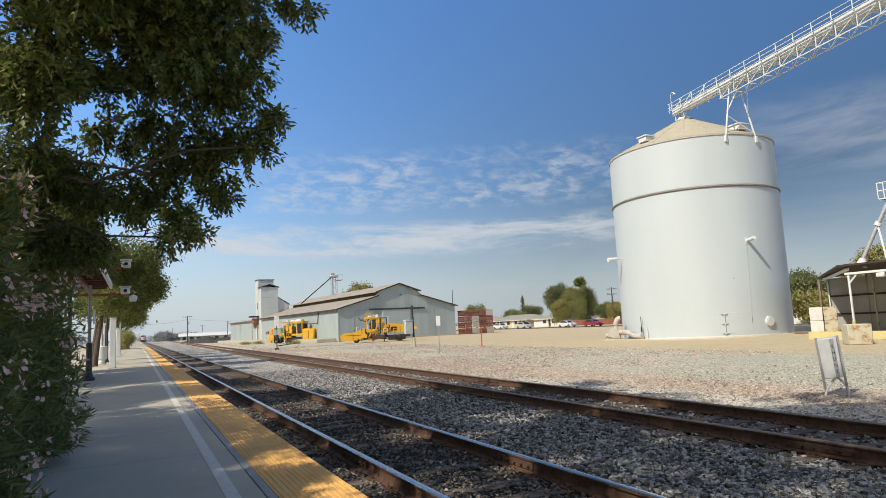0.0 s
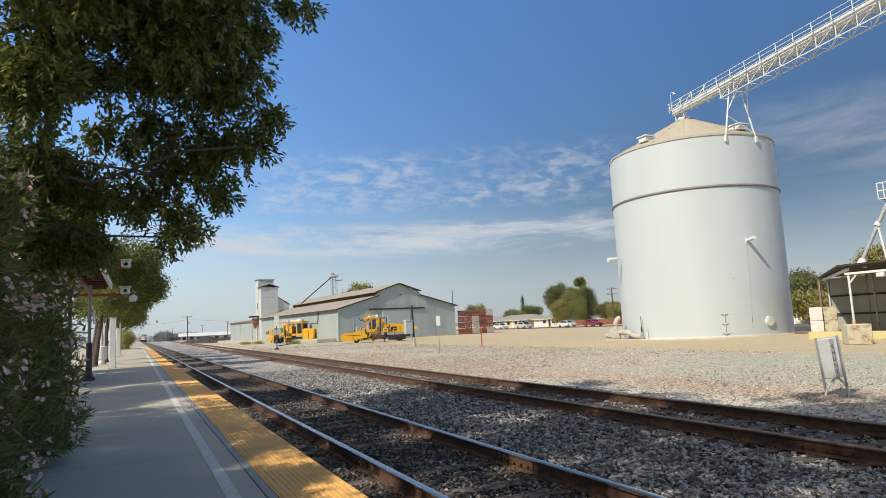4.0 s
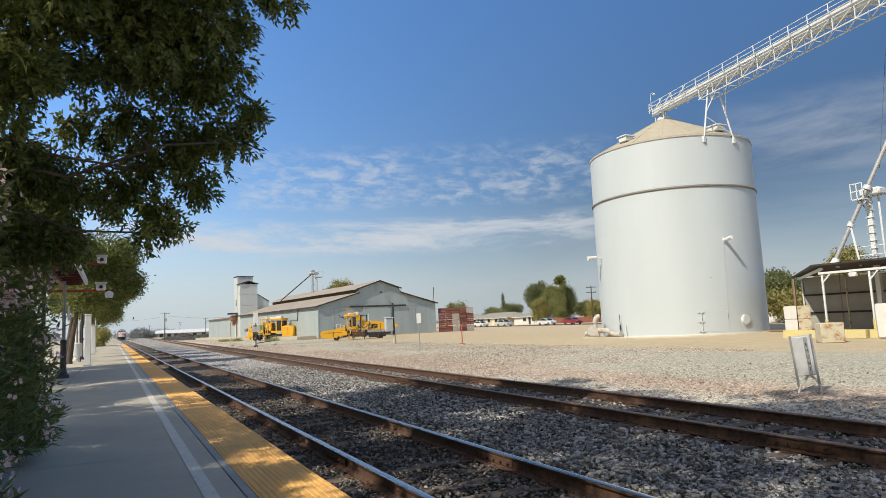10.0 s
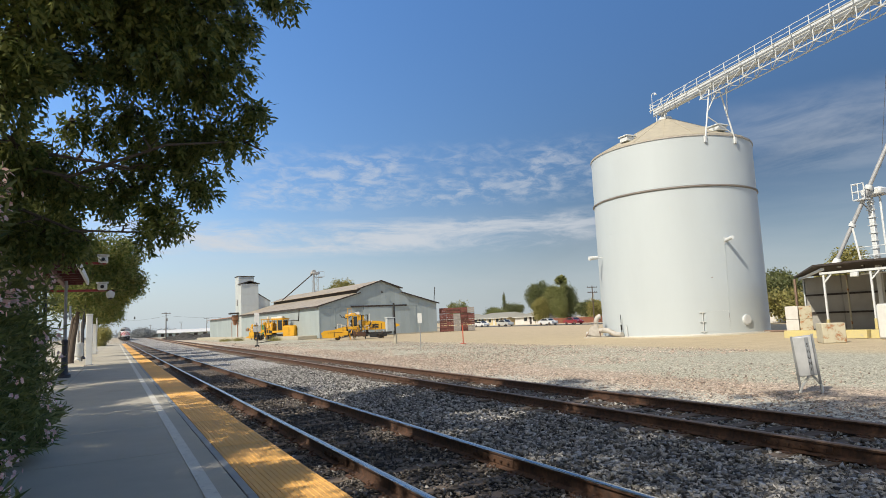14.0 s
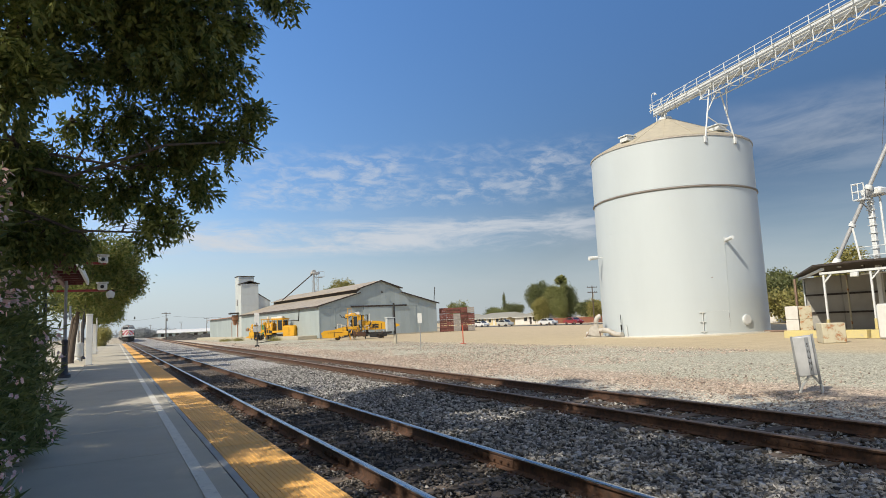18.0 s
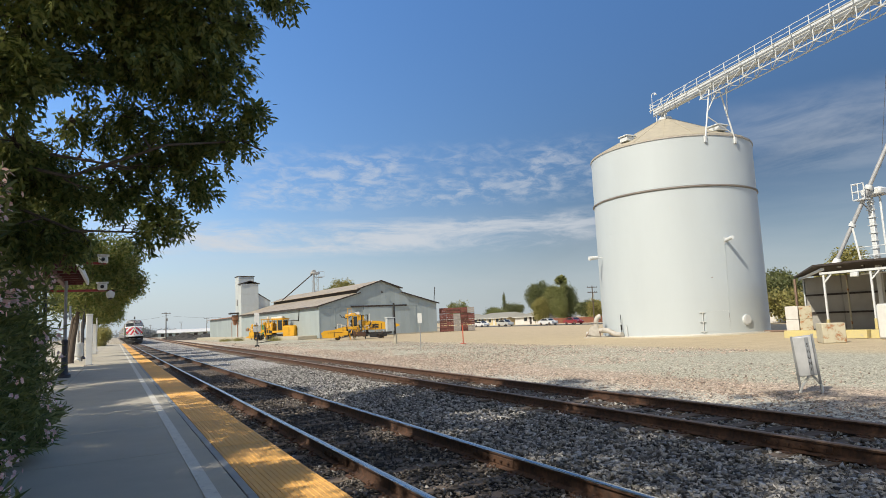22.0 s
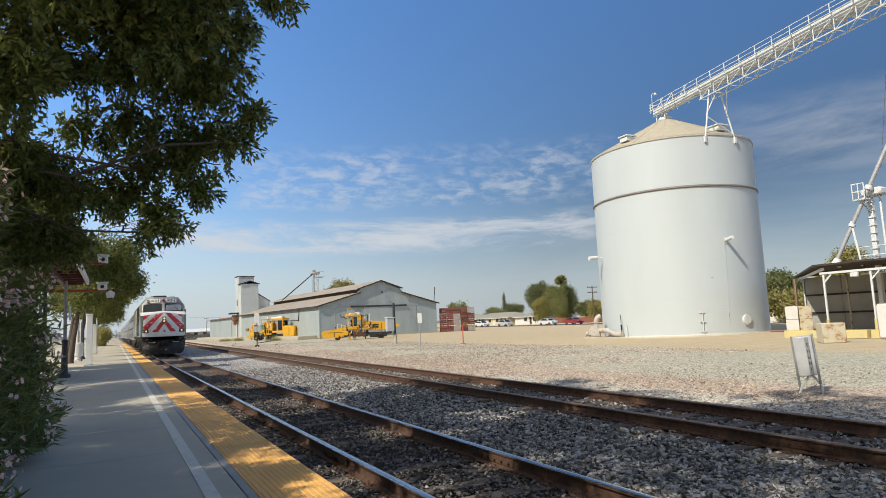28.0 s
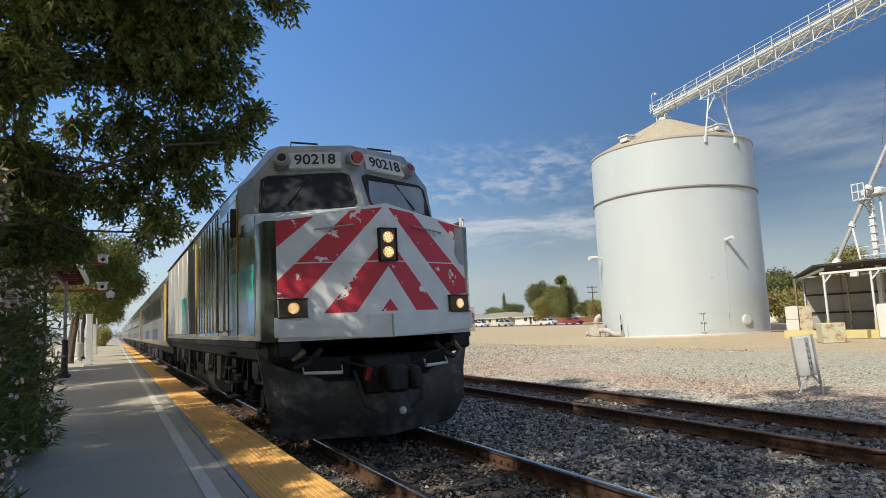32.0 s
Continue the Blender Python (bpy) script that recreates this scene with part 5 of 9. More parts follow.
def passenger_car():
    L = 25.6
    th = thing("passenger_car", pose(3.24, 490, 0.30), "stainless steel passenger coach with dark windows and yellow ends", "coach", group="train coaches")
    sec = [(-1.45, 1.05), (-1.575, 1.25), (-1.575, 3.35), (-1.45, 3.75), (-1.0, 3.98), (0, 4.05), (1.0, 3.98), (1.45, 3.75), (1.575, 3.35), (1.575, 1.25), (1.45, 1.05)]
    part("body", Mesh().prism(sec, 0.25, L - 0.25), STAINLESS, th)
    for s in (-1, 1):
        part("lower_band", side_plate(Mesh(), s, 0.3, L - 0.3, 1.3, 1.75, 1.572, 0.008, 0), SLATE, th, "slate blue lower band")
        for y0, y1 in ((0.26, 1.3), (L - 1.3, L - 0.26)):
            part("end_panel", side_plate(Mesh(), s, y0, y1, 1.28, 3.4, 1.574, 0.012, 0), TRAIN_YELLOW, th, "yellow end panel")
        part("window_band", side_plate(Mesh(), s, 3.2, L - 3.2, 2.2, 3.12, 1.568, 0.014, 0), STEEL_DARK, th)
        for k in range(10):
            y = 3.6 + 1.86 * k
            part("window", side_plate(Mesh(), s, y, y + 1.45, 2.3, 3.02, 1.572, 0.016, 0.005), GLASS, th, "dark tinted coach window")
        for y in (1.6, L - 2.6):
            part("door", side_plate(Mesh(), s, y, y + 0.95, 1.2, 3.3, 1.568, 0.016, 0.005), STAINLESS, th)
        for k in range(4):
            part("fluting", side_plate(Mesh(), s, 1.4, L - 1.4, 1.80 + 0.09 * k, 1.84 + 0.09 * k, 1.573, 0.012, 0.003), STAINLESS, th)
    for y in (0.0, L - 0.25):
        part("diaphragm", Mesh().box(-0.6, y, 1.2, 0.6, y + 0.25, 3.5, 0.03), RUBBER, th)
    part("roof_unit", Mesh().box(-0.8, 4, 3.95, 0.8, 8, 4.14, 0.06), STAINLESS, th)
    part("underframe", Mesh().box(-1.3, 1, 0.75, 1.3, L - 1, 1.06, 0.03), TRAIN_BLACK, th)
    for y0, y1 in ((6.0, 8.5), (9.5, 12.0), (13.0, 15.5), (16.5, 19.0)):
        part("equipment_box", Mesh().box(-1.35, y0, 0.35, 1.35, y1, 0.8, 0.04), TRAIN_BLACK, th)
    ws = []
    for y in (3.2, L - 3.2):
        truck(th, y, 2.6, 0.457, ws)
    return th


coach = passenger_car()
coaches = [coach] + [copy_thing(coach, pose(3.24, 500 + 26 * k, 0.30)) for k in range(5)]


# ---- plants ----
def blades(p, d, w, length, width, fold=0.15):
    """Folded leaf blades from p along d, arrays."""
    u = np.cross(w, d)
    v = np.stack([p, p + d * length * 0.42 + w * width * 0.5 + u * width * fold, p + d * length, p + d * length * 0.42 - w * width * 0.5 + u * width * fold], 1)
    return v.reshape(-1, 3), np.arange(len(p) * 4).reshape(-1, 4)


def unit(a):
    return a / (np.linalg.norm(a, axis=1, keepdims=True) + 1e-9)


def leaves(centres, per, spread, length, width, seed, droop=0.3):
    """Single blades scattered round twig points."""
    g = np.random.default_rng(seed)
    c = np.repeat(np.asarray(centres, float), per, 0)
    n = len(c)
    p = c + g.normal(0, 1, (n, 3)) * spread
    d = g.normal(0, 1, (n, 3)); d[:, 2] -= droop
    d = unit(d)
    w = unit(np.cross(d, g.normal(0, 1, (n, 3))))
    s = g.uniform(0.65, 1.3, (n, 1))
    return blades(p, d, w, length * s, width * s)


def sprays(twigs, outward, length, leaf_l, leaf_w, seed, pairs=4, droop=0.55):
    """Feather-shaped leaves: leaflets in pairs along a drooping stalk, one stalk at each twig point."""
    g = np.random.default_rng(seed)
    t = np.asarray(twigs, float)
    n = len(t)
    d = unit(outward + g.normal(0, 0.7, (n, 3)) + np.array([0, 0, -droop]))
    w = unit(np.cross(d, g.normal(0, 1, (n, 3))))
    L = length * g.uniform(0.7, 1.3, (n, 1))
    P, D, W = [], [], []
    for k in range(pairs):
        for s in (-1, 1):
            P.append(t + d * L * (0.25 + 0.75 * k / pairs) + np.array([0, 0, -0.03 * k * k / pairs]))
            D.append(unit(d * 0.75 + w * s * 0.8 + g.normal(0, 0.18, (n, 3)) + np.array([0, 0, -0.25])))
            W.append(unit(np.cross(D[-1], np.cross(d, w) + g.normal(0, 0.3, (n, 3)))))
    P.append(t + d * L); D.append(unit(d + np.array([0, 0, -0.3]))); W.append(w)
    P, D, W = (np.concatenate(q) for q in (P, D, W))
    s = g.uniform(0.7, 1.25, (len(P), 1))
    return blades(P, D, W, leaf_l * s, leaf_w * s)


def crown_points(n, centre, radii, seed, hollow=0.55, lumps=9, lump=0.42):
    """Twig points over an uneven crown made of lumps."""
    g = np.random.default_rng(seed)
    cs = unit(g.normal(0, 1, (lumps, 3))) * g.uniform(0.35, 0.72, (lumps, 1))
    which = g.integers(0, lumps, n)
    a = unit(g.normal(0, 1, (n, 3)))
    r = g.uniform(hollow, 1, (n, 1)) ** 0.6 * lump * g.uniform(0.75, 1.15, (n, 1))
    return (cs[which] + a * r) * np.array(radii) + np.array(centre)


def crooked(b, p, e, r0, r1, g, n=5, bend=0.12, sides=6):
    """A crooked tapering limb from p to e; returns its knots."""
    p, e = Vector(p), Vector(e)
    span = (e - p).length
    ks = [p]
    for k in range(1, n + 1):
        q = p.lerp(e, k / n)
        if k < n:
            q = q + Vector((g.uniform(-1, 1), g.uniform(-1, 1), g.uniform(-0.5, 1.0))) * span * bend
        ks.append(q)
    for k in range(n):
        b.rod(ks[k], ks[k + 1], r0 + (r1 - r0) * k / n, r0 + (r1 - r0) * (k + 1) / n, sides, False)
    return ks


def limbs(base, fork, ends, seed, r=0.16, reach=0.16):
    """A tapered trunk with crooked limbs that reach to the ends, and side twigs."""
    g = random.Random(seed)
    b = Mesh()
    base, fork = Vector(base), Vector(fork)
    mid = base.lerp(fork, 0.5) + Vector((g.uniform(-0.1, 0.1), g.uniform(-0.1, 0.1), 0))
    b.rod(base, base.lerp(mid, 0.15), r * 1.6, r * 1.2, 12).rod(base.lerp(mid, 0.15), mid, r * 1.2, r, 12).rod(mid, fork, r, r * 0.8, 12)
    for e in ends:
        e = Vector(e)
        span = (e - fork).length
        ks = crooked(b, fork - Vector((0, 0, 0.1)), e, r * 0.17, r * 0.05, g, 6, 0.07, 7)
        for q in range(7):
            a = ks[2 + q % 4].lerp(ks[3 + q % 4], g.random())
            d = Vector((g.uniform(-1, 1), g.uniform(-1, 1), g.uniform(-0.6, 0.6)))
            kt = crooked(b, a, a + d * span * reach, r * 0.08, r * 0.03, g, 3, 0.14, 5)
            for t in range(2):
                c = kt[1 + t]
                crooked(b, c, c + Vector((g.uniform(-1, 1), g.uniform(-1, 1), g.uniform(-0.8, 0.5))) * span * reach * 0.45, r * 0.035, r * 0.015, g, 2, 0.15, 4)
    return b


def tree(base, centre_z, radii, n, per, spread, length, width, seed, material, label, trunk_r=0.16, lumps=10, shift=(0, 0), lump=0.42, category="tree", group="trees"):
    th = thing("tree", Matrix.Translation(base), label, category, group=group)
    c = (shift[0], shift[1], centre_z)
    g = random.Random(seed)
    ends = []
    for k in range(9):
        a = 2 * math.pi * k / 9 + g.uniform(-0.3, 0.3)
        ends.append((c[0] + radii[0] * 0.6 * math.cos(a), c[1] + radii[1] * 0.6 * math.sin(a), c[2] + radii[2] * g.uniform(-0.3, 0.6)))
    part("trunk", limbs((0, 0, -0.05), (shift[0] * 0.3, shift[1] * 0.3, max(0.8, centre_z - radii[2] * 0.75)), ends, seed, trunk_r), BARK, th)
    v, f = leaves(crown_points(n, c, radii, seed, lumps=lumps, lump=lump), per, spread, length, width, seed + 1)
    part("crown", fast_mesh("crown", v, f), material, th)
    return th


PLAT = 0.5


def ash_tree():
    """The ash beside the camera: boughs that hang over the platform."""
    base = Vector((-3.3, 7.0, PLAT))
    th = thing("ash_tree", Matrix.Translation(base), "dense dark green ash tree with drooping boughs over the platform", "tree", group="trees")
    # boughs: bearing from the platform's end, distance, height, radius
    upper = [(-6.7, 6.0, 4.34, 0.59), (-1.9, 6.2, 4.61, 0.65), (3.0, 6.2, 4.7, 0.62), (6.8, 6.1, 4.83, 0.37), (6.3, 6.3, 4.52, 0.4), (-7.5, 6.0, 3.93, 0.41), (-4.0, 6.3, 4.34, 0.42), (0.7, 6.4, 4.31, 0.36),
             (4.8, 6.6, 4.3, 0.34), (-4.8, 5.8, 4.93, 0.74), (1.2, 5.8, 5.19, 0.75), (7.2, 6.0, 5.35, 0.45), (-2.7, 6.0, 5.79, 1.0), (4.3, 6.2, 6.2, 0.99)]
    middle = [(4.0, 6.9, 3.89, 0.41), (5.7, 7.0, 3.59, 0.31), (1.8, 7.2, 3.8, 0.31), (1.6, 6.8, 4.01, 0.23), (7.9, 6.5, 4.23, 0.24), (7.2, 6.7, 3.91, 0.23), (-4.6, 7.2, 3.64, 0.20), (-7.1, 6.8, 3.64, 0.26), (-0.9, 7.0, 3.92, 0.16), (-7.6, 6.4, 3.95, 0.26), (-3.4, 7.0, 3.95, 0.17), (-6.2, 7.2, 3.72, 0.18)]
    lower = [(-0.5, 7.4, 3.45, 0.30), (-3.8, 7.4, 3.42, 0.28), (-6.1, 7.2, 3.40, 0.34), (-8.5, 7.2, 3.42, 0.40), (-2.8, 8.0, 3.42, 0.26), (0.0, 8.2, 3.40, 0.20), (1.4, 7.4, 3.41, 0.24), (-4.3, 8.0, 3.18, 0.26), (-5.8, 7.7, 3.10, 0.28), (-8.2, 7.4, 3.05, 0.33), (-3.6, 7.5, 2.74, 0.17), (-4.5, 7.5, 2.84, 0.22), (-5.4, 7.4, 2.86, 0.24), (-2.6, 7.6, 2.82, 0.16), (-6.2, 7.4, 2.78, 0.20)]
    tips = [(9.4, 6.4, 4.43, 0.18), (10.1, 6.4, 4.05, 0.15), (10.8, 6.4, 4.01, 0.09), (8.9, 6.6, 3.76, 0.18), (10.0, 6.5, 3.72, 0.08), (6.3, 7.0, 3.32, 0.16), (3.6, 7.2, 3.17, 0.18), (4.5, 7.1, 2.96, 0.09), (3.3, 7.2, 2.95, 0.14), (2.2, 7.3, 2.90, 0.12),
            (12.6, 6.0, 5.02, 0.15), (14.2, 6.0, 4.98, 0.08), (9.2, 6.3, 4.76, 0.16), (10.5, 6.2, 4.84, 0.08), (9.2, 6.1, 4.97, 0.18)]
    top = [(-18, 9.4, 11.3, 1.5), (-19, 9.8, 13.2, 1.1), (-19.5, 10.0, 14.8, 0.75), (-13.5, 12.5, 8.6, 1.4), (-12.5, 12.2, 9.8, 1.3)]
    near_count = len(upper + middle + lower + tips)
    boughs = upper + middle + lower + tips + top
    cs = [polar(a, d, z) - base for a, d, z, r in boughs]
    part("trunk", limbs((0, 0, -0.05), (0.15, -0.1, 2.6), cs[:near_count:5] + cs[near_count:], 31, 0.17, 0.08), BARK, th)
    g = np.random.default_rng(77)
    gt = random.Random(78)
    for k, (c, (a, d, z, r)) in enumerate(zip(cs, boughs)):
        near = k < near_count
        n = int((1250 if near else 200) * r * r) + (16 if r < 0.3 else 0)
        # each bough is a fan of twigs that end in clumps of feathered leaves, with gaps between them
        m = 9 if near else 6
        o = unit(g.normal(0, 1, (m, 3)))
        cl = o * r * g.uniform(0.2, 0.85, (m, 1)) * np.array([1, 1, 0.9])
        tw = Mesh()
        for q in cl:
            crooked(tw, (0, 0, 0), q * 1.15, 0.012, 0.004, gt, 4, 0.10, 5)
        ob = part("bough", tw, BARK, th, "crooked leafy bough", at=Matrix.Translation(c))
        ash_boughs.append((ob, Vector(c), near))
        w = g.integers(0, m, n)
        q = unit(g.normal(0, 1, (n, 3)))
        p = cl[w] + q * r * 0.42 * g.uniform(0.15, 1.0, (n, 1)) ** 0.6 * np.array([1.15, 1.15, 0.7])
        for t in range(m):
            sel = np.nonzero(w == t)[0]
            if not len(sel):
                continue
            if near:
                v, f = sprays(p[sel], q[sel] * 0.7 + o[t] * 0.4, 0.13, 0.068, 0.028, 100 + 20 * k + t, 4, 0.45)
            else:
                v, f = sprays(p[sel], q[sel] * 0.8, 0.30, 0.16, 0.060, 100 + 20 * k + t, 3)
            tagged(part("leaf_clump", fast_mesh("leaf_clump", v, f), GREEN, ob), kind="stuff")
    # the crown above, in dense clumps with gaps between them
    v, f = leaves(crown_points(420, (-0.3, 0.6, 9.2), (3.6, 3.9, 3.0), 91, lumps=16), 80, 0.17, 0.17, 0.078, 92)
    tagged(part("crown", fast_mesh("crown", v, f), GREEN, th), kind="stuff")
    return th


ash_boughs = []
ash = ash_tree()
# out-of-view trees, added so that their crowns shade the platform and tracks
tree((-4.3, 1.4, PLAT), 10.3, (4.1, 4.8, 5.0), 510, 80, 0.15, 0.17, 0.076, 22, GREEN, "tall green ash tree out of view behind the platform, placed for its shade", trunk_r=0.18, lumps=18)
tree((-3.6, -5.5, PLAT), 7.8, (4.2, 4.4, 3.9), 500, 40, 0.2, 0.2, 0.09, 23, GREEN, "tall green ash tree out of view behind the platform, placed for its shade", trunk_r=0.18, lumps=14)
tree((-5.7, 10.4, PLAT), 5.2, (3.0, 3.4, 2.8), 190, 80, 0.17, 0.17, 0.076, 27, GREEN, "unseen green tree behind the oleander hedge, placed for its shade", trunk_r=0.15, lumps=14)
tree((-7.2, 4.2, PLAT), 5.0, (2.8, 3.0, 2.6), 230, 80, 0.17, 0.17, 0.076, 28, GREEN, "unseen green tree behind the oleander hedge, placed for its shade", trunk_r=0.15, lumps=14)
tree((-6.4, 15.2, PLAT), 6.6, (3.3, 3.9, 3.2), 430, 80, 0.17, 0.17, 0.076, 25, GREEN, "unseen green tree behind the platform, placed for its shade", trunk_r=0.15, lumps=14)
tree((-6.9, 21.8, PLAT), 6.8, (3.3, 3.8, 3.3), 310, 80, 0.17, 0.17, 0.076, 24, GREEN, "unseen green tree behind the platform, placed for its shade", trunk_r=0.15, lumps=14)
for i, y in enumerate((31.2, 39.5, 48.0, 56.5, 65.0, 74.0, 84.0, 95.0)):
    tree(((-5.1, -2.1)[i] if i < 2 else -2.75 + 0.3 * (i % 2), y, PLAT), 5.3 - 0.1 * (i % 3), (3.4, 3.1, 3.2), 2200 if i < 5 else 900, 15, 0.19 if i < 5 else 0.24, 0.17 if i < 5 else 0.2, 0.07 if i < 5 else 0.08, 40 + i, GREEN2,
         "street tree with yellowing green leaves beside the platform", trunk_r=0.13, lumps=24, lump=0.25, shift=(1.15 if i else 0.9, 0))


# ---- oleander ----
def oleander():
    th = thing("oleander_hedge", pose(-1.9, 8.0, PLAT), "tall oleander hedge with pink flowers at the platform's edge", "hedge")
    g = np.random.default_rng(61)
    st = Mesh()
    tips = []
    for k in range(110):
        b = Vector((g.uniform(-0.5, 0.35), g.uniform(-4.6, 3.2), 0.0))
        h = g.uniform(1.0, 2.0)
        e = b + Vector((g.normal(0.18, 0.3), g.normal(0, 0.35), h))
        m = b.lerp(e, 0.5) + Vector((g.normal(0, 0.06), g.normal(0, 0.06), 0))
        st.rod(b, m, 0.016, 0.012, 5).rod(m, e, 0.012, 0.005, 5)
        tips.append(e)
    part("branchwork", st, BARK, th)
    # leaf shoots over a bulging face
    n = 8000
    y = g.uniform(-4.9, 3.3, n)
    a = g.uniform(-0.15, 1.0, n) * math.pi / 2 * 1.25
    bulge = 1.0 + 0.10 * np.sin(y * 1.9 + 0.7) + 0.08 * np.sin(y * 4.3) + 0.07 * np.sin(a * 5 + y)
    rr = bulge * g.uniform(0.66, 1.03, n)
    top = np.minimum(3.50 - 0.06 * (y - 1.0) - 0.04 * np.maximum(0, y - 0.4), 1.30 + 0.19 * (8 + y))
    x = np.clip(0.0 + 0.98 * np.sign(np.cos(a)) * np.abs(np.cos(a)) ** 0.36 * rr - 0.04 * (y < -2) * (-2 - y), -0.9, 1.40)
    z = np.clip(0.16 + top * np.sin(np.clip(a, 0, 2)) * rr, 0.08, 3.7)
    low = g.random(n) < 0.25
    z = np.where(low, g.uniform(0.08, 1.4, n), z)
    x = np.where(low, (0.62 + 0.30 * bulge * (z / 1.4) ** 0.5 - 0.2) * g.uniform(0.7, 1.05, n), x)
    pts = np.stack([x, y, z], -1)
    out = unit(np.stack([0.9 * np.ones(n), g.normal(0, 0.4, n), 0.7 + g.normal(0, 0.3, n)], -1))
    P, D, W = [], [], []
    for k in range(9):
        d = unit(out * 0.75 + g.normal(0, 0.62, (n, 3)))
        P.append(pts + out * (0.02 * k) + g.normal(0, 0.02, (n, 3)))
        D.append(d); W.append(unit(np.cross(d, g.normal(0, 1, (n, 3)))))
    P, D, W = (np.concatenate(q) for q in (P, D, W))
    s = g.uniform(0.7, 1.25, (len(P), 1))
    v, f = blades(P, D, W, 0.135 * s, 0.024 * s, 0.1)
    tagged(part("foliage", fast_mesh("foliage", v, f), OLEANDER, th), kind="stuff")
    # flower heads: five-petalled blossoms in loose clusters
    outer = np.nonzero((((rr > 0.93 * bulge) & (x > 0.35) & ~low) | (low & (x > 0.62))) & (y < 1.5))[0]
    for k in range(170):
        i = int(g.choice(outer))
        c = pts[i] + out[i] * 0.21
        m = int(g.integers(4, 13))
        q = c + g.normal(0, 0.045, (m, 3))
        V, F = [], []
        for j in range(m):
            ax = unit((out[i] + g.normal(0, 0.5, 3))[None])[0]
            e1 = unit(np.cross(ax, g.normal(0, 1, 3))[None])[0]
            e2 = np.cross(ax, e1)
            for t in range(5):
                an = 2 * math.pi * t / 5
                r = e1 * math.cos(an) + e2 * math.sin(an)
                w = np.cross(ax, r)
                b = len(V)
                V += [q[j], q[j] + r * 0.015 + w * 0.012 + ax * 0.005, q[j] + r * 0.026 + ax * 0.003, q[j] + r * 0.015 - w * 0.012 + ax * 0.005]
                F.append((b, b + 1, b + 2, b + 3))
        tagged(part("flower_head", fast_mesh("flower_head", np.array(V), np.array(F)), PETAL, th, "pink oleander blossoms"), kind="stuff")


oleander()


# ---- silo fittings and conveyor bridge ----
def on_silo(ang, z, off=0.0):
    a = radians(ang)
    return Vector(((SR + off) * math.cos(a), (SR + off) * math.sin(a), z))


def silo_fittings():
    th = silo_thing
    # side discharge hood and the left lamp
    p = on_silo(-105.5, 6.62)
    n = Vector((math.cos(radians(-105.5)), math.sin(radians(-105.5)), 0))
    t = Vector((-n.y, n.x, 0))
    hood = Mesh().rod(p, p + n * 0.95 - t * 0.12 + Vector((0, 0, 0.10)), 0.13, 0.13, 12).box(-0.18, -0.02, -0.25, 0.18, 0.02, 0.25, 0.01, Matrix.Translation(p))
    part("vent_spout", hood, WHITE_STEEL, th, "white side spout")
    p = on_silo(159.1, 6.25)
    n = Vector((math.cos(radians(170)), math.sin(radians(170)), 0))
    lamp = Mesh().rod(p, p + n * 0.55, 0.03, n=8).rod(p + n * 0.5 + Vector((0, 0, 0.02)), p + n * 1.25 + Vector((0, 0, -0.05)), 0.13, 0.17, 12)
    part("side_lamp", lamp, WHITE_STEEL, th, "white floodlight on a bracket")
    part("conduit", Mesh().rod(on_silo(-106.6, 6.4, 0.03), on_silo(-107.6, 1.3, 0.01), 0.012, n=6), SILO_WHITE, th)
    # door: bolted sheet with hinges and a rust run
    for k in range(8):
        for (z0, z1) in ((0.28, 1.72),):
            a0, a1 = -123.6 + 15.7 * k / 8, -123.6 + 15.7 * (k + 1) / 8
            b = Mesh()
            q = [on_silo(a0, z0, 0.012), on_silo(a1, z0, 0.012), on_silo(a1, z1, 0.012), on_silo(a0, z1, 0.012), on_silo(a0, z0, 0.0), on_silo(a1, z0, 0.0), on_silo(a1, z1, 0.0), on_silo(a0, z1, 0.0)]
            b.add(q, [(0, 1, 2, 3), (0, 4, 5, 1), (1, 5, 6, 2), (2, 6, 7, 3), (3, 7, 4, 0)])
            part("door_sheet", b, SILO_WHITE, th)
    bolts = Mesh()
    for k in range(14):
        bolts.ball(on_silo(-123 + 14.6 * k / 13, 1.68, 0.015), 0.022, 6, 4)
        if k < 9:
            bolts.ball(on_silo(-108.4, 0.35 + 0.155 * k, 0.015), 0.022, 6, 4)
    part("bolt_row", bolts, WHITE_STEEL, th)
    part("rust_run", Mesh().rod(on_silo(-107.9, 0.9, 0.004), on_silo(-107.9, 1.5, 0.004), 0.014, n=6), RAIL_RUST, th, "rust streak along the door's edge")
    lad = Mesh()
    for z in (0.32, 0.98, 1.64):
        lad.bar(on_silo(-127.6, z, 0.07), on_silo(-123.9, z, 0.07), 0.05)
        lad.bar(on_silo(-125.6, z - 0.06, 0.0), on_silo(-125.6, z - 0.06, 0.1), 0.07)
    lad.rod(on_silo(-125.7, 0.3, 0.09), on_silo(-125.7, 1.68, 0.09), 0.02, n=6)
    part("hinge_bar", lad, WHITE_STEEL, th, "white steel door hinges")
    p = on_silo(-95.1, 0.98)
    n = Vector((math.cos(radians(-95.1)), math.sin(radians(-95.1)), 0))
    part("manhole", Mesh().rod(p - n * 0.05, p + n * 0.12, 0.36, 0.36, 24).rod(p + n * 0.1, p + n * 0.15, 0.30, 0.28, 24), WHITE_STEEL, th, "round white manhole cover")
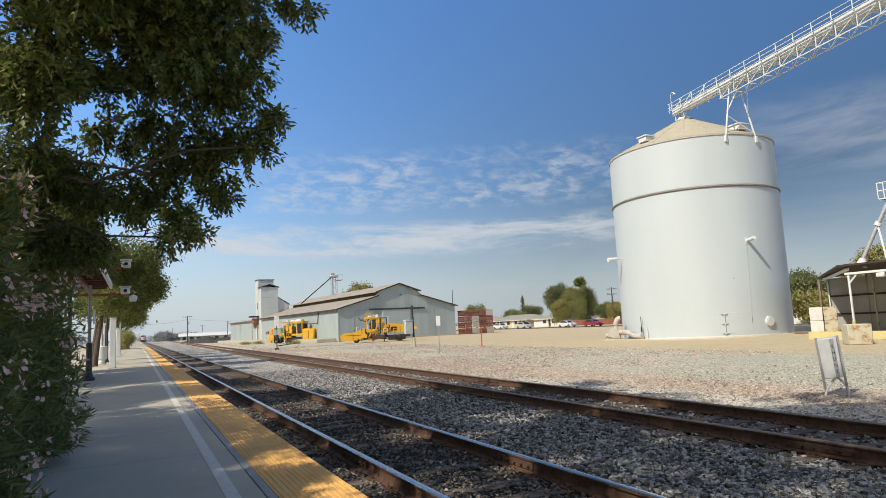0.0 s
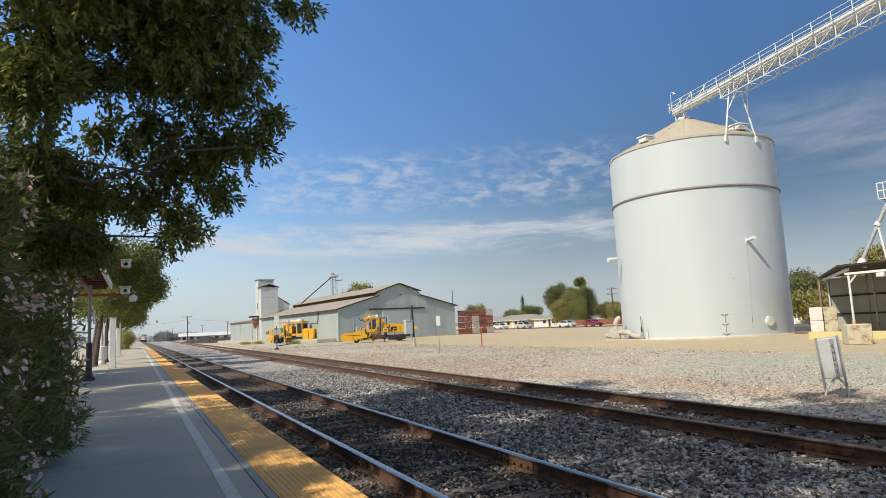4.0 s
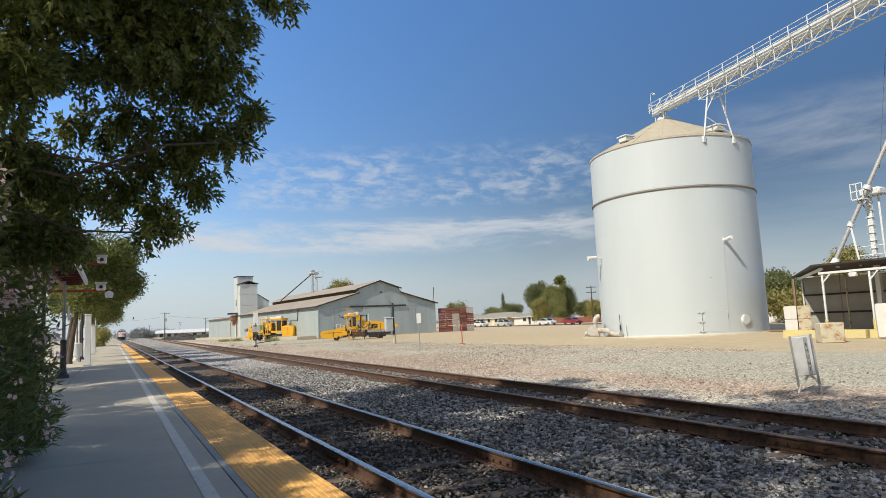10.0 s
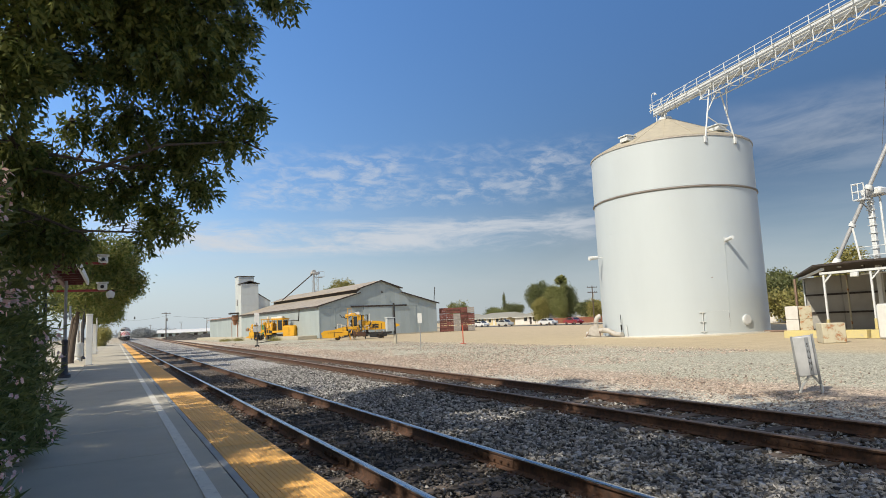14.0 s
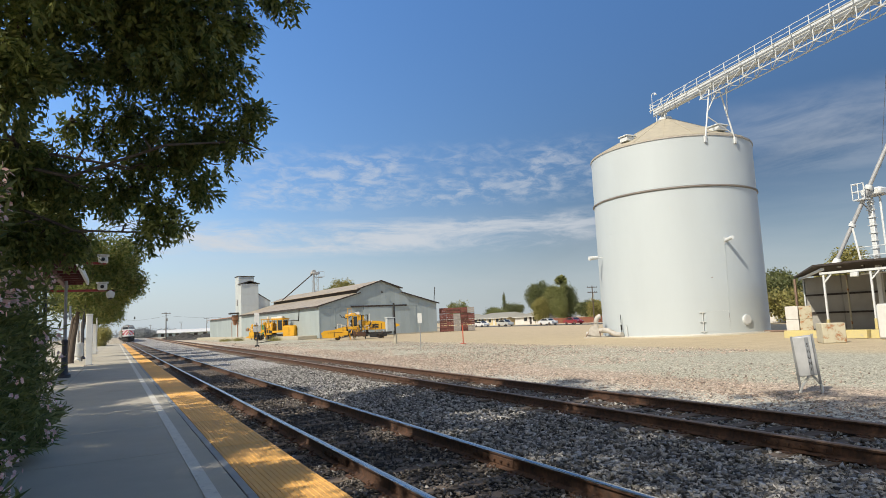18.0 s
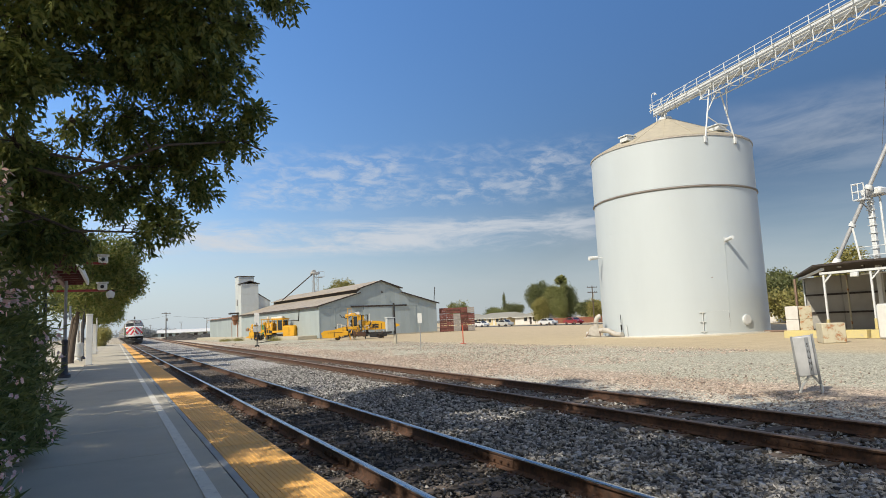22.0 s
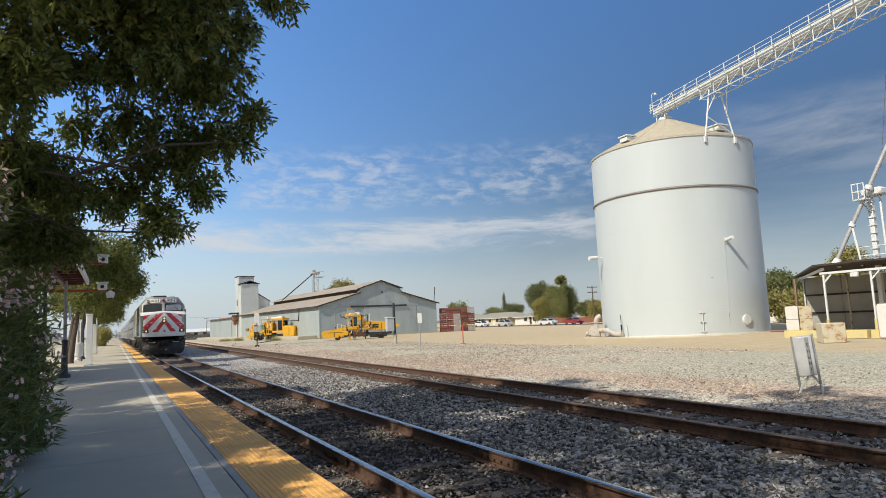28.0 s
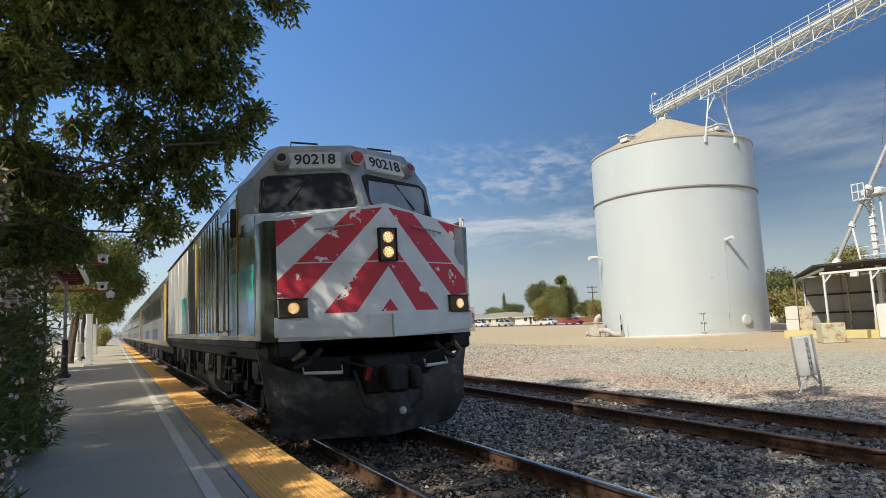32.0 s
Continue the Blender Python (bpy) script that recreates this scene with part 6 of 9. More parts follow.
    part("stand_pipe", Mesh().rod(on_silo(179.3, 0.0, 0.2), on_silo(179.3, 1.72, 0.2), 0.022, n=8).box(-0.045, -0.045, 0.6, 0.045, 0.045, 0.95, 0.01, Matrix.Translation(on_silo(179.3, 0, 0.2))), STEEL_DARK, th, "dark stand pipe")
    part("stand_pipe", Mesh().rod(on_silo(-175.9, 0.0, 0.15), on_silo(-176.5, 0.95, 0.15), 0.03, n=8), WHITE_STEEL, th)
    part("patch", Mesh().rod(on_silo(-117.3, 4.04, -0.02), on_silo(-117.3, 4.04, 0.015), 0.04, n=10), RAIL_DULL, th)
    # roof hatches near the eave
    for ang, w in ((-170, 0.4), (-96, 0.45), (60, 0.4)):
        a = radians(ang)
        c = Vector((5.35 * math.cos(a), 5.35 * math.sin(a), SH + 0.42))
        h = part("roof_hatch", Mesh().box(-w, -w, 0, w, w, 0.36, 0.03, Matrix.Translation(c)), WHITE_STEEL, th, "white roof vent box")
        part("lid", Mesh().box(-w - 0.1, -w - 0.1, 0.36, w + 0.1, w + 0.1, 0.46, 0.02, Matrix.Translation(c)), WHITE_STEEL, h)
    # seams of the shell plates
    for z in (2.6, 5.2, 7.9):
        part("shell_seam", Mesh().lathe([(SR - 0.012, z - 0.012), (SR + 0.003, z - 0.005), (SR + 0.003, z + 0.005), (SR - 0.012, z + 0.012)], 96), SILO_WHITE, th)


silo_fittings()
STEP, START = Vector((-0.2264, -1.3757, 0.016)), Vector((39.09, 31.09, 18.25))


def bridge():
    th = thing("conveyor_bridge", Matrix.Translation(START), "white steel conveyor bridge with railing and lattice truss on the silo", "conveyor")
    ax = STEP.normalized()
    sd = Vector((ax.y, -ax.x, 0)).normalized()      # towards +x or -x side
    if sd.x > 0:
        sd = -sd                                     # sd points to the track side
    P = lambda i, side, z: STEP * i + sd * side + Vector((0, 0, z))
    i0, i1 = -4.1, 19
    # housing
    a, b = P(i0, 0, 0.02), P(i1, 0, 0.02)
    part("conveyor_housing", Mesh().rod(a + sd * 0.05, b + sd * 0.05, 0.27, 0.27, 16), WHITE_STEEL, th, "white tubular conveyor housing")
    part("walkway", Mesh().bar(P(i0, 0.62, -0.05), P(i1, 0.62, -0.05), 0.06, 0.62), WHITE_STEEL, th)
    for side in (0.95, -0.55):
        part("toe_board", Mesh().bar(P(i0, side, 0.06), P(i1, side, 0.06), 0.14, 0.03), WHITE_STEEL, th)
    for z in (0.32, 0.62):
        part("handrail", Mesh().rod(P(i0, 0.97, z), P(i1, 0.97, z), 0.024, n=8), WHITE_STEEL, th)
        part("handrail", Mesh().rod(P(i0, -0.57, z), P(0, -0.57, z), 0.024, n=8), WHITE_STEEL, th)
        part("end_rail", Mesh().rod(P(i0, 0.97, z), P(i0, -0.57, z), 0.024, n=8), WHITE_STEEL, th)
    post = Mesh().bar((0, 0, -0.15), (0, 0, 0.65), 0.042).done("rail_post")
    post.materials.append(WHITE_STEEL)
    for k in range(-4, 20):
        part("rail_post", post, WHITE_STEEL, th, at=Matrix.Translation(P(k, 0.97, 0)))
        if k <= 0:
            part("rail_post", post, WHITE_STEEL, th, at=Matrix.Translation(P(k, -0.57, 0)))
    # braces of the platform end
    for k in (-3.4, -2.6, -1.4):
        part("brace", Mesh().bar(P(k, 0.97, 0.05), P(k + 0.6, 0.97, 0.6), 0.05), WHITE_STEEL, th)
    # truss
    for side in (0.75, -0.28):
        part("bottom_chord", Mesh().bar(P(-0.1, side, -0.95), P(i1, side, -0.95), 0.07, 0.07, 0.01), WHITE_STEEL, th)
        part("top_chord", Mesh().bar(P(-0.1, side, -0.12), P(i1, side, -0.12), 0.07, 0.07, 0.01), WHITE_STEEL, th)
        for k in range(0, 19):
            part("truss_post", Mesh().bar(P(k, side, -0.95), P(k, side, -0.1), 0.048), WHITE_STEEL, th)
            part("truss_diagonal", Mesh().bar(P(k, side, -0.95), P(k + 1, side, -0.12), 0.036), WHITE_STEEL, th)
    for k in range(0, 19):
        part("cross_tie", Mesh().bar(P(k, -0.28, -0.95), P(k, 0.75, -0.95), 0.036), WHITE_STEEL, th)
        part("sway_brace", Mesh().bar(P(k, -0.28, -0.95), P(k + 1, 0.75, -0.95), 0.03), WHITE_STEEL, th)
        part("roller", Mesh().rod(P(k + 0.5, -0.4, -0.42), P(k + 0.5, 0.45, -0.42), 0.06, n=8), WHITE_STEEL, th)
    # bent that stands on the silo's rim
    L0, L1 = SILO + on_silo(-113.3, SH - 0.45, 0.06) - START, SILO + on_silo(-89.5, SH - 0.45, 0.06) - START
    T0, T1 = P(0.45, 0.42, -0.1), P(0.5, -0.3, -0.1)
    for a, b in ((L0, T0), (L1, T1)):
        part("support_leg", Mesh().rod(a, b, 0.065, 0.055, 10), WHITE_STEEL, th, "white tubular support leg")
        part("leg_shoe", Mesh().bar(a + Vector((0, 0, -0.22)), a + Vector((0, 0, 0.25)), 0.2, 0.16, 0.02), WHITE_STEEL, th)
    part("leg_brace", Mesh().rod(L0.lerp(T0, 0.42), L1.lerp(T1, 0.12), 0.035, n=6), WHITE_STEEL, th)
    part("leg_brace", Mesh().rod(L1.lerp(T1, 0.46), P(1.6, 0.4, -0.95), 0.03, n=6), WHITE_STEEL, th)
    part("leg_brace", Mesh().rod(L0.lerp(T0, 0.5), L1.lerp(T1, 0.97), 0.045, n=6), WHITE_STEEL, th)
    part("knee_brace", Mesh().rod(T0 + Vector((0, 0, -0.5)), P(-1.1, 0.2, -0.2), 0.05, n=6), WHITE_STEEL, th)
    # head box over the silo's cap and a gooseneck lamp
    part("head_spout", Mesh().bar(P(-3.75, 0.05, -1.1), P(-3.75, 0.05, 0), 0.34, 0.34, 0.03), WHITE_STEEL, th, "discharge spout into the roof cap")
    for k, side in ((-3.95, 0.5), (-3.95, -0.4), (-3.2, 0.5)):
        part("head_leg", Mesh().bar(P(k, side, -0.9), P(k, side, 0), 0.07), WHITE_STEEL, th)
    lm = P(-3.8, 0.97, 0)
    part("gooseneck_lamp", Mesh().pipe([lm, lm + Vector((0, 0, 1.35)), lm + Vector((0.06, -0.08, 1.48)), lm + Vector((0.14, -0.22, 1.46))], 0.02, 6).lathe([(0.02, 0.16), (0.14, 0.0)], 12, lm + Vector((0.15, -0.24, 1.30))), WHITE_STEEL, th, "small gooseneck lamp")
    # far bent under the other end
    for side in (0.75, -0.75):
        a = P(18.6, side, -0.1)
        part("end_leg", Mesh().bar(Vector((a.x + side * 1.2 * sd.x, a.y, -START.z)), a, 0.16, 0.16, 0.01), WHITE_STEEL, th)


bridge()


BLOWER_PAINT = mat("blower_paint", (0.50, 0.475, 0.43), (0.40, 0.375, 0.335), 0.6, scale=4, bump=0.06, stain=(0.30, 0.22, 0.15), stain_at=0.6, stain_scale=3)


def blower():
    th = thing("aeration_blower", pose(33.3, 38.9, 0, 0, 0, -41) @ Matrix.Scale(0.9, 4), "white steel aeration blower with elbow duct beside the silo", "blower")
    part("pad", Mesh().box(-0.95, -0.7, -0.1, 1.0, 0.8, 0.10, 0.03), CONCRETE, th)
    h = part("fan_casing", Mesh().rod((-0.05, -0.3, 0.62), (-0.05, 0.3, 0.62), 0.40, 0.40, 24).box(-0.35, -0.28, 0.12, 0.5, 0.28, 0.80, 0.03), BLOWER_PAINT, th, "scroll fan casing")
    for y in (-0.31, 0.29):
        part("casing_rim", Mesh().rod((-0.05, y, 0.62), (-0.05, y + 0.02, 0.62), 0.43, 0.43, 24), BLOWER_PAINT, h)
    part("motor", Mesh().rod((-0.75, -0.1, 0.38), (-0.25, -0.1, 0.38), 0.20, 0.20, 14).box(-0.75, -0.28, 0.10, -0.3, 0.1, 0.2, 0.02), BLOWER_PAINT, th, "pale electric motor")
    part("riser", Mesh().rod((0.16, 0, 0.9), (0.16, 0, 1.35), 0.19, 0.19, 16), BLOWER_PAINT, th, "white riser pipe")
    part("flange", Mesh().rod((0.16, 0, 1.30), (0.16, 0, 1.36), 0.27, 0.27, 16), BLOWER_PAINT, th)
    el = Mesh()
    pts = [Vector((0.16 + 0.42 * (1 - math.cos(a)), 0, 1.36 + 0.5 * math.sin(a))) for a in [math.pi / 2 * k / 6 for k in range(7)]]
    el.pipe(pts, 0.20, 16)
    part("elbow", el, BLOWER_PAINT, th, "white elbow intake")
    du = Mesh()
    pts = [Vector(q) for q in ((0.45, -0.1, 0.62), (0.8, -0.4, 0.66), (1.15, -0.75, 0.60), (1.45, -1.1, 0.42), (1.75, -1.5, 0.30), (2.2, -2.1, 0.28))]
    du.pipe(pts, 0.21, 16)
    part("duct", du, BLOWER_PAINT, th, "white air duct into the silo")
    for q in (1, 3):
        d = (pts[q + 1] - pts[q]).normalized()
        part("duct_band", Mesh().rod(pts[q] - d * 0.03, pts[q] + d * 0.03, 0.25, 0.25, 16), BLOWER_PAINT, th)
    part("frame_leg", Mesh().bar((-0.8, -0.5, 0.1), (-0.5, -0.5, 0.5), 0.06).bar((0.5, -0.45, 0.1), (0.4, -0.4, 0.6), 0.06), RAIL_DULL, th)


blower()
YELLOW_WALL = mat("yellow_block_paint", (0.60, 0.50, 0.20), (0.52, 0.45, 0.23), 0.8, scale=2, bump=0.15, stain=(0.45, 0.40, 0.28), stain_at=0.6)
BLOCK_CREAM = mat("block_cream", (0.52, 0.48, 0.36), (0.43, 0.40, 0.29), 0.85, scale=2.5, bump=0.2, stain=(0.34, 0.14, 0.055), stain_at=0.53, stain_scale=2.6)
BLOCK_WHITE = mat("block_white", (0.66, 0.65, 0.62), (0.58, 0.57, 0.54), 0.85, scale=2.5, bump=0.2, stain=(0.42, 0.30, 0.22), stain_at=0.68)
SHED_WALL = mat("shed_panel", (0.36, 0.35, 0.32), (0.30, 0.29, 0.265), 0.75, scale=1, bump=0.05, jitter=0.08)


def shed():
    th = thing("open_shed", Matrix(), "open-fronted shed with dark roof, white posts and grey panel walls", "shed")
    F, FR, B, BR = Vector((35.5, 22.4, 3.98)), Vector((35.5, -4, 3.98)), Vector((43.2, 28.7, 3.78)), Vector((43.2, -4, 3.78))
    up = Vector((0, 0, 0.1))
    n = 16
    for k in range(n):
        a0, a1, b0, b1 = F.lerp(FR, k / n), F.lerp(FR, (k + 1.02) / n), B.lerp(BR, k / n), B.lerp(BR, (k + 1.02) / n)
        q = Vector((0, 0, 0.02 * (k % 2)))
        part("roof_sheet", Mesh().add([a0 + q, a1 + q, b1 + q, b0 + q, a0 + up + q, a1 + up + q, b1 + up + q, b0 + up + q], [(0, 1, 2, 3), (4, 5, 6, 7), (0, 1, 5, 4), (1, 2, 6, 5), (2, 3, 7, 6), (3, 0, 4, 7)]), TRIM_DARK, th)
    part("front_beam", Mesh().box(35.70, -4, 3.48, 35.82, 22.2, 3.62, 0.02), WHITE_STEEL, th, "white front beam")
    for y in (22.0, 19.45, 16.9, 14.3, 11.7):
        part("post", Mesh().box(35.71, y - 0.05, 0, 35.81, y + 0.05, 3.46, 0.015), WHITE_STEEL, th, "white steel post")
        part("post_guard", Mesh().box(35.69, y - 0.07, 0, 35.83, y + 0.07, 0.95, 0.015), YELLOW_WALL, th, "yellow painted post foot")
        part("knee_brace", Mesh().bar((35.76, y, 3.0), (35.76, y - 0.45, 3.46), 0.07), WHITE_STEEL, th)
        part("knee_brace", Mesh().bar((35.76, y, 3.0), (36.4, y, 3.55), 0.07), WHITE_STEEL, th)
    part("end_rafter", Mesh().bar((35.76, 22.0, 3.8), (43.0, 28.2, 3.62), 0.14), WHITE_STEEL, th)
    part("corner_post", Mesh().box(43.0, 27.8, 0, 43.2, 28.0, 3.6, 0.02), WHITE_STEEL, th)
    part("corner_post", Mesh().box(41.0, 27.2, 0, 41.14, 27.34, 3.6, 0.02), RAIL_DULL, th)
    part("inner_post", Mesh().box(41.0, 23.75, 0, 41.09, 23.84, 3.6, 0.02), BLOCK_CREAM, th)
    for k in range(12):
        for j in range(3):
            part("wall_panel", Mesh().box(43.0, 27.9 - 2.6 * (k + 1) + 0.02, 0.05 + 1.22 * j, 43.1, 27.9 - 2.6 * k, 1.22 * (j + 1) + 0.02, 0.01), SHED_WALL, th)
    for z in (1.24, 2.46):
        part("girt", Mesh().box(42.88, -3, z - 0.06, 42.98, 27.8, z + 0.06), TRIM_DARK, th)
    part("tube_light", Mesh().rod((37.0, 20.6, 3.40), (37.0, 19.2, 3.40), 0.05), WHITE, th, "white strip light")
    part("tube_hanger", Mesh().bar((37.0, 20.4, 3.4), (37.0, 20.4, 3.9), 0.03).bar((37.0, 19.4, 3.4), (37.0, 19.4, 3.9), 0.03), STEEL_DARK, th)
    for y in (20.2, 17.6):
        part("flood_lamp", Mesh().box(35.5, y - 0.2, 3.22, 35.7, y + 0.2, 3.46, 0.03), WHITE_STEEL, th)


shed()


def elevator_leg():
    th = thing("bucket_elevator", pose(38.9, 20.7, 0), "white bucket elevator with grain spout above the shed", "grain elevator")
    o = Vector((38.9, 20.7, 0))
    P = lambda az, d, z: polar(az, d, z) - o
    part("leg_casing", Mesh().box(-0.13, -0.13, 0, 0.13, 0.13, 8.0, 0.02), WHITE_STEEL, th)
    part("leg_casing", Mesh().box(0.12, -0.50, 0, 0.22, -0.40, 8.0, 0.02), WHITE_STEEL, th)
    for k in range(9):
        part("casing_flange", Mesh().box(-0.19, -0.19, 3.95 + 0.45 * k, 0.19, 0.19, 3.98 + 0.45 * k), WHITE_STEEL, th)
    part("head", Mesh().box(-0.35, -0.8, 7.9, 0.55, 0.35, 8.35, 0.1), WHITE_STEEL, th)
    sp0, sp1 = P(59.27, 43.5, 4.1), P(66.0, 43.5, 14.6)
    part("spout", Mesh().rod(sp0, sp1, 0.115, 0.115, 14), mat("spout_zinc", (0.42, 0.43, 0.44), (0.34, 0.35, 0.36), 0.5, metal=0.3, scale=5), th, "grey inclined grain spout")
    part("spout_flange", Mesh().rod(sp0.lerp(sp1, 0.395), sp0.lerp(sp1, 0.415), 0.21, 0.21, 14).rod(sp0.lerp(sp1, 0.20), sp0.lerp(sp1, 0.215), 0.19, 0.19, 14), WHITE_STEEL, th)
    part("spout_boot", Mesh().rod(sp0 + Vector((0, 0, -0.15)), sp0.lerp(sp1, 0.03), 0.30, 0.18, 12), WHITE_STEEL, th)
    part("brace", Mesh().bar(P(60.98, 43.4, 3.9), P(60.6, 43.4, 6.5), 0.10), WHITE_STEEL, th)
    # ladder platform with railing
    c = P(61.5, 43.4, 8.1)
    pf = part("platform", Mesh().box(-0.3, -0.3, -0.45, 0.3, 0.35, -0.38, 0.01, Matrix.Translation(c)), WHITE_STEEL, th)
    for z in (0.05, 0.5):
        part("rail", Mesh().pipe([c + Vector((0.3, 0.35, z)), c + Vector((-0.3, 0.35, z)), c + Vector((-0.3, -0.3, z))], 0.025, 6), WHITE_STEEL, pf)
    for dx, dy in ((0.3, 0.35), (-0.3, 0.35), (-0.3, -0.3), (-0.3, 0.02)):
        part("rail_post", Mesh().rod(c + Vector((dx, dy, -0.4)), c + Vector((dx, dy, 0.52)), 0.03, n=6), WHITE_STEEL, pf)
    part("platform_brace", Mesh().bar(c + Vector((-0.3, 0, -0.42)), P(61.95, 43.9, 7.0), 0.07), WHITE_STEEL, th)
    # roof railing
    for z in (4.45, 4.95):
        part("roof_rail", Mesh().rod(P(60.95, 43.4, z), P(64.5, 43.4, z + 0.1), 0.025, n=6), WHITE_STEEL, th)
    for az in (62.6, 63.6):
        part("roof_rail_post", Mesh().rod(P(az, 43.4, 3.9), P(az, 43.4, 5.05), 0.03, n=6), WHITE_STEEL, th)
    part("guy_wire", Mesh().rod(P(62.9, 43.6, 9.4), P(64.3, 44.5, 17), 0.012, n=4), STEEL_DARK, th)
    # the far end of the spout rests on a mast
    part("mast", Mesh().bar((sp1.x, sp1.y, 0), sp1, 0.25), WHITE_STEEL, th)


elevator_leg()


def block(m, w, d, h, material, label):
    return thing("concrete_block", m, label, "concrete block", "stacked blocks", data=Mesh().box(-w / 2, -d / 2, 0, w / 2, d / 2, h, 0.03).box(-0.06, -d / 2 - 0.012, 0.05, 0.06, -d / 2 + 0.02, h - 0.05), material=material)


block(pose(30.0, 18.4, 0, 0, 0, -40), 1.0, 0.85, 0.93, BLOCK_CREAM, "rust-stained cream concrete block standing in the yard")
for az, z, mm, lb in ((55.98, 0, BLOCK_WHITE, "white concrete block in a stack beside the shed"), (55.98, 0.89, BLOCK_WHITE, "white concrete block on top of a stack"),
                      (56.92, 0, BLOCK_CREAM, "rust-stained cream block in a stack"), (56.92, 0.89, BLOCK_CREAM, "rust-stained cream block on top of a stack")):
    q = polar(az, 49.0, z)
    block(pose(q.x, q.y, q.z, 0, 0, -57), 0.76, 0.75, 0.88, mm, lb)
for k in range(5):
    thing("barrier_block", pose(34.2 + 0.1 * k, 22.4 - 2.3 * k, 0, 0, 0, -92), "yellow painted low concrete barrier along the shed's front", "barrier", "yellow barriers",
          data=Mesh().prism([(-0.3, 0), (0.3, 0), (0.26, 0.42), (-0.26, 0.42)], -1.1, 1.1, "x"), material=YELLOW_WALL)


def tote():
    th = thing("storage_tank", pose(34.3, 17.1, 0), "white poly storage tank with a lid in the yard", "tank")
    part("body", Mesh().box(-1.0, -1.0, 0, 1.0, 1.0, 1.72, 0.08), WHITE, th)
    part("lid", Mesh().rod((0, 0, 1.7), (0, 0, 1.82), 0.25, 0.22, 16), STEEL_DARK, th)


tote()
thing("steel_beam", pose(42.1, 29.5, 0, 0, 0, -61), "dark flat steel beam lying beside the silo", "steel beam", data=Mesh().box(-2.2, -0.25, 0.0, 2.2, 0.25, 0.14, 0.03).rod((-1.2, 0, 0.14), (-1.2, 0, 0.32), 0.14, n=10), material=RAIL_DULL)


def shunt():
    th = thing("shunt_box", pose(12.955, 8.47, 0, 0, 0, -57) @ Matrix.Diagonal((0.80, 0.9, 1.02, 1)), "grey steel shunt box leaning on angle legs beside the siding", "signal box")
    tilt = pose(0, 0, 0, 4, -5, 0)
    G = mat("galvanised", (0.56, 0.57, 0.57), (0.48, 0.49, 0.49), 0.5, metal=0.2, scale=6, bump=0.03)
    part("box", Mesh().box(-0.235, -0.11, 0.36, 0.19, 0.11, 1.16, 0.012, tilt), G, th, "grey steel box")
    d = part("door_strip", Mesh().box(0.03, -0.125, 0.38, 0.12, -0.108, 1.14, 0.004, tilt), mat("sign_grey", (0.27, 0.29, 0.31), None, 0.5), th, "blue-grey lettered strip")
    G2 = mat("galvanised_dull", (0.36, 0.37, 0.37), (0.28, 0.29, 0.29), 0.5, metal=0.4, scale=6, bump=0.03)
    for x in (-0.26, 0.22):
        part("leg", Mesh().box(x - 0.03, -0.03, -0.15, x + 0.03, 0.03, 1.18, 0.004, tilt).box(x - 0.03, -0.03, -0.15, x - 0.022, 0.09, 1.18, 0, tilt), G2, th)
    for k, ch in enumerate("SHUNT"):
        writing(ch, 0.095, tilt @ pose(0.075, -0.128, 0.985 - 0.125 * k), INK, d, "letter")
    part("conduit", Mesh().pipe([(-0.02, 0, 0.36), (-0.10, 0, 0.27), (-0.22, -0.02, 0.14), (-0.30, -0.04, -0.03)], 0.028, 8), WHITE, th, "white conduit")
    part("conduit", Mesh().pipe([(0.02, 0, 0.36), (0.12, 0, 0.27), (0.23, -0.02, 0.14), (0.22, -0.04, -0.05)], 0.028, 8), WHITE, th, "white conduit")


shunt()


# ---- barn's tower and annex ----
RUST_TIN = mat("rust_tin", (0.30, 0.15, 0.08), (0.22, 0.10, 0.055), 0.75, scale=2, bump=0.1)
TOWER_TIN = mat("tower_tin", (0.54, 0.57, 0.55), (0.47, 0.50, 0.49), 0.55, metal=0.15, scale=0.5, bump=0.05, stain=(0.32, 0.30, 0.27), stain_at=0.66, stain_scale=0.8, jitter=0.04, stretch=(1, 1, 0.3))


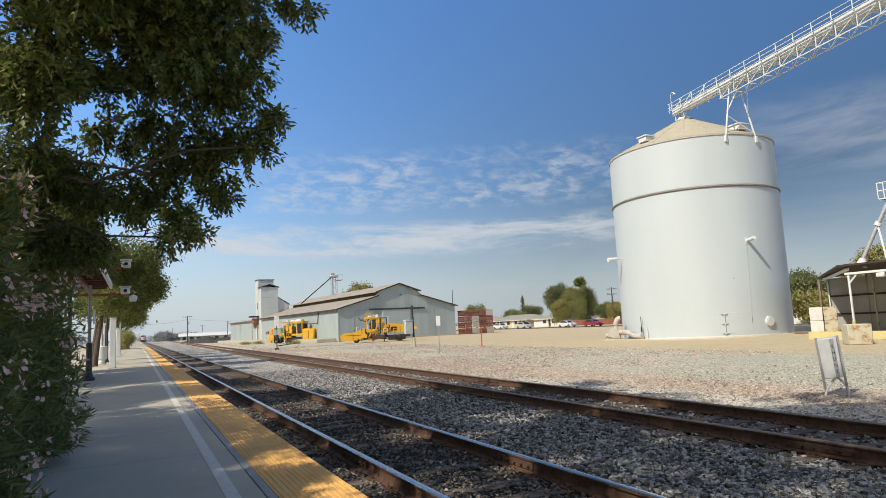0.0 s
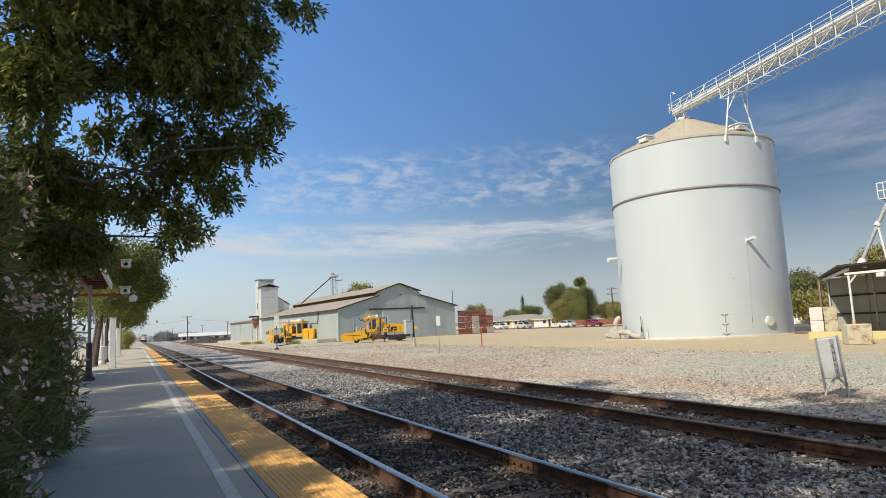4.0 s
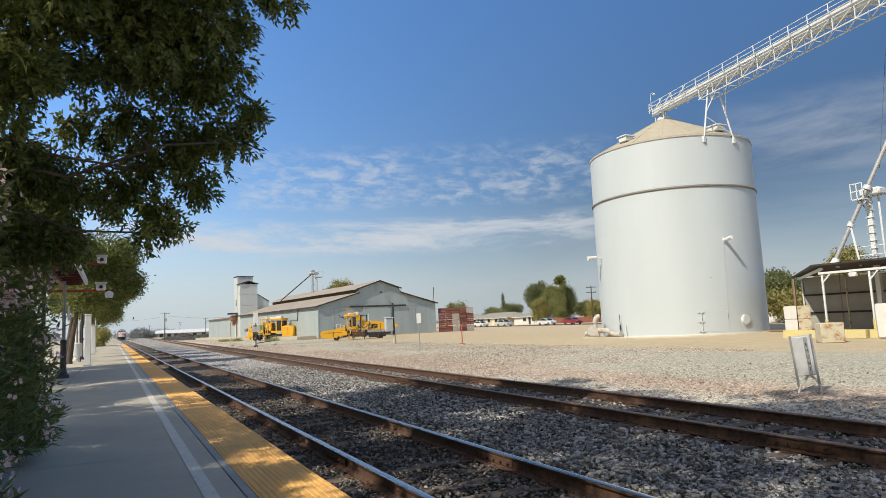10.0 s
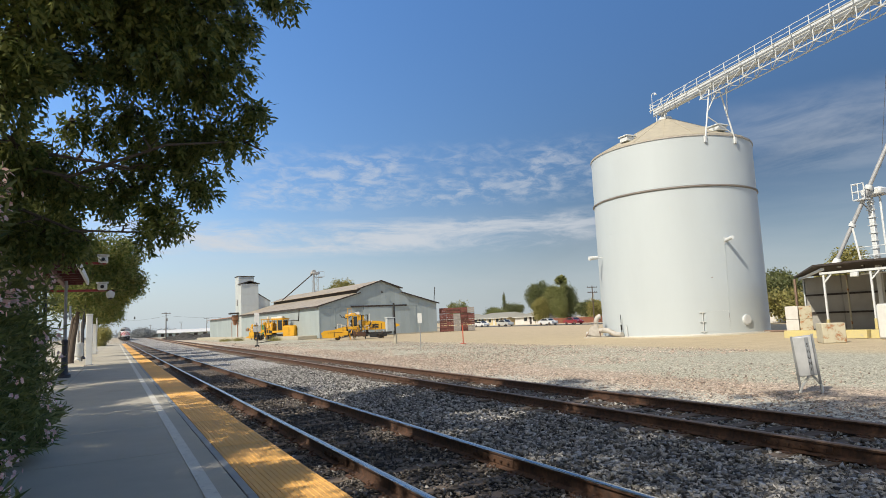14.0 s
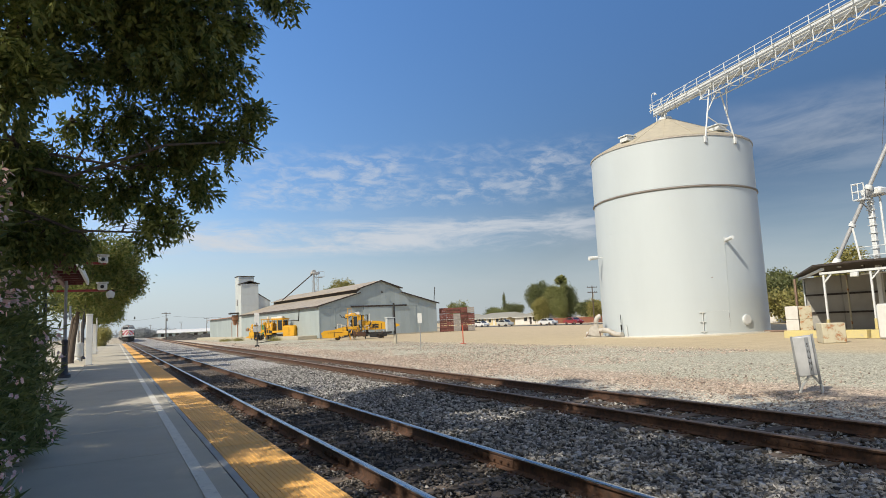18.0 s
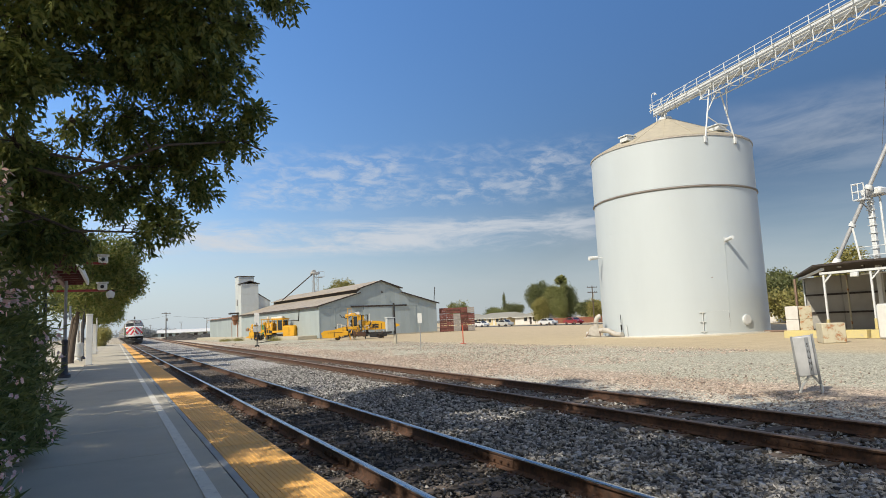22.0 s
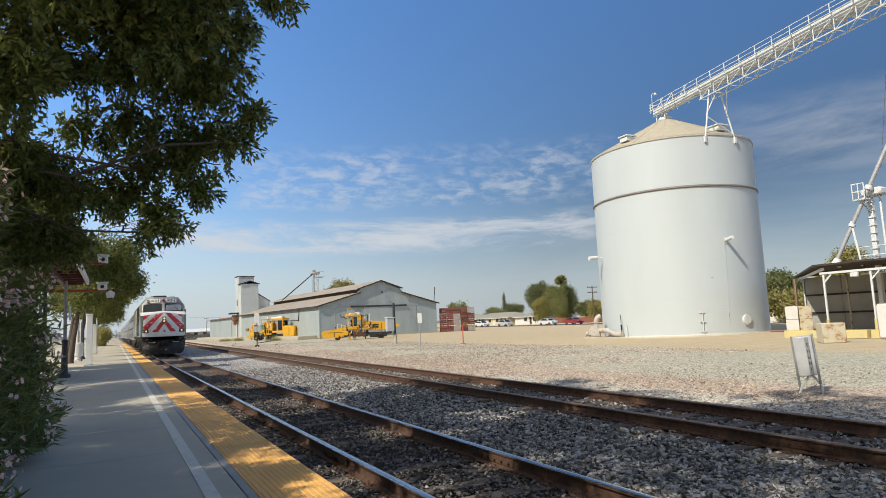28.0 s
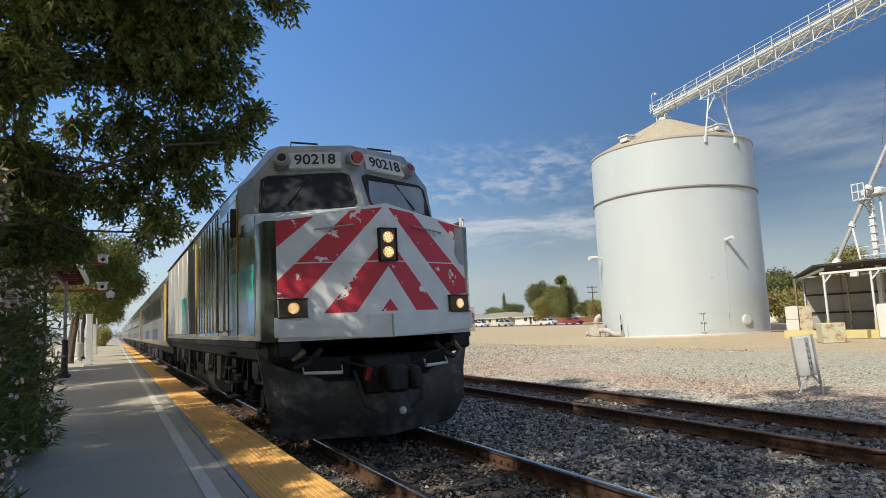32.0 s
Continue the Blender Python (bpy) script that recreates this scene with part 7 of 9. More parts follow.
def grain_tower():
    th = thing("grain_tower", BARN_M, "tall pale tin grain tower behind the barn", "tower")
    for k in range(5):
        z0, z1 = 2.4 * k, min(11.85, 2.4 * (k + 1))
        part("wall_sheet", Mesh().box(0.02, 44.25, z0, 3.75, 46.0, z1 - 0.02), TOWER_TIN, th)
    part("rear_block", Mesh().box(-0.05, 46.0, 0, 3.3, 48.6, 13.55), TOWER_TIN, th, "taller rear block")
    part("rear_cap", Mesh().box(-0.2, 45.85, 13.55, 3.45, 48.75, 13.68), TRIM_DARK, th)
    part("front_cap", Mesh().prism([(-0.25, 11.75), (1.9, 12.35), (4.0, 11.75), (4.0, 11.9), (1.9, 12.52), (-0.25, 11.9)], 44.0, 46.1), TRIM_DARK, th, "dark low-pitched cap")
    part("lean_to", Mesh().prism([(3.75, 5), (6.3, 5), (6.3, 8.0), (3.75, 9.6)], 44.6, 48.0), TOWER_TIN, th)
    part("lean_roof", Mesh().prism([(3.70, 9.66), (6.45, 7.95), (6.45, 8.07), (3.70, 9.78)], 44.4, 48.2), TRIM_DARK, th)
    part("window", Mesh().box(-0.08, 46.9, 7.2, -0.03, 47.4, 8.6), TRIM_DARK, th)
    part("hopper", Mesh().box(-1.2, 46.2, 4.1, -0.1, 47.6, 5.2, 0.05).prism([(-1.1, 4.1), (-0.2, 4.1), (-0.5, 3.0), (-0.8, 3.0)], 46.5, 47.4), RUST_TIN, th, "rusty hopper")
    part("hopper_leg", Mesh().bar((-1.5, 46.2, 0.4), (-1.5, 46.2, 3.7), 0.12).bar((-0.3, 46.2, 0.4), (-0.3, 46.2, 3.7), 0.12), RUST_TIN, th)
    part("hopper_lid", Mesh().box(-1.9, 45.8, 5.4, -0.1, 47.4, 5.75, 0.03), TRIM_DARK, th)


def annex():
    th = thing("barn_annex", BARN_M, "low grey tin annex with a rusty roof edge behind the barn", "barn")
    for k in range(14):
        part("wall_sheet", Mesh().box(-0.03 + 0.012 * (k % 2), 48.7 + 1.74 * k, 0.1, 0.07, 48.7 + 1.74 * (k + 1) - 0.02, 4.75), TIN_WALL, th)
    part("end_wall", Mesh().box(0, 73.0, 0.1, 9, 73.1, 4.75), TIN_WALL, th)
    part("inner_wall", Mesh().box(8.9, 48.7, 0.1, 9, 73.0, 4.75), TIN_WALL, th)
    part("roof", Mesh().prism([(-0.5, 4.72), (9.2, 5.6), (9.2, 5.72), (-0.5, 4.86)], 48.6, 73.5), RUST_TIN, th, "rust-brown tin roof")


grain_tower()
annex()


def barn_extras():
    th = barn_thing
    part("down_pipe", Mesh().rod((-0.12, 9.0, 3.0), (-0.12, 8.6, 4.9), 0.07, n=8), STEEL_DARK, th, "dark downpipe")
    part("conduit", Mesh().rod((-0.1, 8.9, 3.1), (-0.1, 26, 3.3), 0.04, n=6), TRIM_DARK, th)
    part("vent_pole", Mesh().rod((21.4, 0.4, 5.1), (21.7, 0.4, 7.9), 0.06, n=8), STEEL_DARK, th, "thin dark pole at the eave")
    part("lamp_arm", Mesh().pipe([(10.9, -0.05, 6.9), (10.9, -0.3, 7.3), (10.95, -0.5, 7.2)], 0.03, 6).box(10.8, -0.65, 7.0, 11.05, -0.4, 7.15, 0.04), TRIM_DARK, th, "gable lamp on an arm")
    part("corner_trim", Mesh().box(-0.08, -0.08, 0.1, 0.08, 0.08, 5.0), TIN_WALL, th)
    for x in (2.6, 10.2, 13.0, 17.4):
        part("stud_line", Mesh().box(x - 0.05, -0.07, 0.1, x + 0.05, -0.045, 4.7), TIN_WALL, th)
    part("belt_trim", Mesh().box(0.1, -0.075, 4.78, 5.2, -0.045, 4.86).box(15.7, -0.075, 4.78, 21.5, -0.045, 4.86), TIN_WALL, th)
    part("foundation", Mesh().box(-0.05, -0.05, 0, 21.6, 0.4, 0.2), CONCRETE, th)


barn_extras()


def lattice_leg():
    q = polar(15.98, 130)
    th = thing("elevator_mast", Matrix.Translation(q), "steel lattice elevator mast with a head house behind the barn", "grain elevator")
    S = mat("mast_steel", (0.42, 0.42, 0.41), (0.34, 0.34, 0.33), 0.55, metal=0.3)
    for dx in (-0.5, 0.5):
        for dy in (-0.5, 0.5):
            part("mast_leg", Mesh().bar((dx, dy, 0), (dx, dy, 12.6), 0.07), S, th)
    for k in range(9):
        z = 1.4 * k
        part("lacing", Mesh().bar((-0.5, -0.5, z), (0.5, -0.5, z + 1.4), 0.06).bar((0.5, -0.5, z), (-0.5, 0.5, z + 1.4), 0.06), S, th)
    part("belt_leg", Mesh().bar((-0.25, 0, 0), (-0.25, 0, 12.7), 0.2, 0.2), S, th)
    part("head", Mesh().box(-0.9, -0.6, 12.4, 0.8, 0.6, 12.85, 0.1).rod((-0.3, -0.5, 12.9), (-0.3, 0.5, 12.9), 0.42, 0.42, 14), S, th)
    part("platform_rail", Mesh().box(0.5, -0.9, 11.8, 1.6, 0.9, 11.9).bar((1.6, -0.9, 11.9), (1.6, -0.9, 12.9), 0.05).bar((1.6, -0.9, 12.9), (0.4, -0.9, 12.9), 0.05), S, th)
    part("down_spout", Mesh().rod((-0.6, 0, 12.4), polar(13.1, 134, 7.6) - q, 0.11, n=10), TRIM_DARK, th, "dark sloping spout")


lattice_leg()


# ---- field bins ----
BIN_RED = mat("bin_red", (0.150, 0.050, 0.040), (0.085, 0.030, 0.025), 0.85, scale=2, bump=0.2, jitter=0.4, stain=(0.36, 0.22, 0.16), stain_at=0.64)
BIN_PALE = mat("bin_pale", (0.30, 0.28, 0.26), (0.23, 0.21, 0.195), 0.85, scale=2, bump=0.2, jitter=0.1)


def field_bins():
    def make(material, label):
        th = thing("field_bin", pose(0, 0, -50), label, "crate", "stacked field bins")
        for z in (0.10, 0.41, 0.72):
            for s in (-1, 1):
                part("slat", Mesh().box(-0.6, s * 0.58 - 0.02, z, 0.6, s * 0.58 + 0.02, z + 0.28), material, th)
                part("slat", Mesh().box(s * 0.58 - 0.02, -0.56, z, s * 0.58 + 0.02, 0.56, z + 0.28), material, th)
        part("floor", Mesh().box(-0.6, -0.58, 0.06, 0.6, 0.58, 0.1), material, th)
        for s in (-0.5, 0.0, 0.5):
            part("skid", Mesh().box(s - 0.05, -0.6, 0, s + 0.05, 0.6, 0.06), material, th)
        return th
    red, pale = make(BIN_RED, "weathered red wooden field bin in a stack"), make(BIN_PALE, "pale grey field bin in a stack")
    used = set()
    for c, (rows, col) in enumerate(((4, "r"), (4, "r"), (4, "m"), (4, "r"), (4, "m"))):
        for depth in (0, 1):
            for r in range(rows - depth):
                src = pale if (col == "m" and r in ((0, 1, 2) if c == 2 else (0, 3)) and depth == 0) else red
                q = polar(27.25 + 0.63 * c, 112 + 1.3 * depth)
                m = pose(q.x, q.y, 1.04 * r, 0, 0, -28 + rnd.uniform(-2, 2))
                if src not in used:
                    used.add(src)
                    src.matrix_basis = m
                else:
                    copy_thing(src, m)


field_bins()


# ---- street, houses, cars ----
STUCCO = mat("stucco", (0.62, 0.52, 0.30), (0.56, 0.46, 0.27), 0.9, scale=2, bump=0.1)
STUCCO_W = mat("stucco_white", (0.66, 0.64, 0.60), (0.6, 0.58, 0.54), 0.9, scale=2, bump=0.1)
SHINGLE = mat("shingle", (0.33, 0.32, 0.27), (0.26, 0.25, 0.21), 0.9, scale=3, bump=0.3)
ASPHALT = mat("asphalt", (0.075, 0.073, 0.07), (0.055, 0.054, 0.052), 0.92, scale=3, bump=0.2)
FENCE_RED = mat("fence_redwood", (0.24, 0.09, 0.05), (0.19, 0.075, 0.045), 0.85, scale=2, bump=0.2, jitter=0.15)
thing("street", Matrix(), "grey asphalt street beyond the yard", "road", kind="structure", data=Mesh().box(79.0, -30, -0.1, 88.6, 300, 0.012), material=ASPHALT)
thing("pavement", Matrix(), "pale concrete pavement along the street", "pavement", kind="structure", data=Mesh().box(88.6, -30, -0.1, 90.6, 300, 0.15, 0.02), material=CONCRETE)


def house(x, y, w, d, wall, roof_h, eave, label):
    """A low house: w along y, d along x, hip roof."""
    th = thing("house", pose(x, y, 0), label, "house", "houses along the street")
    part("wall", Mesh().box(0, 0, -0.1, d, w, eave, 0.02), wall, th)
    o, r = 0.5, Mesh()
    ridge = [(d / 2, d * 0.42, eave + roof_h), (d / 2, w - d * 0.42, eave + roof_h)]
    base = [(-o, -o, eave - 0.05), (d + o, -o, eave - 0.05), (d + o, w + o, eave - 0.05), (-o, w + o, eave - 0.05)]
    r.add(base + ridge, [(0, 1, 4), (1, 2, 5, 4), (2, 3, 5), (3, 0, 4, 5), (3, 2, 1, 0)])
    part("roof", r, SHINGLE, th, "grey shingle hip roof")
    part("fascia", Mesh().box(-o - 0.04, -o, eave - 0.2, -o, w + o, eave - 0.04), WHITE, th)
    for k in range(int(w // 4)):
        yy = 1.2 + 4.0 * k
        win = part("window", Mesh().box(-0.03, yy, 0.9, 0.02, yy + 1.5, 1.85), GLASS, th)
        part("frame", Mesh().box(-0.06, yy - 0.08, 0.82, -0.0, yy, 1.93).box(-0.06, yy + 1.5, 0.82, 0, yy + 1.58, 1.93).box(-0.06, yy, 1.85, 0, yy + 1.5, 1.93).box(-0.06, yy, 0.82, 0, yy + 1.5, 0.9), WHITE, win)
        part("door" if k % 2 else "shutter", Mesh().box(-0.04, yy + 2.1, 0.05, 0.02, yy + 3.0, 1.95), WHITE if k % 3 else TRIM_DARK, th)
    return th


house(96, 147, 20, 9, STUCCO, 1.5, 2.15, "low cream stucco house with a grey shingle roof")
house(96, 133, 11, 9, STUCCO_W, 1.3, 2.1, "low white house with a garage and grey roof")
house(98, 171, 19, 9, STUCCO, 1.5, 2.2, "low tan house behind stacked bins")
house(96, 72, 16, 9, STUCCO_W, 1.4, 2.1, "low pale house with a grey roof")
house(66, 36, 12, 9, STUCCO_W, 1.4, 2.3, "low pale house beyond the silo")


def fence():
    th = thing("board_fence", pose(93.6, 100, 0), "reddish brown board fence along the pavement", "fence")
    me = Mesh().box(0, 0, 0, 0.04, 0.19, 1.35).done("board")
    me.materials.append(FENCE_RED)
    for k in range(135):
        part("board", me, FENCE_RED, th, at=pose(0, 0.2 * k, rnd.uniform(-0.02, 0.02)))
    part("rail", Mesh().box(0.05, 0, 0.3, 0.1, 27, 0.4).box(0.05, 0, 1.0, 0.1, 27, 1.1), FENCE_RED, th)
    for k in range(11):
        part("post", Mesh().box(0.04, 2.7 * k, 0, 0.14, 2.7 * k + 0.1, 1.4), FENCE_RED, th)


fence()


def car(x, y, heading, paint, label, tall=0.0, category="car"):
    th = thing("car", pose(x, y, 0.012, 0, 0, heading), label, category, "parked cars")
    pr = [(-2.25, 0.32), (-2.3, 0.62), (-2.15, 0.86 + tall * 0.3), (-1.25, 0.95 + tall * 0.3), (-0.55, 1.40 + tall), (0.85, 1.43 + tall), (1.65, 1.05 + tall * 0.8), (2.2, 0.98 + tall * 0.5), (2.3, 0.6), (2.25, 0.32)]
    part("body", Mesh().prism([(u, z) for u, z in pr], -0.86, 0.86, "x"), paint, th)
    gl = [(-1.12, 0.97 + tall * 0.3), (-0.52, 1.33 + tall), (0.8, 1.36 + tall), (1.5, 1.04 + tall * 0.8)]
    part("window", Mesh().prism(gl, -0.875, -0.862, "x").prism(gl, 0.862, 0.875, "x"), GLASS, th)
    part("windscreen", Mesh().add([(-0.7, -1.22, 0.985 + tall * 0.3), (0.7, -1.22, 0.985 + tall * 0.3), (0.62, -0.6, 1.39 + tall), (-0.62, -0.6, 1.39 + tall)], [(0, 1, 2, 3)]), GLASS, th)
    for sx in (-1, 1):
        for yy in (-1.4, 1.4):
            w = part("wheel", Mesh().rod((sx * 0.70, yy, 0.31), (sx * 0.89, yy, 0.31), 0.31, n=18), RUBBER, th)
            part("rim", Mesh().rod((sx * 0.88, yy, 0.31), (sx * 0.90, yy, 0.31), 0.19, n=14), RAIL_DULL, w)
        part("headlight", Mesh().box(sx * 0.6 - 0.16, -2.31, 0.64, sx * 0.6 + 0.16, -2.26, 0.78), LENS_OFF, th)
        part("tail_light", Mesh().box(sx * 0.65 - 0.14, 2.26, 0.66, sx * 0.65 + 0.14, 2.31, 0.84), LENS_RED, th)
    return th


CAR_WHITE = mat("car_white", (0.75, 0.75, 0.74), None, 0.3, bump=0.0, coat=0.6)
CAR_RED = mat("car_red", (0.28, 0.02, 0.03), None, 0.3, bump=0.0, coat=0.6)
CAR_SILVER = mat("car_silver", (0.62, 0.61, 0.57), None, 0.35, metal=0.3, bump=0.0, coat=0.5)
car(82.3, 110.9, 4, CAR_WHITE, "white sedan parked at the kerb")
car(83.0, 103.2, -3, CAR_RED, "dark red coupe parked at the kerb")
car(81.6, 126.6, 2, CAR_SILVER, "pale beige hatchback parked at the kerb", 0.12)
car(82.1, 138.2, 2, CAR_WHITE, "white car parked at the kerb")


def utility_pole(q, h, arms=2, label="wooden utility pole with crossarms"):
    th = thing("utility_pole", Matrix.Translation(q), label, "utility pole", "utility poles")
    part("pole", Mesh().rod((0, 0, -0.2), (0, 0, h), 0.15, 0.10, 10), BARK, th)
    for k in range(arms):
        a = part("crossarm", Mesh().bar((-1.1, 0.3, h - 0.35 - 1.1 * k), (1.1, -0.3, h - 0.35 - 1.1 * k), 0.11), BARK, th)
        for s in (-0.95, -0.45, 0.45, 0.95):
            part("insulator", Mesh().rod((s, -0.27 * s, h - 0.3 - 1.1 * k), (s, -0.27 * s, h - 0.12 - 1.1 * k), 0.05, n=6), STEEL_DARK, a)
    part("transformer", Mesh().rod((0.28, 0.1, h - 2.4), (0.28, 0.1, h - 1.6), 0.2, n=12), CAR_SILVER, th)
    return th


utility_pole(polar(40.6, 140), 8.0)
utility_pole(polar(3.75, 185), 7.6, 1)
utility_pole(polar(6.9, 320), 8.5, 1)
utility_pole(polar(4.9, 420), 9.0, 1)
utility_pole(polar(2.6, 520), 9.0, 1)
utility_pole(polar(-2.5, 175), 7.0, 1)


def wires():
    th = thing("overhead_wire", Matrix(), "thin overhead wire with a hanging signal lamp across the tracks", "cable")
    for az0, az1 in ((-2.5, 3.75), (3.75, 12.0)):
        a, b = polar(az0, 180, 6.6), polar(az1, 185, 6.6)
        pts = [a.lerp(b, k / 12) - Vector((0, 0, 1.0 * (1 - (2 * k / 12 - 1) ** 2))) for k in range(13)]
        part("wire", Mesh().pipe(pts, 0.022, 4), STEEL_DARK, th)
    q = polar(1.42, 181, 6.0)
    part("hanging_lamp", Mesh().rod(q, q + Vector((0, 0, 0.6)), 0.17, 0.12, 10), STEEL_DARK, th)


wires()


# ---- far trees and distance ----
def far_tree(az, d, z_top, rx, rz, seed, material=None, label="green tree beyond the street", n=900, per=12, size=0.34, lumps=9):
    q = polar(az, d)
    return tree(q, z_top - rz * 0.9, (rx, rx, rz), n, per, size * 1.1, size, size * 0.55, seed, material or FARLEAF, label, trunk_r=0.22, lumps=lumps, lump=0.5, group="far trees")


# air haze over the distance is put into this leaf colour
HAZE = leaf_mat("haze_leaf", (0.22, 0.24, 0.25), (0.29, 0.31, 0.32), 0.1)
DARKLEAF = leaf_mat("dark_leaf", (0.075, 0.10, 0.038), (0.19, 0.20, 0.08), 0.25)
YELLEAF = leaf_mat("yellow_leaf", (0.20, 0.20, 0.06), (0.38, 0.33, 0.12), 0.3)
far_tree(35.9, 178.1, 11.3, 3.78, 4.51, 201, DARKLEAF, "large dark green tree beyond the street", 1500)
far_tree(37, 167.1, 9.6, 3.66, 4.15, 202, FARLEAF, "broad green tree beside the street", 1500)
far_tree(38.3, 169.6, 9.36, 3.05, 4.03, 203, DARKLEAF, "dark green tree beside the street", 1200)
far_tree(36.1, 162.3, 6.19, 2.07, 2.68, 204, YELLEAF, "low yellowish tree beside the street", 700)
far_tree(37.6, 159.8, 5.82, 2.2, 2.56, 205, FARLEAF, "low green shrub beside the street", 700)
far_tree(40, 158.6, 4.72, 2.93, 2.2, 206, DARKLEAF, "rounded tree behind the fence", 700)
far_tree(41, 152.5, 4.97, 2.68, 2.44, 207, YELLEAF, "yellow-green tree behind the fence", 700)
far_tree(28.6, 183, 7.41, 3.17, 3.17, 208, FARLEAF, "green tree behind the stacked bins", 700)
far_tree(31.6, 213.5, 5.7, 4.15, 2.44, 209, DARKLEAF, "dark tree behind the houses", 700)
far_tree(33.6, 219.6, 7.16, 4.15, 2.93, 210, DARKLEAF, "dark tree behind the houses", 700)
far_tree(32.2, 195.2, 4.36, 3.17, 1.71, 211, FARLEAF, "rounded tree behind the houses", 600)
far_tree(18.4, 150, 12.6, 3.4, 3.8, 212, YELLEAF, "tall yellow-green tree behind the barn", 1000)
far_tree(17.3, 158, 11.6, 2.4, 3.2, 213, FARLEAF, "tall green tree behind the barn", 700)
far_tree(54.9, 86, 5.3, 3.2, 2.4, 214, DARKLEAF, "dark green tree beyond the shed", 1100, 12, 0.28)
far_tree(56.7, 86, 5.4, 3.4, 2.4, 215, DARKLEAF, "dark green tree beyond the shed", 1000, 12, 0.28)
far_tree(55.6, 76, 3.6, 2.6, 1.6, 216, YELLEAF, "dry yellowish shrub beyond the shed", 700, 12, 0.28)
far_tree(59.8, 84, 7.4, 2.9, 3.2, 217, YELLEAF, "tall yellow-green tree behind the shed", 1300, 12, 0.28)
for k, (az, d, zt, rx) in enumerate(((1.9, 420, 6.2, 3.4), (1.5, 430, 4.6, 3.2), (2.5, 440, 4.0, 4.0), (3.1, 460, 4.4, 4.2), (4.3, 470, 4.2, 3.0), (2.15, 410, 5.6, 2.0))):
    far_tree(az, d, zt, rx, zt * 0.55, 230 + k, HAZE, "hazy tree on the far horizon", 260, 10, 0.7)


def cypress():
    th = thing("conifer", Matrix.Translation(polar(32.8, 207)) @ Matrix.Scale(1.18, 4), "tall narrow dark conifer behind the houses", "tree", "far trees")
    g = np.random.default_rng(9)
    part("trunk", Mesh().rod((0, 0, 0), (0, 0, 8.9), 0.2, 0.05), BARK, th)
    # sparse tiers of drooping boughs with gaps between them
    pts = []
    for k in range(13):
        z = 2.0 + 0.5 * k
        reach = 1.55 * (1 - k / 14.5)
        for a in g.uniform(0, 6.283, 6):
            for q in np.linspace(0.15, 1.0, 5):
                pts.append((reach * q * math.cos(a), reach * q * math.sin(a), z - 0.25 * q * q))
    v, f = leaves(np.array(pts), 5, 0.09, 0.28, 0.12, 10)
    part("crown", fast_mesh("crown", v, f), DARKLEAF, th)


cypress()


def palm():
    th = thing("fan_palm", Matrix.Translation(polar(37.95, 176)) @ Matrix.Scale(1.40, 4), "tall fan palm among the street trees", "palm", "far trees")
    part("trunk", Mesh().rod((0, 0, 0), (0, 0, 8.0), 0.26, 0.2), BARK, th)
    g = np.random.default_rng(12)
    d = unit(np.stack([g.normal(0, 1, 240), g.normal(0, 1, 240), g.normal(0.1, 0.6, 240)], -1))
    w = unit(np.cross(d, g.normal(0, 1, (240, 3))))
    v, f = blades(np.tile([0, 0, 8.1], (240, 1)) + d * 0.2, d, w, 1.25 * g.uniform(0.7, 1.1, (240, 1)), 0.45 * np.ones((240, 1)))
    part("fronds", fast_mesh("fronds", v, f), FARLEAF, th)


palm()


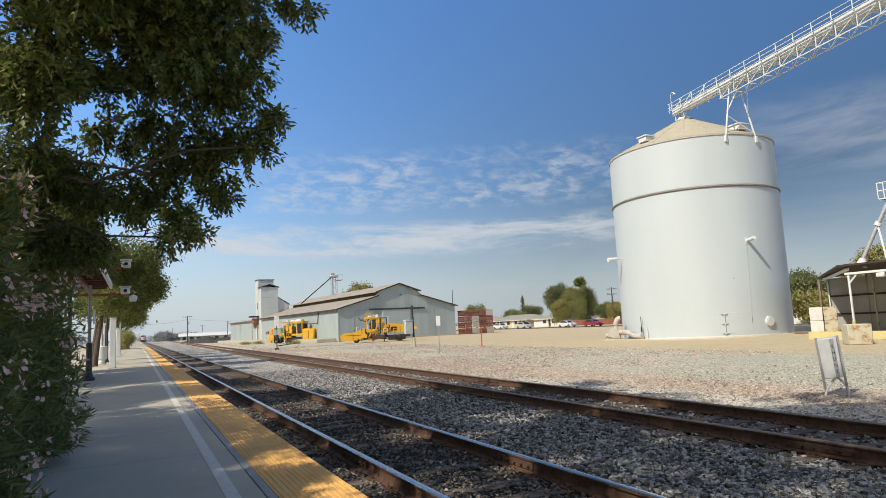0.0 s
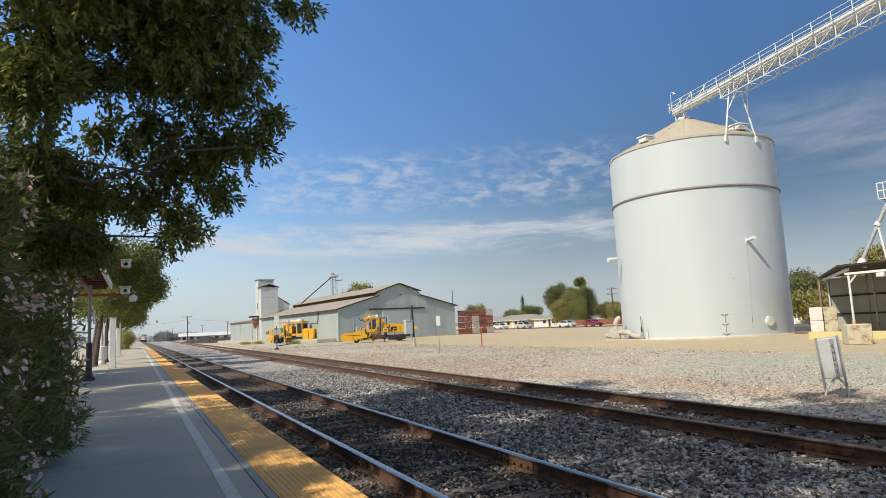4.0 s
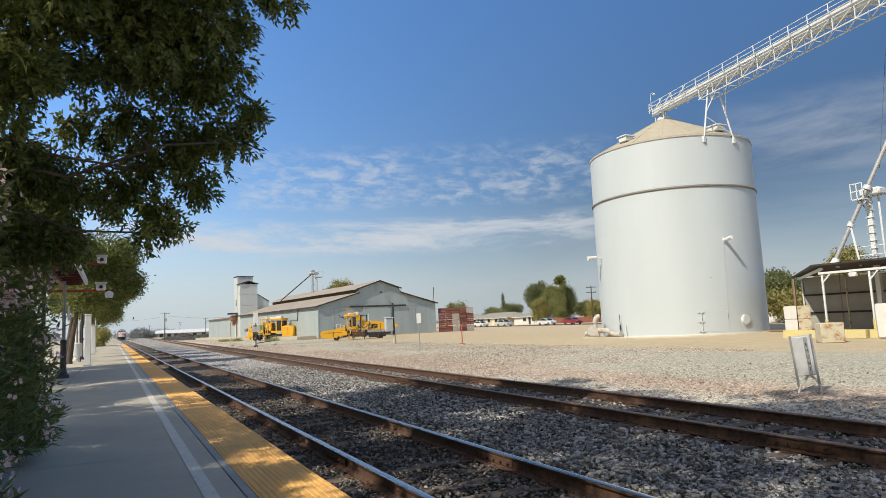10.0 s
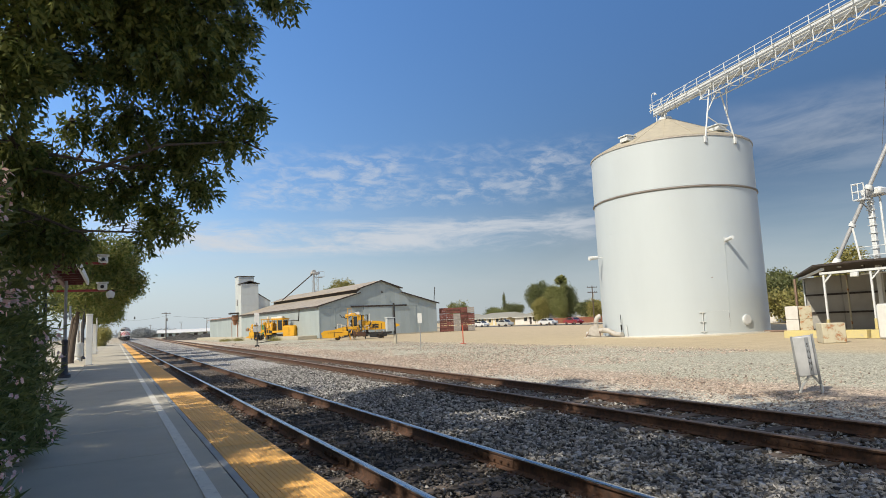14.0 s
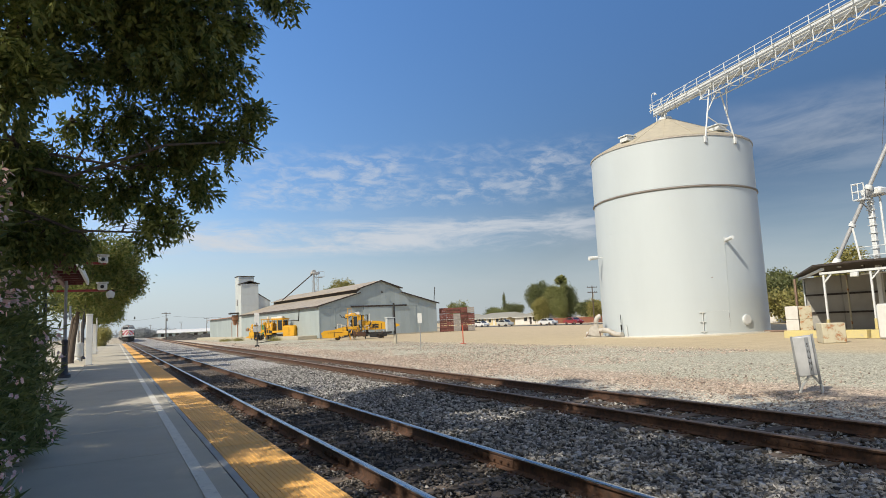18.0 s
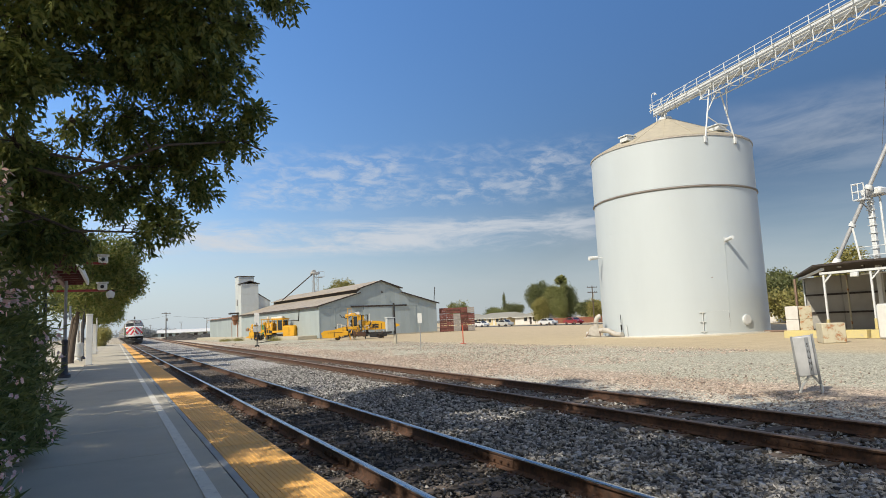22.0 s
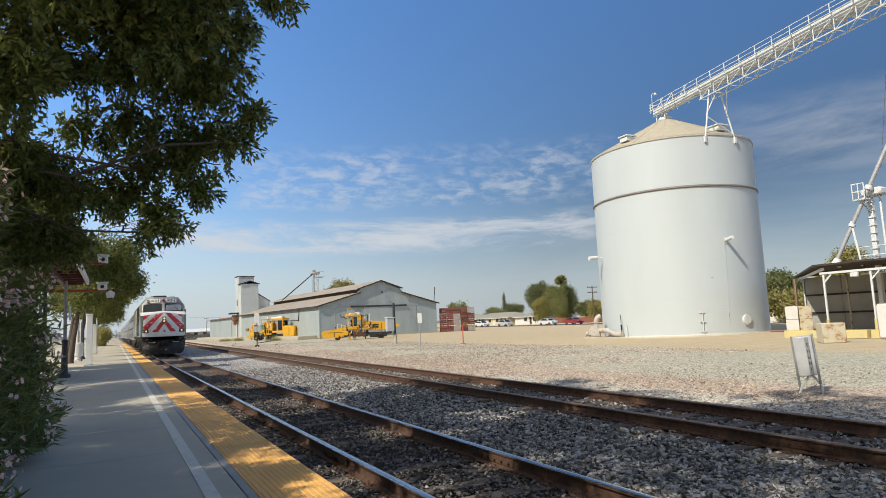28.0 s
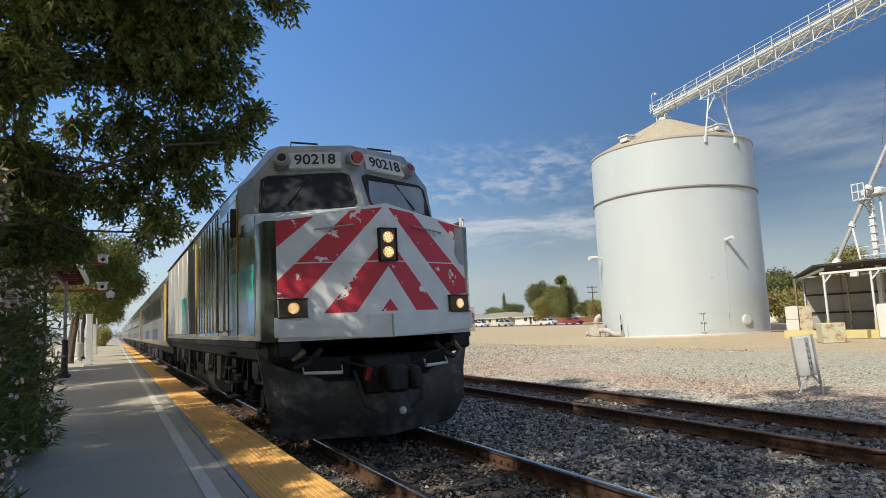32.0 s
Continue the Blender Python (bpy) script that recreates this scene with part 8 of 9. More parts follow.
def distance():
    g = np.random.default_rng(20)
    # long white packing sheds far along the line
    W2 = mat("far_white_roof", (0.7, 0.7, 0.68), None, 0.6)
    for az, d, w, h, lb in ((4.9, 430, 26, 4.4, "long white-roofed shed far along the line"), (6.4, 400, 30, 4.2, "long white-roofed shed far along the line"), (5.6, 520, 30, 4.2, "long white-roofed shed far along the line")):
        q = polar(az, d)
        th = thing("far_shed", pose(q.x, q.y, 0, 0, 0, -az), lb, "shed", "far sheds")
        part("wall", Mesh().box(-w / 2, 0, 0, w / 2, 12, h * 0.6), TIN_WALL, th)
        part("roof", Mesh().prism([(-1, h * 0.55), (13, h * 0.55), (6, h)], -w / 2 - 1, w / 2 + 1, "x"), W2, th)
        for k in range(6):
            part("door", Mesh().box(-w / 2 + 1.5 + k * w / 6, -0.06, 0, -w / 2 + 3.5 + k * w / 6, -0.01, h * 0.45), TRIM_DARK, th)
    # gravel piles
    for az, d, r, h in ((5.1, 205, 5.5, 2.1), (6.9, 190, 8.0, 1.5), (4.2, 230, 4.0, 1.2), (8.3, 215, 6.0, 1.6)):
        q = polar(az, d)
        b = Mesh()
        n = 26
        vs = [(0, 0, h)]
        for j in (0.35, 0.7, 1.0):
            for i in range(n):
                a = 2 * math.pi * i / n
                k = 1 + g.normal(0, 0.06)
                vs.append((r * j * k * math.cos(a), r * j * k * math.sin(a), h * (1 - j) ** 0.9 * k - 0.02))
        fs = [(0, 1 + i, 1 + (i + 1) % n) for i in range(n)]
        for j in range(2):
            fs += [(1 + j * n + i, 1 + (j + 1) * n + i, 1 + (j + 1) * n + (i + 1) % n, 1 + j * n + (i + 1) % n) for i in range(n)]
        b.add(vs, fs, True)
        thing("gravel_mound", Matrix.Translation(q), "grey-tan gravel pile beside the line", "gravel pile", "gravel piles", data=b, material=BALLAST)
    # low belt of far trees and roofs round the horizon
    P, D, W = [], [], []
    n = 26000
    az = np.radians(g.uniform(-60, 120, n))
    d = g.uniform(620, 900, n)
    lump = 3.2 + 2.2 * np.sin(az * 37) + 1.6 * np.sin(az * 91 + 1) + 1.2 * np.sin(az * 173 + 2)
    z = g.uniform(0, 1, n) * np.clip(lump, 1.0, 9)
    p = np.stack([d * np.sin(az), d * np.cos(az), z], -1)
    dd = unit(g.normal(0, 1, (n, 3)))
    v, f = blades(p, dd, unit(np.cross(dd, g.normal(0, 1, (n, 3)))), np.full((n, 1), 2.4), np.full((n, 1), 1.6))
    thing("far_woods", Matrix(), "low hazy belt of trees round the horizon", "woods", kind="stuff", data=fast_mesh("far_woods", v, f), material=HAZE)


distance()


# ---- track machines by the barn ----
MACHINE = mat("machine_yellow", (0.68, 0.36, 0.02), (0.60, 0.31, 0.02), 0.5, scale=2, bump=0.04, stain=(0.24, 0.14, 0.05), stain_at=0.66, stain_scale=2)
MACHINE_GREEN = mat("machine_green", (0.05, 0.20, 0.08), None, 0.6)


def machine_wheels(th, ys, r=0.38):
    for y in ys:
        for s in (-1, 1):
            w = part("wheel", Mesh().rod((s * 0.66, y, r), (s * 0.80, y, r), r, n=18), WHEEL, th)
            part("hub", Mesh().rod((s * 0.78, y, r), (s * 0.86, y, r), 0.12, n=10), MACHINE, w)


def machine_cab(th, y0, y1, z0, z1):
    c = part("cab", Mesh().box(-1.1, y0, z0, 1.1, y1, z0 + 0.35, 0.03).box(-1.2, y0 - 0.1, z1 - 0.16, 1.2, y1 + 0.1, z1, 0.04), MACHINE, th, "yellow operator cab")
    for sx in (-1.04, 1.04):
        for y in (y0 + 0.06, (y0 + y1) / 2, y1 - 0.06):
            part("pillar", Mesh().bar((sx, y, z0 + 0.3), (sx, y, z1 - 0.1), 0.11), MACHINE, c)
    part("seat", Mesh().box(-0.3, (y0 + y1) / 2 - 0.3, z0 + 0.3, 0.3, (y0 + y1) / 2 + 0.3, z0 + 1.2, 0.08), STEEL_DARK, c, "black operator seat")
    part("console", Mesh().box(-0.8, y0 + 0.15, z0 + 0.3, 0.8, y0 + 0.5, z0 + 0.95, 0.05), STEEL_DARK, c)
    for sx in (-1, 1):
        part("window", Mesh().box(sx * 0.99 - 0.01, y0 + 0.12, z0 + 0.55, sx * 0.99 + 0.01, (y0 + y1) / 2 - 0.06, z1 - 0.25), GLASS, c, "dark cab glass")
    part("beacon", Mesh().rod((0.5, y0 + 0.4, z1), (0.5, y0 + 0.4, z1 + 0.2), 0.1, n=10), MACHINE, c)
    part("air_unit", Mesh().box(-0.6, y0 + 0.7, z1, 0.3, y1 - 0.2, z1 + 0.28, 0.05), WHITE, c, "white roof air unit")


def machine_clutter(th, seed, y0, y1, z0, z1, n, w=1.0):
    """Hydraulic rams, hoses, brackets and tool boxes hung along a machine's sides."""
    g = random.Random(seed)
    tones = (STEEL_DARK, MACHINE, RAIL_DULL, MACHINE, STEEL_DARK)
    for k in range(n):
        s = 1 if k % 2 else -1
        y, z = g.uniform(y0, y1), g.uniform(z0, z1)
        x = s * (w + g.uniform(-0.25, 0.15))
        kind = k % 5
        if kind == 0:
            d = Vector((g.uniform(-0.2, 0.2), g.uniform(-0.9, 0.9), g.uniform(-0.9, 0.9)))
            r = part("ram", Mesh().rod((x, y, z), Vector((x, y, z)) + d * 0.6, 0.07, n=8), tones[g.randrange(5)], th)
            part("ram_rod", Mesh().rod(Vector((x, y, z)) + d * 0.6, Vector((x, y, z)) + d, 0.035, n=6), WHITE_STEEL, r)
        elif kind == 1:
            b, h = g.uniform(0.2, 0.5), g.uniform(0.15, 0.5)
            part("tool_box", Mesh().box(x - 0.15, y - b, z - h, x + 0.15, y + b, z + h * 0.4, 0.03), tones[g.randrange(5)], th)
        elif kind == 2:
            q = Vector((x, y, z))
            part("hose", Mesh().pipe([q, q + Vector((s * 0.1, 0.3, -0.3)), q + Vector((s * 0.1, 0.7, -0.35)), q + Vector((0, 1.0, 0.05))], 0.04, 6), RUBBER, th)
        elif kind == 3:
            h = g.uniform(0.5, 1.1)
            part("bracket", Mesh().bar((x, y, z - h), (x, y + g.uniform(-0.4, 0.4), z + 0.2), 0.12), tones[g.randrange(5)], th)
        else:
            part("grab_rail", Mesh().pipe([(x, y, z), (x, y, z + 0.8), (x, y + 0.5, z + 0.8), (x, y + 0.5, z)], 0.03, 6), WHITE_STEEL if k % 4 else MACHINE, th)


def ballast_regulator():
    th = thing("ballast_regulator", pose(28.5, 79.2, 0.0, 0, 0, 72), "yellow track ballast regulator with cab and side wings", "track machine", "track machines")
    part("frame", Mesh().box(-0.7, -4.1, 0.55, 0.7, 3.6, 0.85, 0.03), STEEL_DARK, th)
    machine_wheels(th, (-2.6, 2.9))
    machine_cab(th, 0.2, 1.6, 1.35, 3.2)
    part("engine_hood", Mesh().prism([(-5.2, 1.60), (-4.9, 1.82), (-2.2, 2.3), (-0.3, 2.4), (-0.3, 1.2), (-3.9, 1.15)], -0.8, 0.8, "x"), MACHINE, th, "long sloping yellow engine hood")
    part("hood_grille", Mesh().box(0.8, -2.4, 1.4, 0.82, -1.6, 1.9).box(-0.82, -2.4, 1.4, -0.8, -1.6, 1.9), STEEL_DARK, th)
    for k in range(4):
        part("hood_rib", Mesh().box(-0.83, -3.6 + 0.8 * k, 1.2, -0.8, -3.55 + 0.8 * k, 2.0), STEEL_DARK, th)
    part("plow", Mesh().prism([(1.7, 0.6), (1.7, 1.75), (2.6, 1.6), (3.4, 1.35), (4.6, 1.3), (5.0, 1.0), (4.8, 0.4), (3.6, 0.3)], -1.1, 1.1, "x"), MACHINE, th, "yellow front plow")
    part("plow_seam", Mesh().box(-1.13, 3.3, 0.5, -1.1, 3.36, 1.15).box(-1.13, 2.0, 1.0, -1.1, 4.3, 1.04), STEEL_DARK, th)
    for s in (-1, 1):
        part("wing", Mesh().box(s * 1.25 - 0.06, -0.6, 0.45, s * 1.25 + 0.06, 1.0, 0.95, 0.02, pose(0, 0, 0, 8, 0, 0)), RAIL_RUST, th, "worn steel side wing")
        part("wing_arm", Mesh().bar((s * 0.7, 0.2, 1.6), (s * 1.3, 0.5, 0.8), 0.1).bar((s * 0.7, 1.0, 1.6), (s * 1.3, 1.2, 0.8), 0.1), MACHINE, th)
        part("step", Mesh().box(s * 0.95 - 0.2, 1.75, 0.5, s * 0.95 + 0.2, 2.2, 0.56).bar((s * 1.1, 1.75, 0.5), (s * 1.1, 1.75, 1.9), 0.05).bar((s * 1.1, 2.2, 0.5), (s * 1.1, 2.2, 1.9), 0.05), STEEL_DARK, th)
    part("exhaust", Mesh().rod((0.3, -1.3, 2.2), (0.3, -1.3, 3.3), 0.05, n=8), WHITE_STEEL, th)
    part("broom_box", Mesh().box(-1.1, -3.4, 0.25, 1.1, -2.5, 0.75, 0.05), STEEL_DARK, th, "black broom box")
    part("tank", Mesh().rod((-0.4, 0.2, 3.42), (0.4, 0.2, 3.42), 0.2, n=14), WHITE, th)
    part("seat_guard", Mesh().pipe([(-1.1, -0.2, 1.2), (-1.1, -0.2, 3.1), (-1.1, -1.0, 3.1), (-1.1, -1.0, 2.2)], 0.06, 6), STEEL_DARK, th)
    machine_clutter(th, 5, -1.6, 2.4, 0.6, 1.9, 60)
    machine_clutter(th, 6, -0.3, 1.7, 2.9, 3.3, 8, 0.8)
    machine_clutter(th, 16, -3.6, -1.6, 0.5, 1.0, 10)


def tamper():
    th = thing("track_tamper", pose(23.9, 110.0, 0, 0, 0, 52), "yellow track tamper with cab and crane beside the barn", "track machine", "track machines")
    part("frame", Mesh().box(-0.8, -3.8, 0.6, 0.8, 4.0, 1.0, 0.03), STEEL_DARK, th)
    machine_wheels(th, (-2.5, 2.6), 0.4)
    machine_cab(th, -2.4, -0.4, 1.2, 3.5)
    part("hood", Mesh().box(-1.1, -4.5, 0.45, 1.1, -2.3, 2.3, 0.16).box(-1.0, -4.3, 2.3, 1.0, -2.6, 2.36, 0.02), MACHINE, th, "yellow rear tank hood")
    part("hood_seam", Mesh().box(-1.13, -3.5, 0.7, -1.1, -3.45, 2.1), STEEL_DARK, th)
    part("engine_house", Mesh().box(-1.0, -0.3, 0.9, 1.0, 0.7, 2.9, 0.06), MACHINE, th)
    part("roof_deck", Mesh().box(-1.2, -2.6, 3.5, 1.2, 1.6, 3.6, 0.03), MACHINE, th)
    for y in (0.2, 1.0, 1.5):
        for x in (-1.1, 1.1):
            part("deck_post", Mesh().bar((x, y, 1.0), (x, y, 3.5), 0.08), MACHINE, th)
    part("panel", Mesh().box(1.0, 0.9, 1.1, 1.06, 1.7, 2.6).box(-1.06, 0.9, 1.1, -1.0, 1.7, 2.6), MACHINE_GREEN, th, "green side panel")
    part("work_head", Mesh().box(-1.0, 2.9, 0.4, 1.0, 3.9, 1.5, 0.08).box(-0.7, 3.0, 1.5, 0.7, 3.6, 2.8, 0.08), MACHINE, th, "yellow work head")
    for y in (1.2, 1.7, 2.2, 2.9, 3.4):
        for x in (-0.9, 0.9):
            part("tine", Mesh().bar((x, y, 0.2), (x, y, 1.5), 0.1), STEEL_DARK, th)
    part("boom", Mesh().bar((0, 3.2, 1.2), (0, 4.6, 2.2), 0.22).bar((0, 3.6, 0.8), (0, 4.8, 0.6), 0.25), MACHINE, th)
    part("mast", Mesh().bar((0.2, 3.2, 2.8), (0.2, 3.2, 3.6), 0.3), MACHINE, th)
    part("roof_unit", Mesh().box(-0.5, -2.0, 3.6, 0.5, -1.0, 3.95, 0.05).box(-0.4, -0.6, 3.6, 0.5, 0.1, 3.85, 0.05).rod((0, 0.8, 3.6), (0, 0.8, 3.95), 0.2, n=12), WHITE, th, "white roof unit")
    machine_clutter(th, 7, -0.4, 4.2, 0.5, 2.4, 66)
    machine_clutter(th, 8, -2.2, 1.4, 2.3, 3.2, 16)


ballast_regulator()
tamper()


# ---- posts and signs in the yard ----
def sign_post():
    th = thing("sign_post", pose(17.7, 37.7, 0), "small white blank sign on a thin steel post", "sign")
    part("post", Mesh().bar((0, 0, -0.2), (0, 0, 2.35), 0.045), mat("post_galvanised", (0.40, 0.40, 0.38), (0.30, 0.30, 0.28), 0.5, metal=0.3), th)
    part("plate", Mesh().box(-0.14, -0.045, 1.78, 0.14, -0.028, 2.42, 0.004, pose(0, 0, 0, 0, 0, -25)), WHITE, th, "white sign plate")


def cabinet_pole():
    th = thing("cabinet_pole", pose(22.5, 53.5, 0), "grey electrical cabinet on a dark pole in the yard", "electrical cabinet")
    part("pole", Mesh().rod((0.12, 0, -0.2), (0.05, 0, 3.7), 0.10, 0.08, 10), STEEL_DARK, th)
    part("sleeve", Mesh().rod((0.12, 0, 0), (0.1, 0, 0.85), 0.15, 0.15, 12), CONCRETE, th)
    c = part("cabinet", Mesh().box(-0.75, -0.25, 1.15, -0.05, 0.2, 2.35, 0.03), mat("cabinet_grey", (0.45, 0.48, 0.49), None, 0.5), th, "grey steel cabinet")
    part("cabinet_lid", Mesh().box(-0.8, -0.3, 2.35, 0.0, 0.25, 2.41, 0.01), WHITE_STEEL, c)


def red_post():
    th = thing("marker_post", pose(24.3, 43.9, 0), "orange-red marker post on a flat base", "post")
    R = mat("marker_red", (0.55, 0.10, 0.05), None, 0.6)
    part("post", Mesh().bar((0, 0, 0), (0, 0, 1.5), 0.06), R, th)
    part("base", Mesh().box(-0.19, -0.17, 0, 0.19, 0.17, 0.06, 0.02), R, th)


def switch_stand():
    th = thing("switch_stand", pose(13.8, 71.3, 0), "switch stand with a white target plate beside the siding", "switch stand")
    part("mast", Mesh().rod((0, 0, 0), (0, 0, 2.6), 0.06, n=8), STEEL_DARK, th)
    part("target", Mesh().box(-0.25, -0.03, 2.35, 0.25, 0.03, 3.65, 0.01, pose(0, 0, 0, 0, 0, -12)), WHITE, th, "white target plate")
    part("lower_plate", Mesh().box(-0.4, -0.05, 1.6, 0.4, 0.0, 2.2, 0.01), CAR_SILVER, th)
    part("lever", Mesh().bar((0.1, 0, 0.4), (1.6, -0.2, 0.55), 0.09).box(-0.22, -0.15, 0, 0.22, 0.15, 0.18, 0.04), STEEL_DARK, th)


sign_post(), cabinet_pole(), red_post(), switch_stand()


def points_lever(x, y):
    th = thing("points_lever", pose(x, y, 0.05) @ Matrix.Scale(0.36, 4), "low dark points lever between the tracks", "lever", "points levers")
    part("base", Mesh().box(-0.5, -0.15, 0, 0.5, 0.15, 0.12, 0.02), STEEL_DARK, th)
    part("handle", Mesh().bar((0.1, 0, 0.1), (0.75, 0.1, 0.55), 0.07), STEEL_DARK, th)
    part("ball", Mesh().ball((0.78, 0.1, 0.58), 0.12), STEEL_DARK, th)


points_lever(13.0, 82.0)
points_lever(16.5, 74.0)


# ---- platform furniture ----
MAROON = mat("maroon_paint", (0.11, 0.013, 0.014), (0.075, 0.010, 0.011), 0.55, scale=3, bump=0.04)
IRON = mat("painted_iron", (0.030, 0.032, 0.045), (0.02, 0.021, 0.03), 0.4, scale=6, bump=0.03)
GREY_POLE = mat("grey_pole", (0.26, 0.26, 0.27), (0.2, 0.2, 0.21), 0.5, scale=5)


def shelter():
    th = thing("platform_shelter", pose(-1.72, 22.0, PLAT), "platform shelter with maroon roof, white fascia and dark columns", "shelter")
    z = 3.52
    part("fascia", Mesh().box(0.70, -1.0, z - 0.10, 0.78, 7.0, z + 0.13, 0.01), WHITE, th, "white eave fascia")
    part("roof", Mesh().prism([(0.70, z + 0.10), (-1.6, z + 0.50), (-3.9, z + 0.10), (-3.9, z + 0.18), (-1.6, z + 0.58), (0.70, z + 0.18)], -1.0, 7.0), MAROON, th, "maroon metal roof")
    for k in range(8):
        y = -0.7 + 1.0 * k
        part("rafter", Mesh().bar((0.70, y, z + 0.02), (-1.6, y, z + 0.42), 0.12, 0.16).bar((-3.9, y, z + 0.02), (-1.6, y, z + 0.42), 0.12, 0.16), MAROON, th)
        part("tie_beam", Mesh().bar((0.6, y, z - 0.05), (-3.8, y, z - 0.05), 0.1, 0.18), MAROON, th)
    part("eave_beam", Mesh().box(-0.08, -1.0, z - 0.22, 0.08, 7.0, z - 0.02, 0.01).box(-3.2, -1.0, z - 0.22, -3.04, 7.0, z - 0.02, 0.01), MAROON, th)
    for x in (0.2, -3.3):
        for y in (3.5,):
            c = part("column", Mesh().lathe([(0.055, 1.25), (0.055, 2.0), (0.07, 2.02), (0.07, 2.1), (0.05, 2.12), (0.045, z - 0.2)], 16, (x, y, 0)), GREY_POLE, th, "grey steel column")
            part("column_base", Mesh().lathe([(0.20, 0), (0.20, 0.10), (0.14, 0.14), (0.125, 0.2), (0.105, 0.3), (0.09, 1.15), (0.105, 1.2), (0.105, 1.26), (0.065, 1.3)], 16, (x, y, 0)), IRON, c, "dark cast-iron column base")
            part("bracket", Mesh().rod((x, y, 2.1), (x + 0.14, y, 2.1), 0.03).rod((x + 0.14, y, 1.95), (x + 0.14, y, 2.45), 0.035), WHITE, c)


shelter()


def white_post(x, y, h, w=0.28):
    th = thing("square_post", pose(x, y, PLAT), "tall white square post on the platform", "post", "white posts")
    part("shaft", Mesh().box(-w / 2, -w / 2, 0, w / 2, w / 2, h, 0.02), WHITE, th)
    part("cap", Mesh().box(-w / 2 - 0.02, -w / 2 - 0.02, h, w / 2 + 0.02, w / 2 + 0.02, h + 0.05, 0.015), WHITE, th)
    part("base_plate", Mesh().box(-w / 2 - 0.06, -w / 2 - 0.06, 0, w / 2 + 0.06, w / 2 + 0.06, 0.03, 0.008), GREY_POLE, th)


white_post(-1.1, 35.5, 2.42)
white_post(-1.42, 58.2, 2.3)


def camera_mast():
    th = thing("camera_mast", pose(-2.75, 33.0, PLAT), "dark pole with red arms carrying white surveillance cameras", "camera mast")
    part("pole", Mesh().rod((0, 0, 0), (0, 0, 5.1), 0.09, 0.07, 12), IRON, th)
    for z, x, lb in ((4.80, 2.21, "white housing"), (3.55, 2.19, "white housing")):
        a = part("arm", Mesh().bar((0, 0, z - 0.1), (x + 0.15, 0, z - 0.1), 0.10), mat("arm_red_%d" % int(z), (0.30, 0.035, 0.025), None, 0.5), th, "red arm")
        part("camera_housing", Mesh().box(x - 0.17, -0.35, z - 0.10, x + 0.23, 0.15, z + 0.22, 0.05).box(x - 0.22, -0.45, z + 0.22, x + 0.28, 0.2, z + 0.26, 0.01), WHITE, a, lb)
        part("lens", Mesh().rod((x + 0.03, -0.36, z + 0.05), (x + 0.03, -0.40, z + 0.05), 0.08, n=12), RUBBER, a)
    d = part("dome_arm", Mesh().bar((2.25, 0, 3.46), (2.75, 0, 3.42), 0.06), MAROON, th)
    part("dome", Mesh().ball((2.55, 0, 3.22), 0.17, 14, 8).lathe([(0.18, 0.0), (0.18, 0.10), (0.05, 0.2)], 14, (2.55, 0, 3.24)), WHITE, d, "white dome camera")
    part("dome_glass", Mesh().ball((2.55, 0, 3.17), 0.14, 12, 8), GLASS, d)


camera_mast()


def bin_can(x, y):
    th = thing("litter_bin", pose(x, y, PLAT), "white cylindrical litter bin on legs", "litter bin")
    part("body", Mesh().lathe([(0.26, 0.28), (0.30, 0.32), (0.30, 1.02), (0.26, 1.06), (0.0, 1.06)], 20), WHITE, th)
    for s in (-1, 1):
        part("leg", Mesh().pipe([(s * 0.22, 0, 0), (s * 0.25, 0, 0.4)], 0.03), IRON, th)
    part("post", Mesh().rod((0.12, 0.3, 0), (0.12, 0.3, 2.2), 0.04), WHITE, th)


bin_can(-1.88, 42.2)


def slim_pole(x, y, h, material, label):
    th = thing("slim_pole", pose(x, y, PLAT), label, "pole", "platform poles")
    part("shaft", Mesh().rod((0, 0, 0), (0, 0, h), 0.06, 0.05, 10), material, th)
    part("base", Mesh().lathe([(0.16, 0), (0.16, 0.08), (0.08, 0.14), (0.06, 0.5)], 12), material, th)


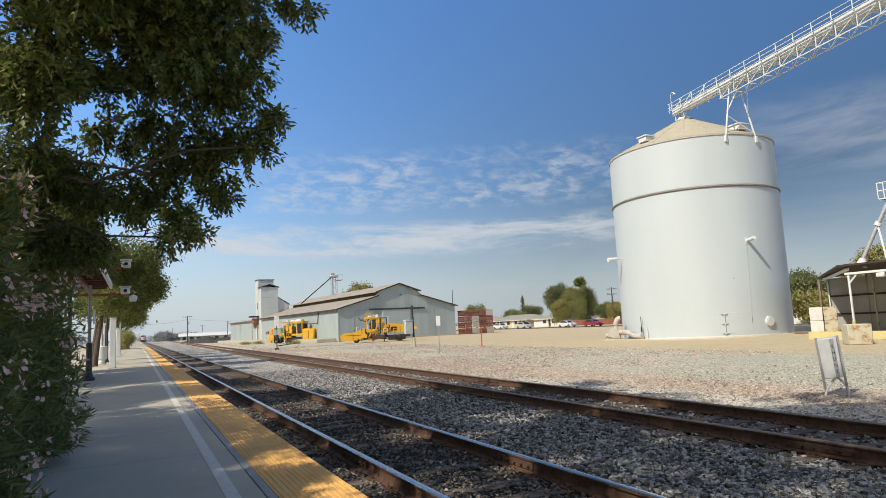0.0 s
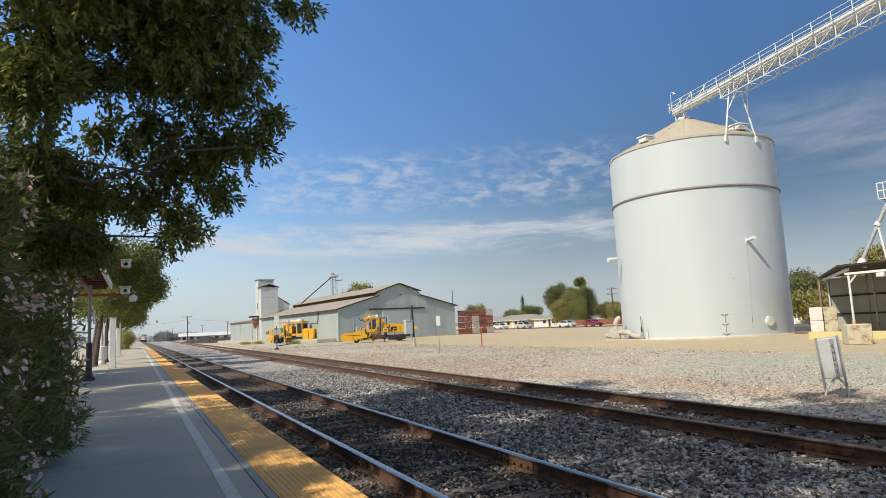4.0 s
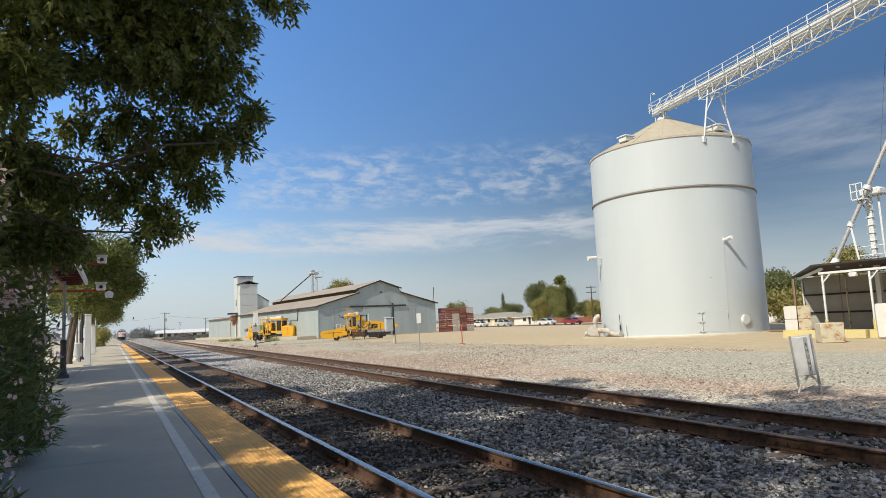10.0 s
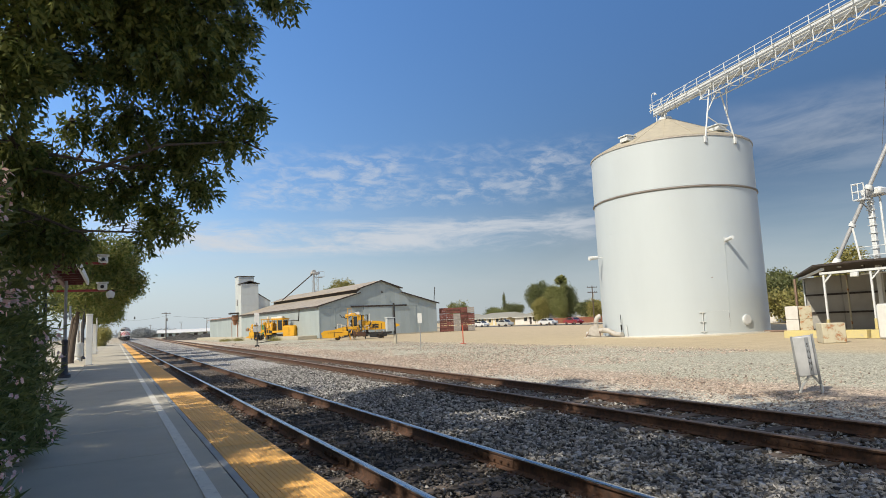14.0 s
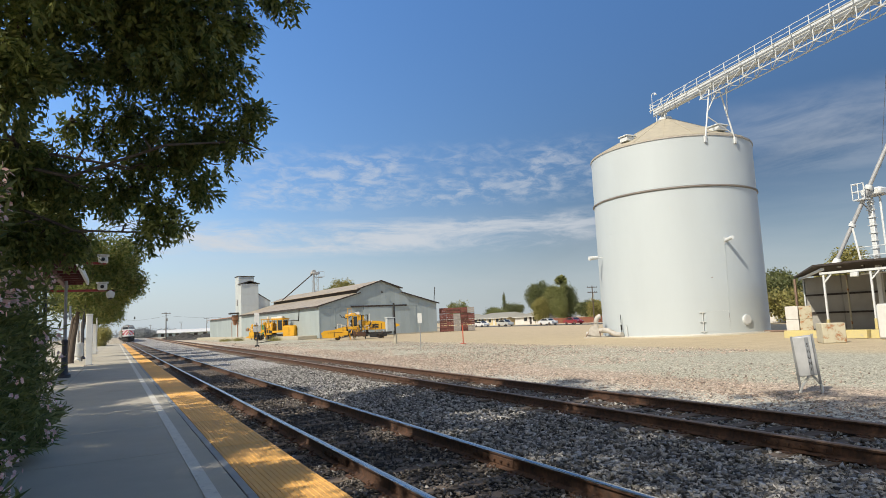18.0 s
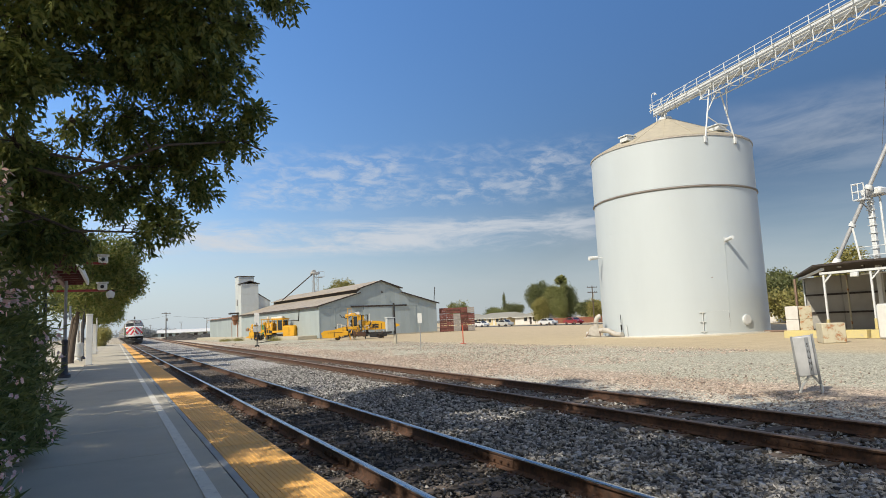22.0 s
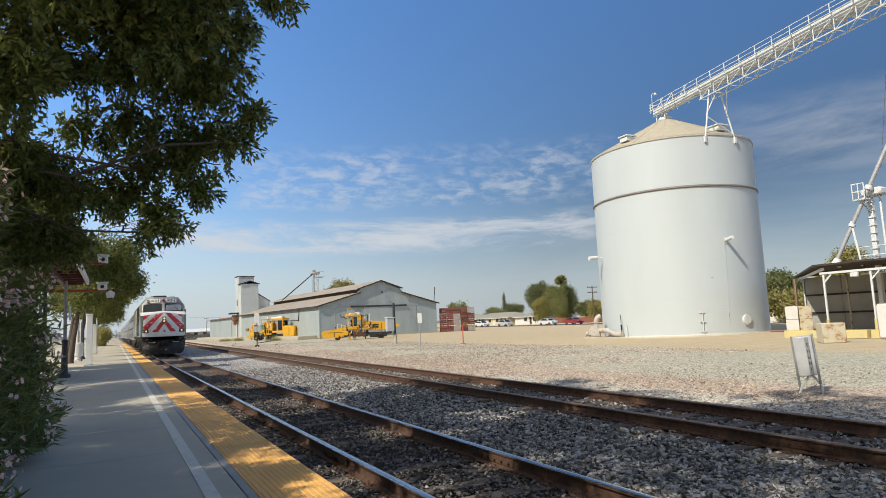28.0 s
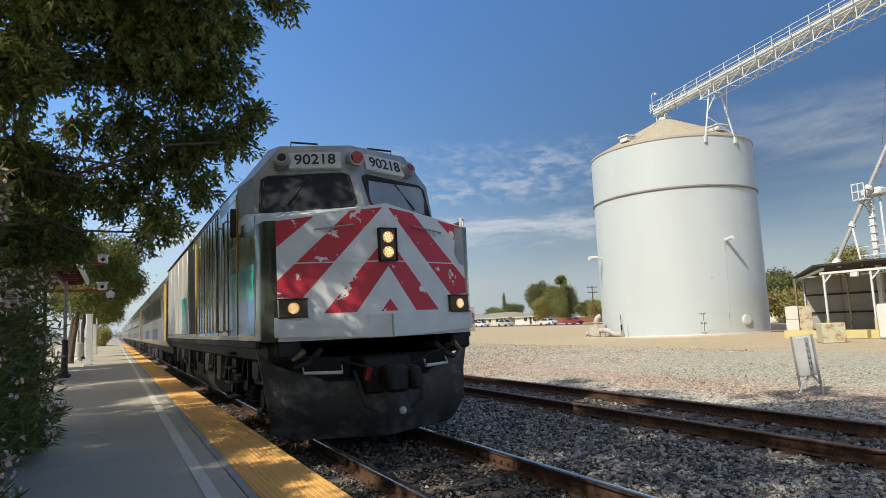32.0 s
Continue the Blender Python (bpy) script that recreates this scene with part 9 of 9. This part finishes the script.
slim_pole(-1.75, 46.0, 4.2, IRON, "slim dark lamp pole on the platform")
slim_pole(-1.65, 52.0, 4.2, IRON, "slim dark lamp pole on the platform")
slim_pole(-2.0, 44.5, 2.3, WHITE, "slim white pole on the platform")
slim_pole(-1.5, 68.0, 3.2, WHITE, "slim white pole on the platform")


def far_bush():
    th = thing("round_bush", pose(-1.9, 108, PLAT - 0.3), "low green bush at the platform's end", "bush")
    v, f = leaves(crown_points(900, (0, 0, 1.3), (1.6, 6, 1.6), 88, lumps=8, lump=0.55), 12, 0.2, 0.25, 0.1, 89)
    part("leaves", fast_mesh("leaves", v, f), YELLEAF, th)


far_bush()
# brush beside the dock
for k, (x, y) in enumerate(((19.5, 118.0), (18.0, 121.0), (22.0, 100.0))):
    v, f = leaves(crown_points(160, (0, 0, 0.2), (1.2, 1.2, 0.28), 300 + k, lumps=5, lump=0.6), 5, 0.15, 0.22, 0.06, 310 + k)
    thing("dry_weeds", pose(x, y, 0), "low dry weeds beside the track", "weeds", "weeds", data=fast_mesh("dry_weeds", v, f), material=YELLEAF)


# ---- what moves ----
def motions():
    walk(train, [(t, pose(3.24, y, 0.30)) for t, y in TRAIN_ROWS])
    for k, c in enumerate(coaches):
        walk(c, [(t, pose(3.24, y + 17.2 + 26.0 * k, 0.30)) for t, y in TRAIN_ROWS])
    # the ash boughs stir in a light wind
    for k, (ob, c, near) in enumerate(ash_boughs):
        if not near:
            continue
        rows = []
        for i in range(41):
            t = 0.8 * i
            a, b = math.sin(1.3 * t + 1.7 * k) * (0.6 + 0.4 * math.sin(0.23 * t + k)), math.sin(0.9 * t + 2.3 * k + 1)
            rows.append((t, pose(c.x + 0.010 * a, c.y + 0.006 * b, c.z + 0.005 * b, 1.2 * a, 0.9 * b, 0.8 * a)))
        walk(ob, rows)
    # the locomotive's wheels turn
    ys = [y for t, y in TRAIN_ROWS]
    ts = [t for t, y in TRAIN_ROWS]
    for ob, dy, r in loco_wheels:
        rows = [(0.0, pose(0, dy, r))]
        for f in range(27 * FPS, 32 * FPS + 1):
            t = f / FPS
            run = float(np.interp(26.98, ts, ys) - np.interp(t, ts, ys))
            rows.append((t, pose(0, dy, r, math.degrees(run / r) % 360)))
        walk(ob, rows)


motions()
